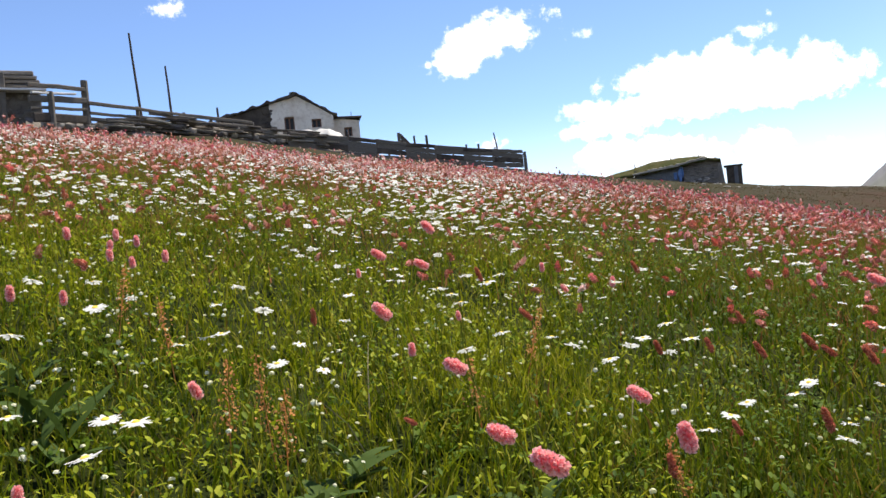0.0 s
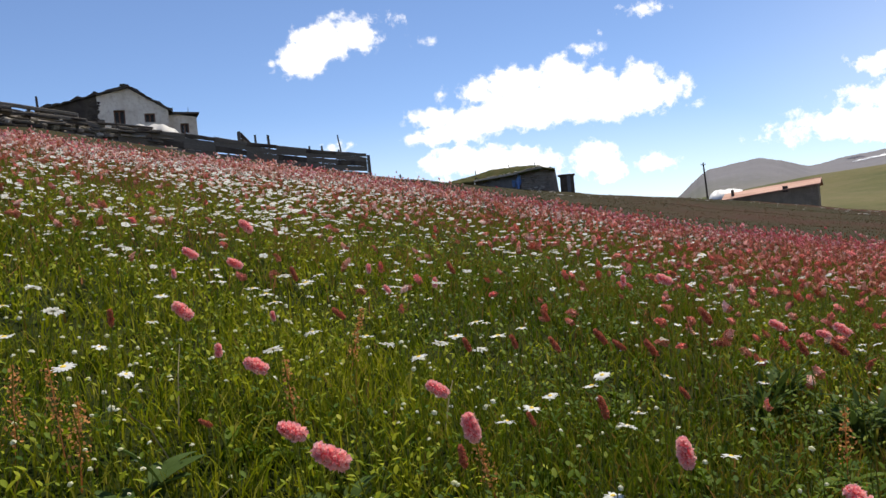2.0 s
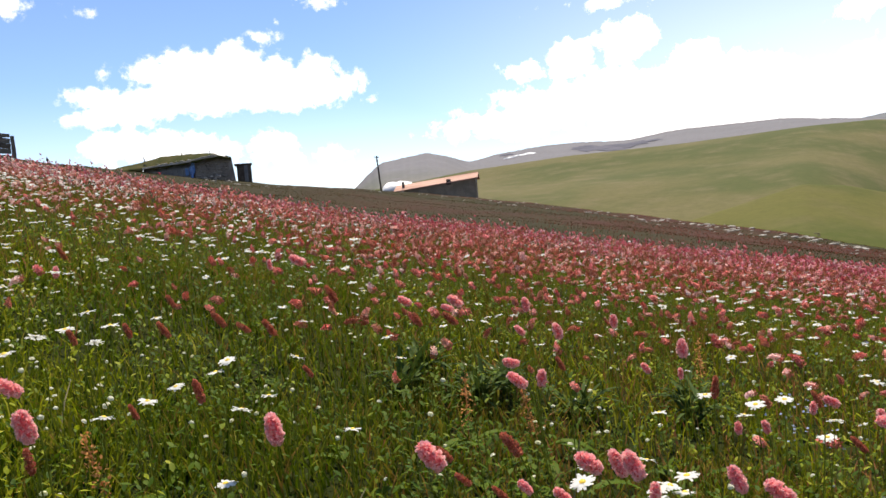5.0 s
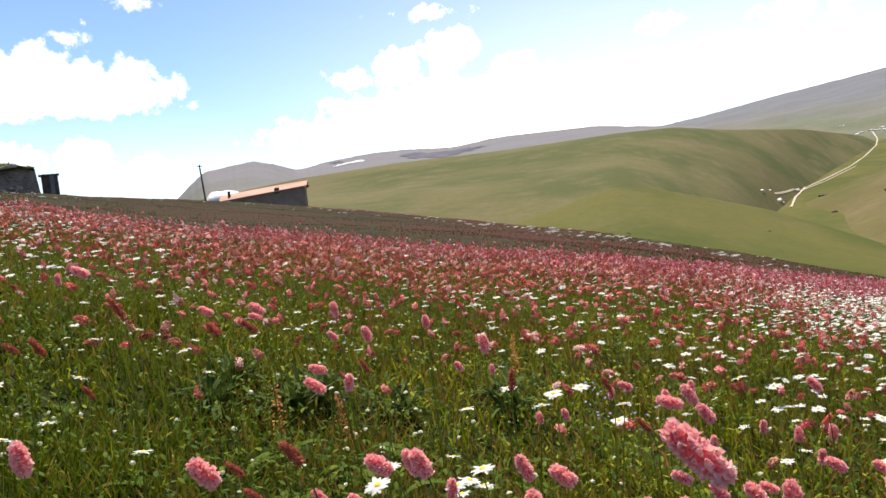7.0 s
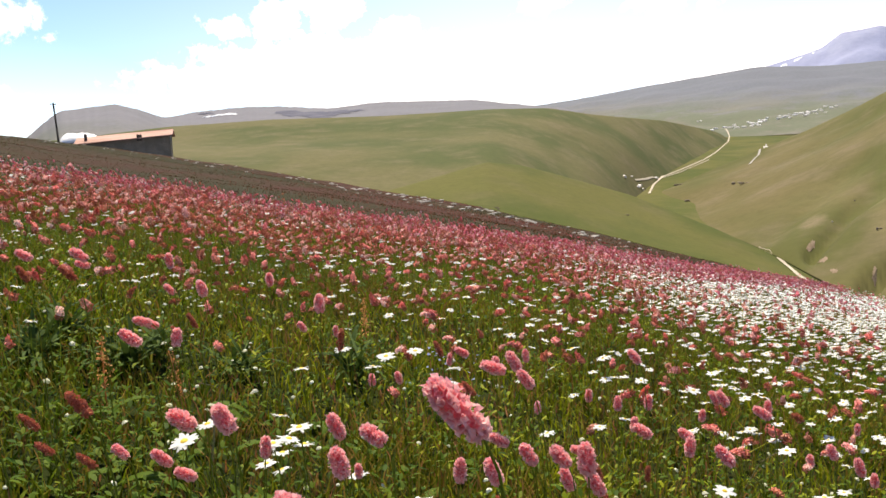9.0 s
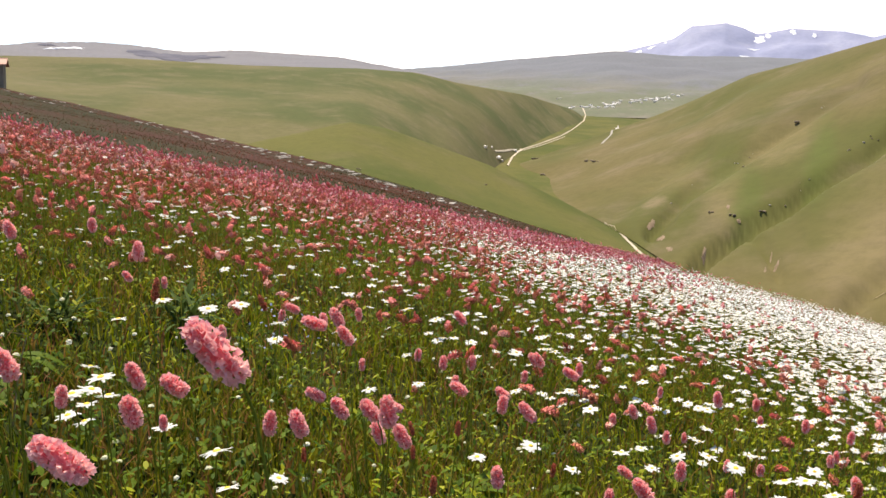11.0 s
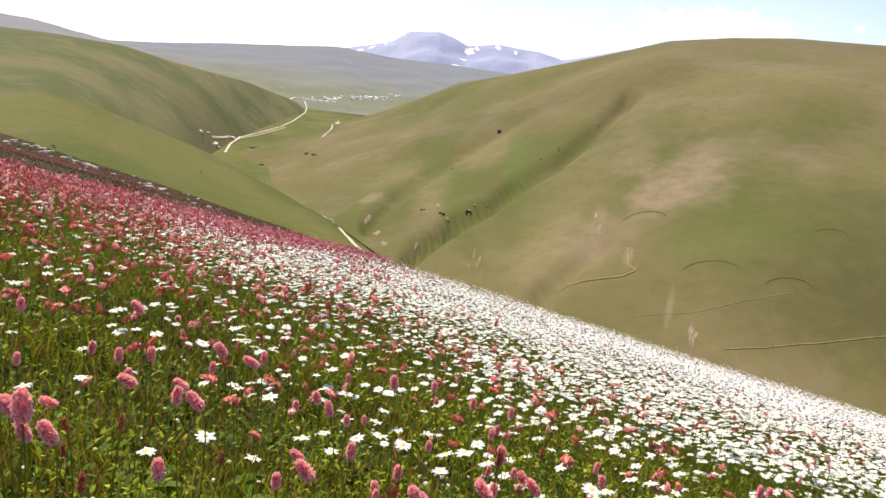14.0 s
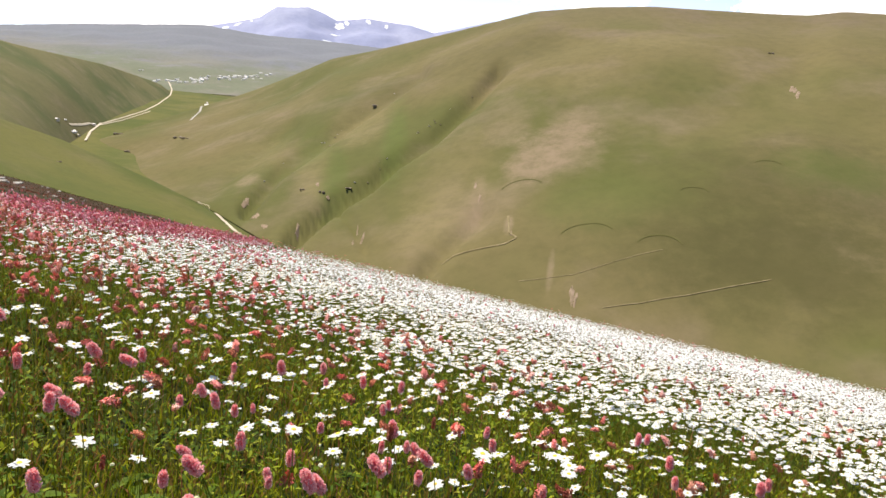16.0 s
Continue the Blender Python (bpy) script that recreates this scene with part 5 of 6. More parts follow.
def dome(sides=8, width=0.15, high=0.07, lift=0.01):
    a = np.arange(sides) * 2 * np.pi / sides
    v = np.concatenate([np.stack([np.cos(a) * width, np.sin(a) * width, 0 * a], -1), np.stack([np.cos(a) * width * 0.6, np.sin(a) * width * 0.6, 0 * a + high * 0.8], -1), [[0, 0, high]]])
    v[:, 2] += lift
    f = []
    for k in range(sides):
        q = (k + 1) % sides
        f += [(k, q, sides + q), (k, sides + q, sides + k), (sides + k, sides + q, 2 * sides)]
    return v, np.array(f)


def star(n, seed):
    """A far daisy: a small ragged disc."""
    g = np.random.default_rng(seed)
    a = np.arange(n) * 2 * np.pi / n
    r = 0.5 * g.uniform(0.8, 1.05, n)
    v = np.stack([np.cos(a) * r, np.sin(a) * r, g.uniform(-0.08, 0.04, n)], -1)
    return v, np.array([(0, i, i + 1) for i in range(1, n - 1)])


def frames_for(axis):
    """Turns that take z to the given axes, with a random turn about them."""
    z = axis / np.linalg.norm(axis, axis=1, keepdims=True)
    ref = rng.normal(size=z.shape)
    x = np.cross(ref, z)
    x /= np.linalg.norm(x, axis=1, keepdims=True)
    return np.stack([x, np.cross(z, x), z], -1)


def stamp(template, at, turn, size):
    """Copies of a template at many places, as one set of places and triangles."""
    v, f = template
    n, k = len(at), len(v)
    out = np.einsum("nij,kj->nki", turn * size[:, None, None], v) + at[:, None]
    return out.reshape(-1, 3), (f[None] + (np.arange(n) * k)[:, None, None]).reshape(-1, 3)


def stuff(name, sets, mats, label, cat, smooth=False):
    """One object of what nobody could count; sets pair (places, triangles) with a material's index."""
    vs, fs, ix, o = [], [], [], 0
    for (v, f), i in sets:
        vs.append(v)
        fs.append(f + o)
        ix.append(np.full(len(f), i) if np.ndim(i) == 0 else np.tile(i, len(f) // len(i)))
        o += len(v)
    ob = new(name, mesh_from(name, np.concatenate(vs), np.concatenate(fs), mats, np.concatenate(ix), smooth))
    return tagged(ob, label, cat, kind="stuff")


def clumps(x, y, size, seed):
    """Uneven patches between 0 and 1."""
    return np.clip(0.5 + 0.9 * ridged(x, y, size, seed) + 0.5 * ridged(x, y, size * 0.37, seed + 1), 0, 1)


def sow(density, most, r0, r1, a0=-34.0, a1=132.0):
    """Places on the meadow, so many to the square metre."""
    area = radians(a1 - a0) / 2 * (r1**2 - r0**2)
    n = int(area * most)
    az, r = rng.uniform(a0, a1, n), np.sqrt(rng.uniform(r0**2, r1**2, n))
    x, y = r * np.sin(np.radians(az)), r * np.cos(np.radians(az))
    keep = rng.uniform(0, most, n) < density(az, r, x, y)
    over = np.interp(az, [8, 16, 70, 82], [1.35, 1.0, 1.0, 1.35])
    stray = np.where(rng.uniform(0, 1, n) < 0.4, rng.uniform(1, 2.0, n), 1)
    keep &= r < over * curve(az, RIM_R) * np.where(over > 1.3, stray, 1 + 0.25 * (stray - 1) ** 2)
    return az[keep], r[keep], x[keep], y[keep]


def mixed(az, left, middle, right):
    """A value that changes from the uphill side over the middle to the valley side."""
    w = np.interp(az, [14, 34], [0, 1])
    v = np.interp(az, [62, 78], [0, 1])
    return left * (1 - w) + middle * w * (1 - v) + right * v


WHITE_R = [(-34, 99), (64, 99), (66.5, 8), (70.5, 6.4), (74, 6), (79, 5), (84, 4.2), (90, 3.8), (97, 3.6), (117, 3.8), (140, 4)]
PINK_R = [(-34, 99), (52, 99), (56, 5), (60, 5.5), (67, 6.5), (72, 7.6), (77, 9.5), (81, 14), (85, 26), (88, 99), (140, 99)]


def pink_density(az, r, x, y):
    left = np.interp(r, [1.6, 2.2, 3, 5, 8, 12, 17], [0, 8, 26, 62, 100, 130, 110])
    mid = np.interp(r, [1.6, 2.2, 3.0, 4.2, 7, 11, 17], [0, 50, 125, 185, 200, 210, 170])
    right = np.interp(r, [1.5, 2.1, 3.5, 5, 8, 30], [0, 95, 80, 30, 6, 3]) * np.interp(az, [86, 100], [1, 0.4])
    c = clumps(x, y, 2.4, 31)
    out = mixed(az, left, mid, right) * (0.35 + 1.3 * c)
    out = out + 120 * np.clip(1 - np.abs(az - 83) / 4.5, 0, 1) * np.clip(1 - np.abs(r - 9.5) / 3, 0, 1)
    out = out + 110 * c * np.clip(1 - np.abs(az - 64) / 20, 0, 1) * np.interp(r, [2.6, 3.6, 6, 8], [0, 1, 1, 0])
    band = r > np.interp(az, *np.array(PINK_R).T)
    return np.where(band & (az > 58), 300 * (0.5 + c), out)


def daisy_density(az, r, x, y):
    c = clumps(x, y, 1.9, 57)
    left = np.interp(r, [1.2, 2.0, 2.8, 4, 7, 11, 16], [0, 6, 28, 62, 62, 46, 24]) * (np.interp(az, [-34, -14, -4, 8, 14], [0.9, 1.1, 1.4, 1.1, 0.8]) + 1.3 * np.clip(1 - np.abs(az - 1) / 9, 0, 1) * np.interp(r, [3.2, 4.5, 7, 9], [0, 1, 1, 0]))
    mid = np.interp(r, [1.6, 2.2, 3, 5, 8, 12], [0, 4, 16, 20, 8, 3]) * np.interp(az, [10, 24, 35, 55], [2.6, 2.4, 1.2, 2.2])
    right = np.interp(r, [1.5, 2.0, 3.2, 5], [0, 60, 150, 200])
    out = mixed(az, left, mid, right) * (0.2 + 1.6 * c)
    wr = np.interp(az, *np.array(WHITE_R).T)
    field = np.clip((r / wr - 0.85) / 0.3, 0, 1) * (r < np.interp(az, *np.array(PINK_R).T))
    thin = np.clip(0.35 * clumps(x, y, 5.0, 77) * 1.7 + 0.65 * clumps(x, y, 1.1, 79) * 1.5, 0.3, 1)
    edge = np.interp(r / curve(az, RIM_R), [0.28, 0.46, 0.6, 0.78], [1, 0.92, 0.4, 0.03])
    return np.maximum(out * np.where(az > 74, edge, 1), field * 540 * thin * edge)


def lean(az, n, spread=0.6, side=-0.7):
    """Axes of nodding heads, mostly bent the one way by the wind."""
    t = rng.normal(side, spread, n)
    a = np.radians(az)
    right = np.stack([np.cos(a), -np.sin(a), 0 * a], -1)
    ahead = np.stack([np.sin(a), np.cos(a), 0 * a], -1)
    return right * np.sin(t)[:, None] + ahead * rng.normal(0, 0.3, n)[:, None] + np.array([0, 0, 1.0]) * np.cos(t)[:, None]


def stalks(x, y, z0, top, width):
    """Thin flat stalks from the ground up to the heads."""
    n = len(x)
    base = np.stack([x, y, z0], -1) + np.concatenate([rng.normal(0, 0.02, (n, 2)), np.zeros((n, 1))], 1)
    a = rng.uniform(0, 2 * np.pi, n)
    s = np.stack([np.cos(a), np.sin(a), 0 * a], -1) * (width / 2)
    mid = base * 0.45 + top * 0.55 + rng.normal(0, 0.008, (n, 3))
    v = np.stack([base - s, base + s, mid + s * 0.8, mid - s * 0.8, top + s * 0.6, top - s * 0.6], 1).reshape(-1, 3)
    f = np.array([(0, 1, 2), (0, 2, 3), (3, 2, 4), (3, 4, 5)])
    return v, (f[None] + (np.arange(n) * 6)[:, None, None]).reshape(-1, 3)


def bistort_stuff():
    sets = []
    for r0, r1, most, forms in ((1.6, 4.2, 330, [bowed(spike(34, s, 0.24, 3, 0.22, (5, 5)), 0.5) for s in (1, 2, 3)]), (4.2, 8, 420, [bowed(spike(12, s, 0.36, 3, 0.24, (4, 4)), 0.5) for s in (4, 5, 6)]), (8, 24, 450, [lump(s) for s in (7, 8, 9)])):
        az, r, x, y = sow(pink_density, most, r0, r1)
        n = len(x)
        h = rng.normal(0.30, 0.05, n).clip(0.16, 0.46)
        z = ground_z(x, y)
        ax = lean(az, n)
        top = np.stack([x, y, z + h], -1)
        size = rng.normal(0.031, 0.005, n).clip(0.019, 0.043) * np.interp(r, [2, 4, 12], [1.06, 1.06, 1.12])
        turn = frames_for(ax)
        kind = rng.integers(0, len(forms), n)
        old = rng.uniform(0, 1, n) < np.interp(r, [1.6, 5, 9], [0.55, 0.5, 0.15]) + np.interp(az, [-5, 12], [0.25, 0]) * (r > 5)
        pale = rng.uniform(0, 1, n) < np.interp(az, [-34, 4, 14, 20, 55, 80], [0.52, 0.5, 0.3, 0.14, 0.1, 0.03]) * np.interp(r, [2, 5], [0.4, 1])
        old = np.where(pale, 2, old.astype(int))
        old = np.where((old == 0) & (r > np.interp(az, [20, 60, 80], [8, 5, 4.2])), 3, old)
        for k, form in enumerate(forms):
            for flag, mat in ((0, 0), (1, 1), (2, 4), (3, 3)):
                q = (kind == k) & (old == flag)
                if q.any():
                    # lowest faces of each head get the painted shade
                    foot = form[0][form[1]][:, :, 2].mean(1) < (0.24 if r0 < 7 else 0.2)
                    sets.append((stamp(form, top[q], turn[q], size[q] * (0.85 if flag == 1 else 1)), np.where(foot, 5, mat)))
        if r1 < 9:
            sets.append((stalks(x, y, z, top, 0.0018 if r1 < 5 else 0.0028), 2))
    stuff("bistort_field", sets, [MAT["pink_far"], MAT["red_far"], MAT["stem"], MAT["pink_rim"], MAT["pink_pale"], MAT["shaded_foot"]], "sea of pink bistort flowers on thin stalks", "bistort flowers")


def daisy_stuff():
    sets = []
    for r0, r1, most, rays, disc in ((1.2, 3.6, 420, daisy_rays(14, 1), dome(7, 0.12, 0.06)), (3.6, 8, 540, daisy_rays(9, 2, False), dome(5, 0.11, 0.05)), (8, 34, 540, star(6, 3), None)):
        az, r, x, y = sow(daisy_density, most, r0, r1)
        n = len(x)
        h = rng.normal(0.25, 0.05, n).clip(0.12, 0.4)
        z = ground_z(x, y)
        top = np.stack([x, y, z + h], -1)
        ax = rng.normal(0, 0.17, (n, 3)) + np.array([0.08, 0.1, 1.0])
        turn = frames_for(ax)
        size = rng.normal(0.032, 0.004, n).clip(0.02, 0.043)
        sets.append((stamp(rays, top, turn, size), 0))
        if disc:
            sets.append((stamp(disc, top, turn, size), 1))
            sets.append((stalks(x, y, z, top - np.array([0, 0, 0.002]), 0.0022), 2))
    stuff("daisy_field", sets, [MAT["petal"], MAT["disc"], MAT["stem"]], "carpet of white ox-eye daisies", "daisies")


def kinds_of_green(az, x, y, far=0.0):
    """Picks lush, yellow-green, olive or rusty plants by azimuth, 0 to 3; the yellow-green share also brightens a
    stretch.
    """
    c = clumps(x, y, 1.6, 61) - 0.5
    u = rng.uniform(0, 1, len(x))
    # besides plant variety, brighter light on parts of the meadow is put into this share
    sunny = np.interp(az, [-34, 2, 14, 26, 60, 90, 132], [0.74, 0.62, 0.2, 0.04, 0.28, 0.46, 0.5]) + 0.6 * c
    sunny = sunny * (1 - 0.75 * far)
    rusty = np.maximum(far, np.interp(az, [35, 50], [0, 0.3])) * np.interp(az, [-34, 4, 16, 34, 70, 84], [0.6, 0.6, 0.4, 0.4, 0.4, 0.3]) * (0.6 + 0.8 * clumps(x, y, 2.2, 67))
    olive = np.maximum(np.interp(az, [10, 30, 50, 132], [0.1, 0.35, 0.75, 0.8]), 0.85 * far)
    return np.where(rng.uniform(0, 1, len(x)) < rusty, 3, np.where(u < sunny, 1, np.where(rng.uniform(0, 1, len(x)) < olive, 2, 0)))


def blades(r0, r1, most, tall, wide, segs, name, label, a0=-40.0, a1=138.0):
    az, r, x, y = sow(lambda az, r, x, y: most * (0.55 + 0.45 * clumps(x, y, 0.9, 91)), most, r0, r1, a0, a1)
    n = len(x)
    z = ground_z(x, y)
    h = tall * rng.uniform(0.45, 1.15, n) * (0.75 + 0.4 * clumps(x, y, 1.3, 13))
    a = rng.uniform(0, 2 * np.pi, n)
    side = np.stack([np.cos(a), np.sin(a), 0 * a], -1)
    b = rng.uniform(0, 2 * np.pi, n)
    out = np.stack([np.cos(b), np.sin(b), 0 * b], -1) * (h * rng.uniform(0.1, 0.75, n))[:, None]
    w = wide * rng.uniform(0.6, 1.4, n)
    base = np.stack([x, y, z - 0.01], -1)
    rows = []
    for i in range(segs + 1):
        t = i / segs
        c = base + out * t**1.9 + np.array([0, 0, 1.0]) * (h * (t - 0.16 * t**3))[:, None]
        k = (w * (1 - t**1.6) * 0.5 + 0.0002)[:, None]
        rows += [c - side * k, c + side * k]
    v = np.stack(rows, 1)
    f = []
    for i in range(segs):
        p = 2 * i
        f += [(p, p + 1, p + 3), (p, p + 3, p + 2)]
    m = v.shape[1]
    fs = (np.array(f)[None] + (np.arange(n) * m)[:, None, None]).reshape(-1, 3)
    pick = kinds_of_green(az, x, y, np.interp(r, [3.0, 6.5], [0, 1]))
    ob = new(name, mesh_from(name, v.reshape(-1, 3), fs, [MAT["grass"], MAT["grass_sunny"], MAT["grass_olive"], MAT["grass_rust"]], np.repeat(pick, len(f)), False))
    tagged(ob, label, "grass", kind="stuff")


def herb_leaves():
    """Small broad leaves between the grass."""
    tv = np.array([(0, 0, 0), (-0.22, 0.35, 0.06), (0.22, 0.35, 0.06), (-0.18, 0.72, 0.05), (0.18, 0.72, 0.05), (0, 1, -0.04), (0, 0.4, 0)])
    tf = np.array([(0, 6, 1), (0, 2, 6), (1, 6, 3), (6, 2, 4), (6, 4, 3), (3, 4, 5)])
    az, r, x, y = sow(lambda az, r, x, y: 6500 * clumps(x, y, 0.7, 19) ** 1.1 * np.interp(r, [0.6, 2.5, 4, 7], [1, 0.55, 0.3, 0.15]), 6500, 0.5, 7)
    n = len(x)
    at = np.stack([x, y, ground_z(x, y) + rng.uniform(0.02, 0.14, n)], -1)
    b = rng.uniform(0, 2 * np.pi, n)
    up = rng.uniform(0.1, 0.9, n)
    yv = np.stack([np.cos(b), np.sin(b), up], -1)
    yv /= np.linalg.norm(yv, axis=1, keepdims=True)
    xv = np.cross(yv, (0, 0, 1.0))
    xv /= np.linalg.norm(xv, axis=1, keepdims=True)
    turn = np.stack([xv, yv, np.cross(xv, yv)], -1)
    v, f = stamp((tv, tf), at, turn, rng.uniform(0.007, 0.024, n) * np.interp(r, [2, 6], [1, 1.7]))
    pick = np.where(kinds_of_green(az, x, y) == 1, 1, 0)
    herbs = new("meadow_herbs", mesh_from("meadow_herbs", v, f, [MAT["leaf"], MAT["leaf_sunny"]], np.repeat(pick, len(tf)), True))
    tagged(herbs, "low broad-leaved herbs between the grass", "herbs", kind="stuff")


def small_flowers():
    ball = dome(5, 0.5, 0.35, -0.1)
    az, r, x, y = sow(lambda az, r, x, y: 300 * clumps(x, y, 0.8, 23) ** 1.5 * np.interp(az, [8, 20, 80], [1, 0.5, 0.3]), 300, 0.7, 5.5)
    n = len(x)
    z = ground_z(x, y)
    top = np.stack([x, y, z + rng.uniform(0.06, 0.2, n)], -1)
    turn = frames_for(rng.normal(0, 0.4, (n, 3)) + np.array([0, 0, 1.0]))
    stuff("white_clover", [(stamp(ball, top, turn, rng.uniform(0.008, 0.015, n)), 0), (stalks(x, y, z, top, 0.0015), 1)], [MAT["clover"], MAT["stem"]], "tiny white clover heads scattered in the grass", "clover")


def brow_plants():
    """Dull red sorrel and dry tufts on the bare brow behind the flowers."""
    n = 170000
    az = rng.uniform(9, 80, n)
    u = rng.uniform(0, 1, n)
    d, b = curve(az, RIM_R), curve(az, BROW_R) + 3
    r = d + (b - d) * u**0.8
    x, y = r * np.sin(np.radians(az)), r * np.cos(np.radians(az))
    keep = rng.uniform(0, 1, n) < 0.25 + 0.75 * clumps(x, y, 9, 41)
    az, r, x, y = az[keep], r[keep], x[keep], y[keep]
    n = len(x)
    h = rng.uniform(0.02, 0.07, n)
    base = np.stack([x, y, ground_z(x, y) - 0.02], -1)
    a = rng.uniform(0, 2 * np.pi, n)
    s = np.stack([np.cos(a), np.sin(a), 0 * a], -1) * (rng.uniform(0.006, 0.02, n))[:, None]
    o = rng.normal(0, 0.02, (n, 3))
    v = np.stack([base - s, base + s, base + s * 0.7 + o + np.array([0, 0, 1.0]) * h[:, None], base - s * 0.5 + o + np.array([0, 0, 0.8]) * h[:, None]], 1).reshape(-1, 3)
    f = (np.array([(0, 1, 2), (0, 2, 3)])[None] + (np.arange(n) * 4)[:, None, None]).reshape(-1, 3)
    rust = np.repeat(rng.uniform(0, 1, n) < (0.1 + 0.9 * clumps(x, y, 14, 43)) * np.interp(az, [20, 34, 50], [0.25, 0.7, 1]), 2)
    pale = np.repeat(rng.uniform(0, 1, n) < np.interp(az, [36, 52], [0, 0.75]), 2)
    ob = new("brow_tufts", mesh_from("brow_tufts", v, f, [MAT["brow_grass"], MAT["sorrel_far"], MAT["sorrel_pale"]], np.where(rust & pale, 2, rust.astype(int)), False))
    tagged(ob, "brownish red sorrel and dry tufts on the brow", "tufts", kind="stuff")
    # pale stones
    g = random.Random(17)
    bm = bmesh.new()
    for i in range(150):
        az = g.uniform(18, 76)
        b = float(curve(az, BROW_R))
        r = b * g.uniform(0.72, 1.0)
        x, y = r * math.sin(radians(az)), r * math.cos(radians(az))
        s = g.uniform(0.08, 0.32)
        stone(bm, (x, y, float(ground_z(x, y)) + s * 0.08), (s * 1.5, s, s * 0.5), i)
    for i in range(90):
        az = g.gauss(55, 8)
        r = float(curve(az, BROW_R)) * g.uniform(0.84, 0.99)
        x, y = r * math.sin(radians(az)), r * math.cos(radians(az))
        s = g.uniform(0.12, 0.5)
        stone(bm, (x, y, float(ground_z(x, y)) + s * 0.06), (s * 1.8, s * 1.2, s * 0.32), i + 300)
    me = bpy.data.meshes.new("brow_stones")
    bm.to_mesh(me)
    bm.free()
    me.materials.append(MAT["rock"])
    tagged(new("brow_stones", me), "pale stones scattered over the brow", "stones", kind="stuff")


MAT["brow_grass"] = material("dry_brow_grass", blend((0.045, 0.045, 0.01), (0.06, 0.055, 0.015), (0.04, 0.04, 0.008), (0.09, 0.075, 0.022)), 0.85, 0.03, through_light=0.3)
MAT["sorrel_pale"] = material("pinkish_sorrel", blend((0.24, 0.07, 0.048), (0.32, 0.1, 0.07), (0.17, 0.06, 0.035), (0.4, 0.16, 0.12)), 0.85, 0.05, through_light=0.3)
MAT["sorrel_far"] = material("brown_red_sorrel", blend((0.1, 0.035, 0.022), (0.14, 0.045, 0.03), (0.075, 0.03, 0.016), (0.19, 0.07, 0.05)), 0.85, 0.05, through_light=0.3)

blades(0.4, 2.4, 5400, 0.105, 0.0048, 3, "near_grass", "fine green meadow grass")
blades(2.4, 5, 2300, 0.12, 0.0065, 2, "meadow_grass", "green meadow grass between the flowers")
blades(5, 11, 480, 0.165, 0.011, 1, "upper_grass", "green meadow grass further up the slope")
blades(11, 34, 90, 0.19, 0.022, 1, "rim_grass", "green grass along the rim of the meadow")
blades(19, 34, 120, 0.28, 0.016, 1, "crest_grass", "dry brownish grass along the crest of the meadow", 80.0, 132.0)
blades(0.3, 7, 520, 0.15, 0.011, 1, "back_grass", "green meadow grass on the slope below the path", 132.0, 326.0)
herb_leaves()
small_flowers()
daisy_stuff()
bistort_stuff()
brow_plants()

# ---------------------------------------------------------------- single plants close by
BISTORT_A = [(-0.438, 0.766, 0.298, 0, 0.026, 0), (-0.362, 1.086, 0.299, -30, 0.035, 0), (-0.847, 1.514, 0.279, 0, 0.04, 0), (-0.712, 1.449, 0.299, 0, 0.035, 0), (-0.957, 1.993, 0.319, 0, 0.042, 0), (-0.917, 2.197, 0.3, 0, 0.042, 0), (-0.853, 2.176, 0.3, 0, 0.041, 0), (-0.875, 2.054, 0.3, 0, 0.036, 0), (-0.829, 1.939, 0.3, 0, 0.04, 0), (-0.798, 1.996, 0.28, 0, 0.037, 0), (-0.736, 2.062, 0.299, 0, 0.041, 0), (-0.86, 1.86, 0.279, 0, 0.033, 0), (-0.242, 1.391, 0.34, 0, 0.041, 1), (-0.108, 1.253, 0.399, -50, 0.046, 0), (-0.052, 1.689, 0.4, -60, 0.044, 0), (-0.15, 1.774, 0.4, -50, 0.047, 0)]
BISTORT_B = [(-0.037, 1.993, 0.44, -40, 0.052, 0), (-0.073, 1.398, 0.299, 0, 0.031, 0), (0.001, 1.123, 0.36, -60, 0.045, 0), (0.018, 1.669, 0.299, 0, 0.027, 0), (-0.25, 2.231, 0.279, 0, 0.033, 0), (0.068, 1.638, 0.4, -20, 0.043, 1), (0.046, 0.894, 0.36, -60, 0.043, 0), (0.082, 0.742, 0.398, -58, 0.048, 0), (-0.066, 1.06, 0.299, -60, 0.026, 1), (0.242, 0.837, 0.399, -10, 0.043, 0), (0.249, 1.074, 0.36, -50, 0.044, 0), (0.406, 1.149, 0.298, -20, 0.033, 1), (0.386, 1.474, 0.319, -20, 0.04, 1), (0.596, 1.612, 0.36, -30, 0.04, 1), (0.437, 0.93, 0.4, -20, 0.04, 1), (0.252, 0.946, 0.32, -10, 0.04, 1)]
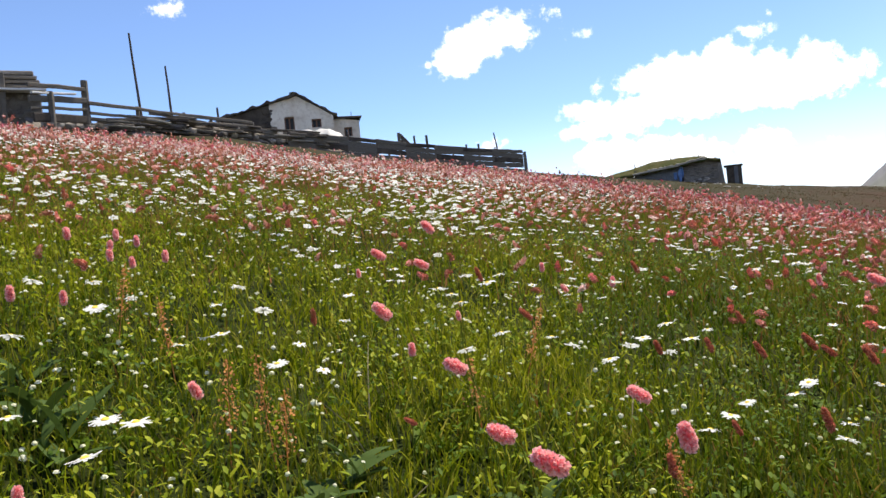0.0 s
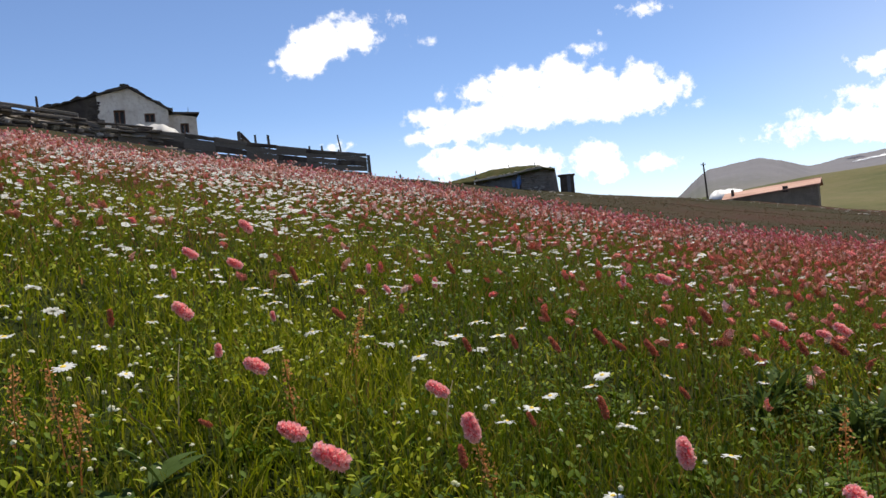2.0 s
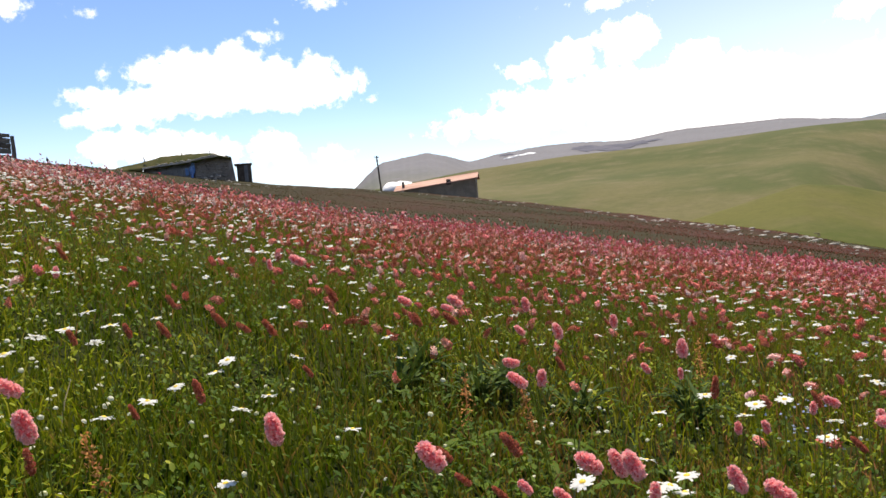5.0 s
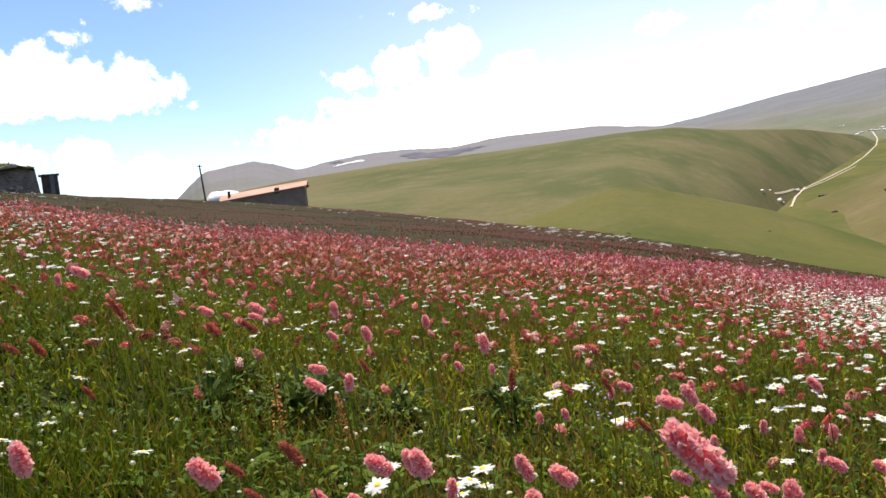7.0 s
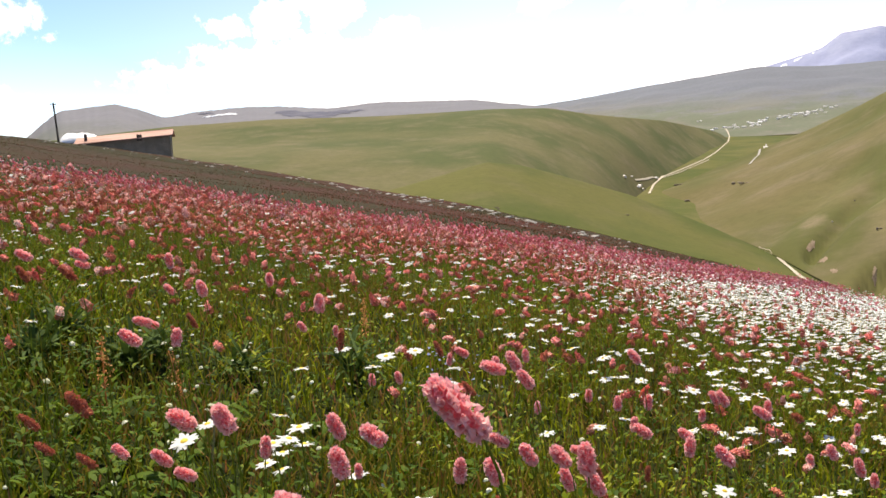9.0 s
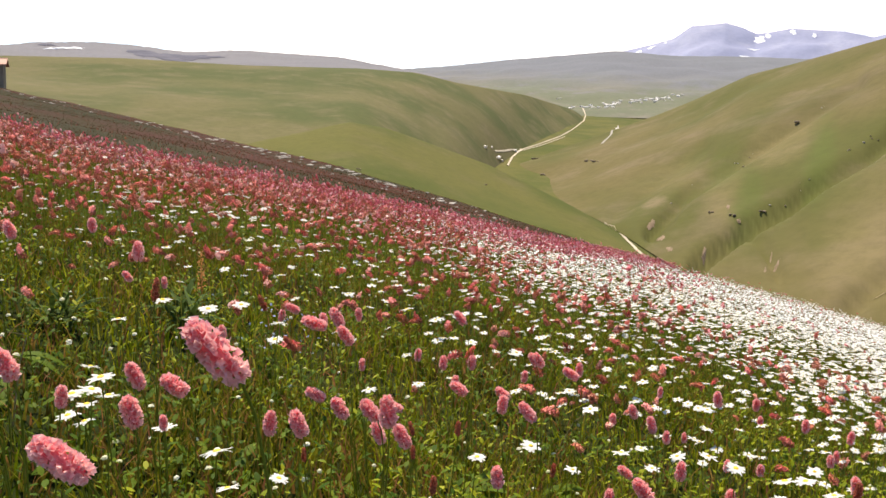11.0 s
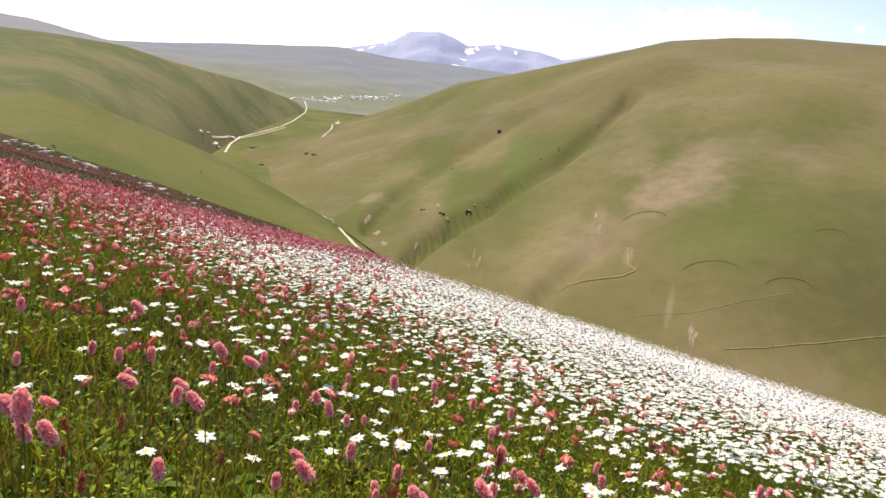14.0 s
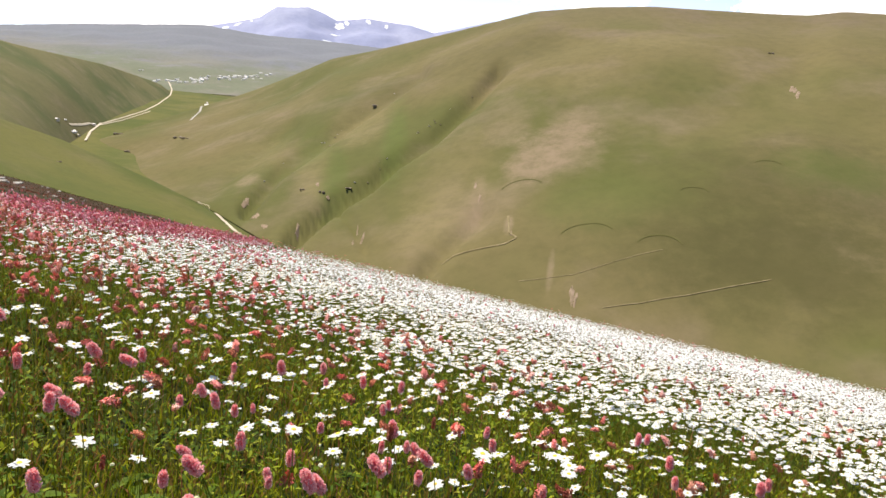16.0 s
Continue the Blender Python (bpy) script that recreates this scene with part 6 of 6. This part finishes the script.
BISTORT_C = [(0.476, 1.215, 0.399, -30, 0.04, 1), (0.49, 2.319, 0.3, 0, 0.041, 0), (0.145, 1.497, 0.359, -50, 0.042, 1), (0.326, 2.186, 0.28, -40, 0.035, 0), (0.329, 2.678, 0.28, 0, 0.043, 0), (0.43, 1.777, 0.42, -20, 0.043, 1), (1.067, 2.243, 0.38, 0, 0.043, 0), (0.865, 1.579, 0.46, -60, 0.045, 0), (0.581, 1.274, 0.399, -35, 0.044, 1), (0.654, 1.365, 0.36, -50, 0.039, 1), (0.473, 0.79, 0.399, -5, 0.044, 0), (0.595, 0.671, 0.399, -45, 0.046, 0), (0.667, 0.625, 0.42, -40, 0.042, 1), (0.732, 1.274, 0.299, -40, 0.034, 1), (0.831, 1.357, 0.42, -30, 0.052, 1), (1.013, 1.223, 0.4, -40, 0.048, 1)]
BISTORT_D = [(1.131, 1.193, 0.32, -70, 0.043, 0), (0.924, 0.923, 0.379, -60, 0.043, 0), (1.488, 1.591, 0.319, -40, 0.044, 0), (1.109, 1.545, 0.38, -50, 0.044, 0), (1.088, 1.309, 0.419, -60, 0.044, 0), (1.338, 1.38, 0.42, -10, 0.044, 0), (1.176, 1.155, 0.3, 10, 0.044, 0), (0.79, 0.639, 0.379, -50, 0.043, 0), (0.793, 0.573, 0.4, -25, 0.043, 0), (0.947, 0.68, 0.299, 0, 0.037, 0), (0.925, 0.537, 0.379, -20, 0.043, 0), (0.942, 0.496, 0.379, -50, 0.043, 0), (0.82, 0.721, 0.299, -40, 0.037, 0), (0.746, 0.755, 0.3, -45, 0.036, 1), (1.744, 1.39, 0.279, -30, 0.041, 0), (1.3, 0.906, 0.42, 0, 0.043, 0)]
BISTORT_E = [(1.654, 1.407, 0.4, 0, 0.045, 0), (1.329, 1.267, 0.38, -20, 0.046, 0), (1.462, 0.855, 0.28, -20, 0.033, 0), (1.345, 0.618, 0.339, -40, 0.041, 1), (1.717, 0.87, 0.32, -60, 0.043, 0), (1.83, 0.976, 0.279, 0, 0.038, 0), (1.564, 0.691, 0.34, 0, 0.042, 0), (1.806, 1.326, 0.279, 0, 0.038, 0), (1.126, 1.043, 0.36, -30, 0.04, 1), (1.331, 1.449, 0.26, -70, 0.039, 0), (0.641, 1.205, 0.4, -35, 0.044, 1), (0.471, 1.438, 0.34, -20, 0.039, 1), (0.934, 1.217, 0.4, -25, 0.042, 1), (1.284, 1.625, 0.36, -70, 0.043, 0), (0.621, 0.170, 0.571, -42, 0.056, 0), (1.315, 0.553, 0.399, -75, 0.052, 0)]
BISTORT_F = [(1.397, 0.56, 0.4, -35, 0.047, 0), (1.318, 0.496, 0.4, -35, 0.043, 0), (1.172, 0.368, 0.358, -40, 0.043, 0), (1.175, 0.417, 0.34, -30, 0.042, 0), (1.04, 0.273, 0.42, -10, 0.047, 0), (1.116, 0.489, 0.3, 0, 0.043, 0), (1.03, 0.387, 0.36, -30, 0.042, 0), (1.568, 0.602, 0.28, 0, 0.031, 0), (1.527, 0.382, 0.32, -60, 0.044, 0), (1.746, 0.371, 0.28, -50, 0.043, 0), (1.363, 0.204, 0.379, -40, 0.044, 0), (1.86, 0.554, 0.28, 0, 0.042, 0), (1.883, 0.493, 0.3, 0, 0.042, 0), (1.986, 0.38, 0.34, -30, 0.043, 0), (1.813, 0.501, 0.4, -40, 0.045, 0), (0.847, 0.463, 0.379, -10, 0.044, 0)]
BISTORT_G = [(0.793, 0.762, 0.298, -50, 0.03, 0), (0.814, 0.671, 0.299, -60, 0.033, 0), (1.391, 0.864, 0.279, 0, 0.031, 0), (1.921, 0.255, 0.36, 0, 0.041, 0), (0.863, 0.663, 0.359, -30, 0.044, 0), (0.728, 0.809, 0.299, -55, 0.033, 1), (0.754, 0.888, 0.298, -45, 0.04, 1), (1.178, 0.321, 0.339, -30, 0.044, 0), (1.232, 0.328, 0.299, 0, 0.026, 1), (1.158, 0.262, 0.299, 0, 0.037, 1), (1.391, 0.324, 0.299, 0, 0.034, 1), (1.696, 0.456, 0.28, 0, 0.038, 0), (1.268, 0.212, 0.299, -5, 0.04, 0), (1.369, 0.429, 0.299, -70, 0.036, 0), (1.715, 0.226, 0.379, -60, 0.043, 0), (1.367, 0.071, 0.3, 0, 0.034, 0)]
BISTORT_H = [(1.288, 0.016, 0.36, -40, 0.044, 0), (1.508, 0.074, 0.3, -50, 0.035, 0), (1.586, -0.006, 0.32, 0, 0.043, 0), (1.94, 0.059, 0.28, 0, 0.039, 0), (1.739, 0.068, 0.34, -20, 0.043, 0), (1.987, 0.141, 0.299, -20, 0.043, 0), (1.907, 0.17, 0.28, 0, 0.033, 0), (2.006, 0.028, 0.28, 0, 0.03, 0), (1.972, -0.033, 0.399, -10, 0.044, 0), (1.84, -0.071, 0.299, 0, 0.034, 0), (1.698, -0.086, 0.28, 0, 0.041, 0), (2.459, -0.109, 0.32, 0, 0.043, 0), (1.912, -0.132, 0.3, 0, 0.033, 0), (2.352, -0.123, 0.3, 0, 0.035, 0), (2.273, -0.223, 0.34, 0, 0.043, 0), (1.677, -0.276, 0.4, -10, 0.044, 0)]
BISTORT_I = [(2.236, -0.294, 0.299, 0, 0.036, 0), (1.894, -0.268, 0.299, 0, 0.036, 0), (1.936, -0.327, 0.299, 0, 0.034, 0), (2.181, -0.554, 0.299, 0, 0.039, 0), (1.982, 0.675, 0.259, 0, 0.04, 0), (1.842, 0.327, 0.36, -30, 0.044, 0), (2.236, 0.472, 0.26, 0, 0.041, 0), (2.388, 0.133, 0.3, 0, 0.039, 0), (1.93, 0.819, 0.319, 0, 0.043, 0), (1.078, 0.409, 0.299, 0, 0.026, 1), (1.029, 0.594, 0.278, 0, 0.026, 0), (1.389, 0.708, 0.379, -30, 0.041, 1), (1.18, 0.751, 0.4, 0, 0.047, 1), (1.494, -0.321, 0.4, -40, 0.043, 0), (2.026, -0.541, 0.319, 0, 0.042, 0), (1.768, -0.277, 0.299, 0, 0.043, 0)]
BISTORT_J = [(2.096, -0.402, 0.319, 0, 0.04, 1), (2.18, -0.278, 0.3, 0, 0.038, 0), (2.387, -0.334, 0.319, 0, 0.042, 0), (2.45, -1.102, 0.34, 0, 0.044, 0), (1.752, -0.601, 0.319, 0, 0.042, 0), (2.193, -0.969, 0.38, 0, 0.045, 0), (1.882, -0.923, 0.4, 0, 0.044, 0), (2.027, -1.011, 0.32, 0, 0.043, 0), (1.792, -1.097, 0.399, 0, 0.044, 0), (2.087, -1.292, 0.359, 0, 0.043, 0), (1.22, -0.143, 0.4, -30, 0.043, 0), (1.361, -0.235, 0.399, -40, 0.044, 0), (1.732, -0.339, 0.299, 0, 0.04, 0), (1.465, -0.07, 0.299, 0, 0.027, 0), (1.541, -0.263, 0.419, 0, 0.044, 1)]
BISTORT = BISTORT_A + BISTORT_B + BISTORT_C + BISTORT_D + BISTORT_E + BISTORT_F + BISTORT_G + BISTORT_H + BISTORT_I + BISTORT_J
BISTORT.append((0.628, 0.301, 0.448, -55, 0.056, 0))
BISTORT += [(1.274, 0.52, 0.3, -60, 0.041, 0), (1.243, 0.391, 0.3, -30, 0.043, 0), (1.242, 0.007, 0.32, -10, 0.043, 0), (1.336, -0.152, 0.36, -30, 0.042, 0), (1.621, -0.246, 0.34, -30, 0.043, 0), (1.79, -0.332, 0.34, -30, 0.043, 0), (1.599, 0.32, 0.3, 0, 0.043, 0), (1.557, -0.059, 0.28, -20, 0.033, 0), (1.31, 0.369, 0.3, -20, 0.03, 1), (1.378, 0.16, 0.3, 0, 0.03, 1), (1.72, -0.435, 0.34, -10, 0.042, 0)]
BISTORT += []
DAISY_A = [(-0.613, 1.064, 0.24, 0.036), (-0.62, 1.101, 0.34, 0.036), (-0.773, 1.463, 0.32, 0.036), (-0.372, 0.773, 0.34, 0.036), (-0.682, 1.513, 0.32, 0.036), (-0.576, 1.275, 0.34, 0.042), (-0.402, 0.891, 0.33, 0.036), (-0.359, 0.871, 0.34, 0.036), (-0.545, 1.567, 0.2, 0.036), (-0.491, 1.57, 0.22, 0.036), (-0.412, 1.402, 0.28, 0.036), (-0.491, 1.84, 0.28, 0.036), (-0.327, 1.38, 0.34, 0.036), (-0.271, 1.201, 0.31, 0.036), (-0.377, 2.258, 0.34, 0.036), (-0.261, 2.052, 0.25, 0.036)]
DAISY_B = [(-0.023, 1.728, 0.34, 0.036), (0.008, 1.686, 0.34, 0.036), (0.025, 1.619, 0.34, 0.036), (0.023, 1.282, 0.34, 0.036), (0.046, 1.89, 0.34, 0.036), (0.095, 1.832, 0.34, 0.044), (0.09, 1.414, 0.34, 0.036), (0.129, 1.935, 0.34, 0.036), (0.205, 1.602, 0.29, 0.036), (0.243, 1.586, 0.28, 0.036), (0.273, 1.37, 0.32, 0.036), (0.326, 1.436, 0.33, 0.036), (0.401, 1.646, 0.29, 0.036), (0.433, 1.578, 0.34, 0.036), (0.447, 1.624, 0.27, 0.036), (0.451, 1.476, 0.34, 0.036)]
DAISY_C = [(0.367, 1.152, 0.29, 0.036), (0.48, 1.386, 0.23, 0.036), (0.573, 1.554, 0.2, 0.036), (0.608, 1.403, 0.27, 0.036), (0.632, 1.405, 0.29, 0.036), (0.512, 1.104, 0.2, 0.036), (0.725, 1.458, 0.2, 0.036), (0.554, 1.124, 0.3, 0.036), (0.783, 1.437, 0.28, 0.036), (0.79, 1.234, 0.2, 0.034), (0.998, 0.858, 0.26, 0.036), (0.843, 0.707, 0.32, 0.036), (1.066, 0.811, 0.2, 0.036), (1.383, 1.042, 0.26, 0.036), (1.222, 0.938, 0.21, 0.036), (1.07, 0.782, 0.2, 0.031)]
DAISY_D = [(1.1, 0.811, 0.21, 0.036), (0.994, 0.717, 0.28, 0.036), (1.359, 0.908, 0.33, 0.036), (1.043, 0.736, 0.27, 0.036), (1.064, 0.727, 0.26, 0.036), (0.995, 0.666, 0.32, 0.036), (1.31, 0.794, 0.33, 0.036), (1.368, 0.81, 0.34, 0.036), (1.1, 0.659, 0.23, 0.036), (1.479, 0.824, 0.34, 0.036), (1.487, 0.75, 0.29, 0.036), (1.43, 0.701, 0.34, 0.036), (1.075, 0.527, 0.2, 0.033), (0.932, 0.426, 0.33, 0.036), (1.16, 0.504, 0.2, 0.03), (2.157, 0.798, 0.34, 0.044)]
DAISY_E = [(1.521, 0.335, 0.21, 0.036), (1.691, -0.089, 0.34, 0.036), (1.688, -0.166, 0.32, 0.036), (1.756, -0.172, 0.34, 0.046), (1.824, -0.21, 0.34, 0.041), (1.803, -0.258, 0.34, 0.038), (1.883, -0.492, 0.34, 0.046), (1.905, -0.532, 0.34, 0.041), (2.039, -0.607, 0.34, 0.039), (2.066, -0.662, 0.34, 0.04), (1.977, -0.683, 0.34, 0.046), (1.925, -0.704, 0.34, 0.042), (1.861, -0.686, 0.34, 0.038), (2.063, -0.817, 0.34, 0.046)]
DAISY = DAISY_A + DAISY_B + DAISY_C + DAISY_D + DAISY_E


def mesh_of(name, template, mat, smooth=False):
    return mesh_from(name, template[0], template[1], [mat], None, smooth)


HEADS = [mesh_of("flower_head", spike(150, s, 0.14, 4, 0.205, (10, 9), True), MAT["pink"]) for s in range(40, 46)]
OLD_HEADS = [mesh_of("flower_head", spike(90, s, 0.11, 4, 0.125, (8, 8)), MAT["red"]) for s in range(50, 54)]
RAYS = [mesh_of("corolla", daisy_rays(18, s), MAT["petal"]) for s in range(60, 65)]
DISC = mesh_of("disc", dome(12, 0.13, 0.06), MAT["disc"], True)


def long_leaf(length, width, droop):
    """A folded lance-shaped leaf, from its foot along y."""
    n = 6
    v, f = [], []
    for i in range(n + 1):
        t = i / n
        w = width * math.sin(math.pi * min(1, t * 0.92 + 0.05)) ** 0.8 / 2
        z = length * (0.55 * t - droop * t * t)
        v += [(-w, length * t, z + w * 0.35), (0, length * t, z), (w, length * t, z + w * 0.35)]
    for i in range(n):
        p = 3 * i
        f += [(p, p + 1, p + 4), (p, p + 4, p + 3), (p + 1, p + 2, p + 5), (p + 1, p + 5, p + 4)]
    return np.array(v), np.array(f)


LEAVES = [mesh_of("leaf", long_leaf(l, w, d), MAT["leaf"], True) for l, w, d in ((0.12, 0.026, 0.5), (0.15, 0.03, 0.7), (0.1, 0.03, 0.35))]


def turn_to(axis):
    return Vector(axis).to_track_quat("Z", "Y").to_matrix().to_4x4()


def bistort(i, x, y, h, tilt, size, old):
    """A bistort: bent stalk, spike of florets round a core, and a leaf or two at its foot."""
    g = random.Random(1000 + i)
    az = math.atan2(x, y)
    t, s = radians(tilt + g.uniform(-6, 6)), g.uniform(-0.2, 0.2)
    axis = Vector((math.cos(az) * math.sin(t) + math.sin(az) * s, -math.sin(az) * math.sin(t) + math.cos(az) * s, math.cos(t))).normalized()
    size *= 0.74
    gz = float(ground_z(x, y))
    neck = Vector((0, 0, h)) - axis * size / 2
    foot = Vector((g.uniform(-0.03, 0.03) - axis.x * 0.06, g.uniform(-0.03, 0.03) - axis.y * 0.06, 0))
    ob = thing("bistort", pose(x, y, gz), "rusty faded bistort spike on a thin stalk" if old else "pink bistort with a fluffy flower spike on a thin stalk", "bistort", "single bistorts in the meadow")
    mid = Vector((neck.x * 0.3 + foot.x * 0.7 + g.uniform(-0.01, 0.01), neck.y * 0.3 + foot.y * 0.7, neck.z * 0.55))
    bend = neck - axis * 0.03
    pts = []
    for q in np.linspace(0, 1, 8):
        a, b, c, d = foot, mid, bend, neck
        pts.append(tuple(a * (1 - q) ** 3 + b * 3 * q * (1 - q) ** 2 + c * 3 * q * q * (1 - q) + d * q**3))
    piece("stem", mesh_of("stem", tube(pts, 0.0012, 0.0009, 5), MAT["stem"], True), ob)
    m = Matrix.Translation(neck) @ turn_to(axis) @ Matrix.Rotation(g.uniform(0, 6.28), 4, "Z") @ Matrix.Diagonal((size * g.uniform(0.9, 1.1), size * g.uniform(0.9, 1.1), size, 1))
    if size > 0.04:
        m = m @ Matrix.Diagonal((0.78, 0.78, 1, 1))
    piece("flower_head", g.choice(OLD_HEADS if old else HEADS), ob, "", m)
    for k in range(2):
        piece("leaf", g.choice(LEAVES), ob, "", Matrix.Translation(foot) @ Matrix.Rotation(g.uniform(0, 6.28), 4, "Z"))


def daisy(i, x, y, h, size):
    """An ox-eye daisy: stalk, white rays, yellow disc."""
    g = random.Random(3000 + i)
    gz = float(ground_z(x, y))
    axis = Vector((0.08 + g.gauss(0, 0.16), 0.1 + g.gauss(0, 0.16), 1)).normalized()
    ob = thing("daisy", pose(x, y, gz), "white ox-eye daisy with a yellow disc on a thin stalk", "daisy", "single daisies in the meadow")
    head = Vector((0, 0, h))
    foot = Vector((g.uniform(-0.04, 0.04), g.uniform(-0.04, 0.04), 0))
    pts = [tuple(foot.lerp(head, q) + Vector((0.02, 0.01, 0)) * math.sin(math.pi * q) * g.uniform(-1, 1)) for q in np.linspace(0, 1, 6)]
    piece("stem", mesh_of("stem", tube(pts, 0.0013, 0.001, 4), MAT["stem"], True), ob)
    m = Matrix.Translation(head) @ turn_to(axis) @ Matrix.Rotation(g.uniform(0, 6.28), 4, "Z") @ Matrix.Scale(size, 4)
    piece("corolla", g.choice(RAYS), ob, "", m)
    piece("disc", DISC, ob, "yellow disc", m)


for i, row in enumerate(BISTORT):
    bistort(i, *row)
for i, row in enumerate(DAISY):
    daisy(i, *row)


def sorrel(i, x, y, h):
    h *= 0.72
    g = random.Random(5000 + i)
    ob = thing("sorrel", pose(x, y, float(ground_z(x, y))), "rust-red sorrel stalk with ripe seed", "sorrel", "sorrel stalks")
    tip = (g.uniform(-0.05, 0.05), g.uniform(-0.05, 0.05), h)
    pts = [tuple(Vector((0, 0, 0)).lerp(Vector(tip), q)) for q in np.linspace(0, 1, 5)]
    piece("stem", mesh_of("stem", tube(pts, 0.0018, 0.0008), MAT["sorrel"]), ob)
    gen = np.random.default_rng(900 + i)
    n = 130
    q = gen.uniform(0.35, 1.0, n)
    out = gen.normal(0, 1, (n, 3)) * (0.011 * (1.25 - q) + 0.002)[:, None] * np.array([1, 1, 0.7])
    at = np.array(tip)[None] * (np.round(q * 16) / 16)[:, None] + out
    v, f = stamp(star(5, i), at, frames_for(gen.normal(0, 1, (n, 3))), gen.uniform(0.004, 0.008, n))
    piece("seed_spike", mesh_of("seed_spike", (v, f), MAT["sorrel"]), ob, "rusty seed spike")


for i, (x, y, h) in enumerate([(-0.36, 1.5, 0.3), (-0.44, 1.48, 0.28), (-0.33, 1.46, 0.24), (-0.68, 1.9, 0.3), (0.05, 1.75, 0.26), (1.3, 1.6, 0.28), (1.46, 1.5, 0.26), (0.42, 1.45, 0.22), (2.5, 1.8, 0.34), (-0.9, 2.1, 0.32), (0.2, 2.2, 0.28)]):
    sorrel(i, x, y, h)


def dock(i, x, y, leaves, length, width, mat, name, label, cat):
    """A rosette of broad leaves."""
    g = random.Random(7000 + i)
    ob = thing(name, pose(x, y, float(ground_z(x, y))), label, cat)
    for k in range(leaves):
        l = length * g.uniform(0.6, 1.15)
        me = mesh_of("leaf", long_leaf(l, width * g.uniform(0.7, 1.2), g.uniform(0.1, 0.75)), mat, True)
        piece("leaf", me, ob, "", Matrix.Translation((g.uniform(-0.03, 0.03), g.uniform(-0.03, 0.03), g.uniform(0, 0.05))) @ Matrix.Rotation(2.4 * k + g.uniform(-0.3, 0.3), 4, "Z") @ Matrix.Rotation(g.uniform(-0.1, 0.7), 4, "X"))


for i, (x, y, n, l, w) in enumerate([(-0.19, 1.42, 8, 0.17, 0.05), (-0.8, 1.52, 9, 0.16, 0.05), (-0.24, 1.3, 7, 0.15, 0.04), (-0.72, 1.4, 7, 0.14, 0.045), (-0.05, 1.3, 7, 0.14, 0.035), (-0.95, 1.7, 7, 0.15, 0.045), (0.12, 1.35, 6, 0.13, 0.03)]):
    dock(i, x, y, n, l * 0.75, w * 0.85, MAT["leaf_dark"], "dock_plant", "broad-leaved dock rosette in the grass", "dock plant")
for i, (x, y, n, l, w) in enumerate([(1.54, 1.88, 42, 0.15, 0.016), (1.5, 2.12, 40, 0.16, 0.016), (1.7, 1.95, 36, 0.14, 0.016), (1.36, 2.0, 34, 0.13, 0.016), (1.85, 1.75, 34, 0.14, 0.015), (2.2, 1.6, 30, 0.14, 0.015), (2.35, 1.75, 30, 0.14, 0.015)]):
    dock(30 + i, x, y, n, l, w, MAT["leaf_dark"], "dark_herb", "dark bushy narrow-leaved herb in the grass", "herb")


def blue_cluster(x, y, n):
    g = np.random.default_rng(12)
    px, py = x + g.normal(0, 0.06, n), y + g.normal(0, 0.06, n)
    z = ground_z(px, py)
    top = np.stack([px, py, z + g.uniform(0.12, 0.24, n)], -1)
    turn = frames_for(g.normal(0, 0.5, (n, 3)) + np.array([0, 0, 1.0]))
    stuff("forget_me_nots", [(stamp(star(6, 5), top, turn, np.full(n, 0.009)), 0), (stalks(px, py, z, top, 0.0014), 1)], [MAT["blue"], MAT["stem"]], "small cluster of pale blue forget-me-nots", "forget-me-nots")


blue_cluster(2.1, 1.15, 46)


def dry_stalk(i, x, y, dx, dy, h):
    ob = new("dry_stalk", mesh_of("dry_stalk", tube([(0, 0, 0.02), (dx * 0.5, dy * 0.5, h * 0.7), (dx, dy, h)], 0.002, 0.001), MAT["straw"]))
    ob.matrix_basis = pose(x, y, float(ground_z(x, y)))
    tagged(ob, "bent dry straw-coloured grass stalk", "dry stalk", "dry stalks")


for i in range(12):
    g = random.Random(i + 77)
    az, r = radians(g.uniform(-28, 120)), g.uniform(0.95, 2.6)
    dry_stalk(i, r * math.sin(az), r * math.cos(az), g.uniform(-0.12, 0.12), g.uniform(-0.12, 0.12), g.uniform(0.06, 0.22))
for i, (az, h) in enumerate([(7.3, 0.34), (8.1, 0.3), (8.9, 0.42), (10.6, 0.36), (12.0, 0.38)]):
    g = random.Random(i)
    r = 13.0
    x, y = r * math.sin(radians(az)), r * math.cos(radians(az))
    w = thing("seed_stalk", pose(x, y, float(ground_z(x, y))), "thin dark seed stalk on the meadow's rim", "seed stalk", "stalks on the rim")
    piece("stem", mesh_of("stem", tube([(0, 0, 0), (0.01, 0, h * 0.5), (g.uniform(-0.03, 0.03), 0, h)], 0.004, 0.003), MAT["wood_dark"]), w)
    piece("seed_head", mesh_of("seed_head", (lump(i)[0] * 0.07 + np.array([0, 0, h - 0.02]), lump(i)[1]), MAT["wood_dark"]), w)
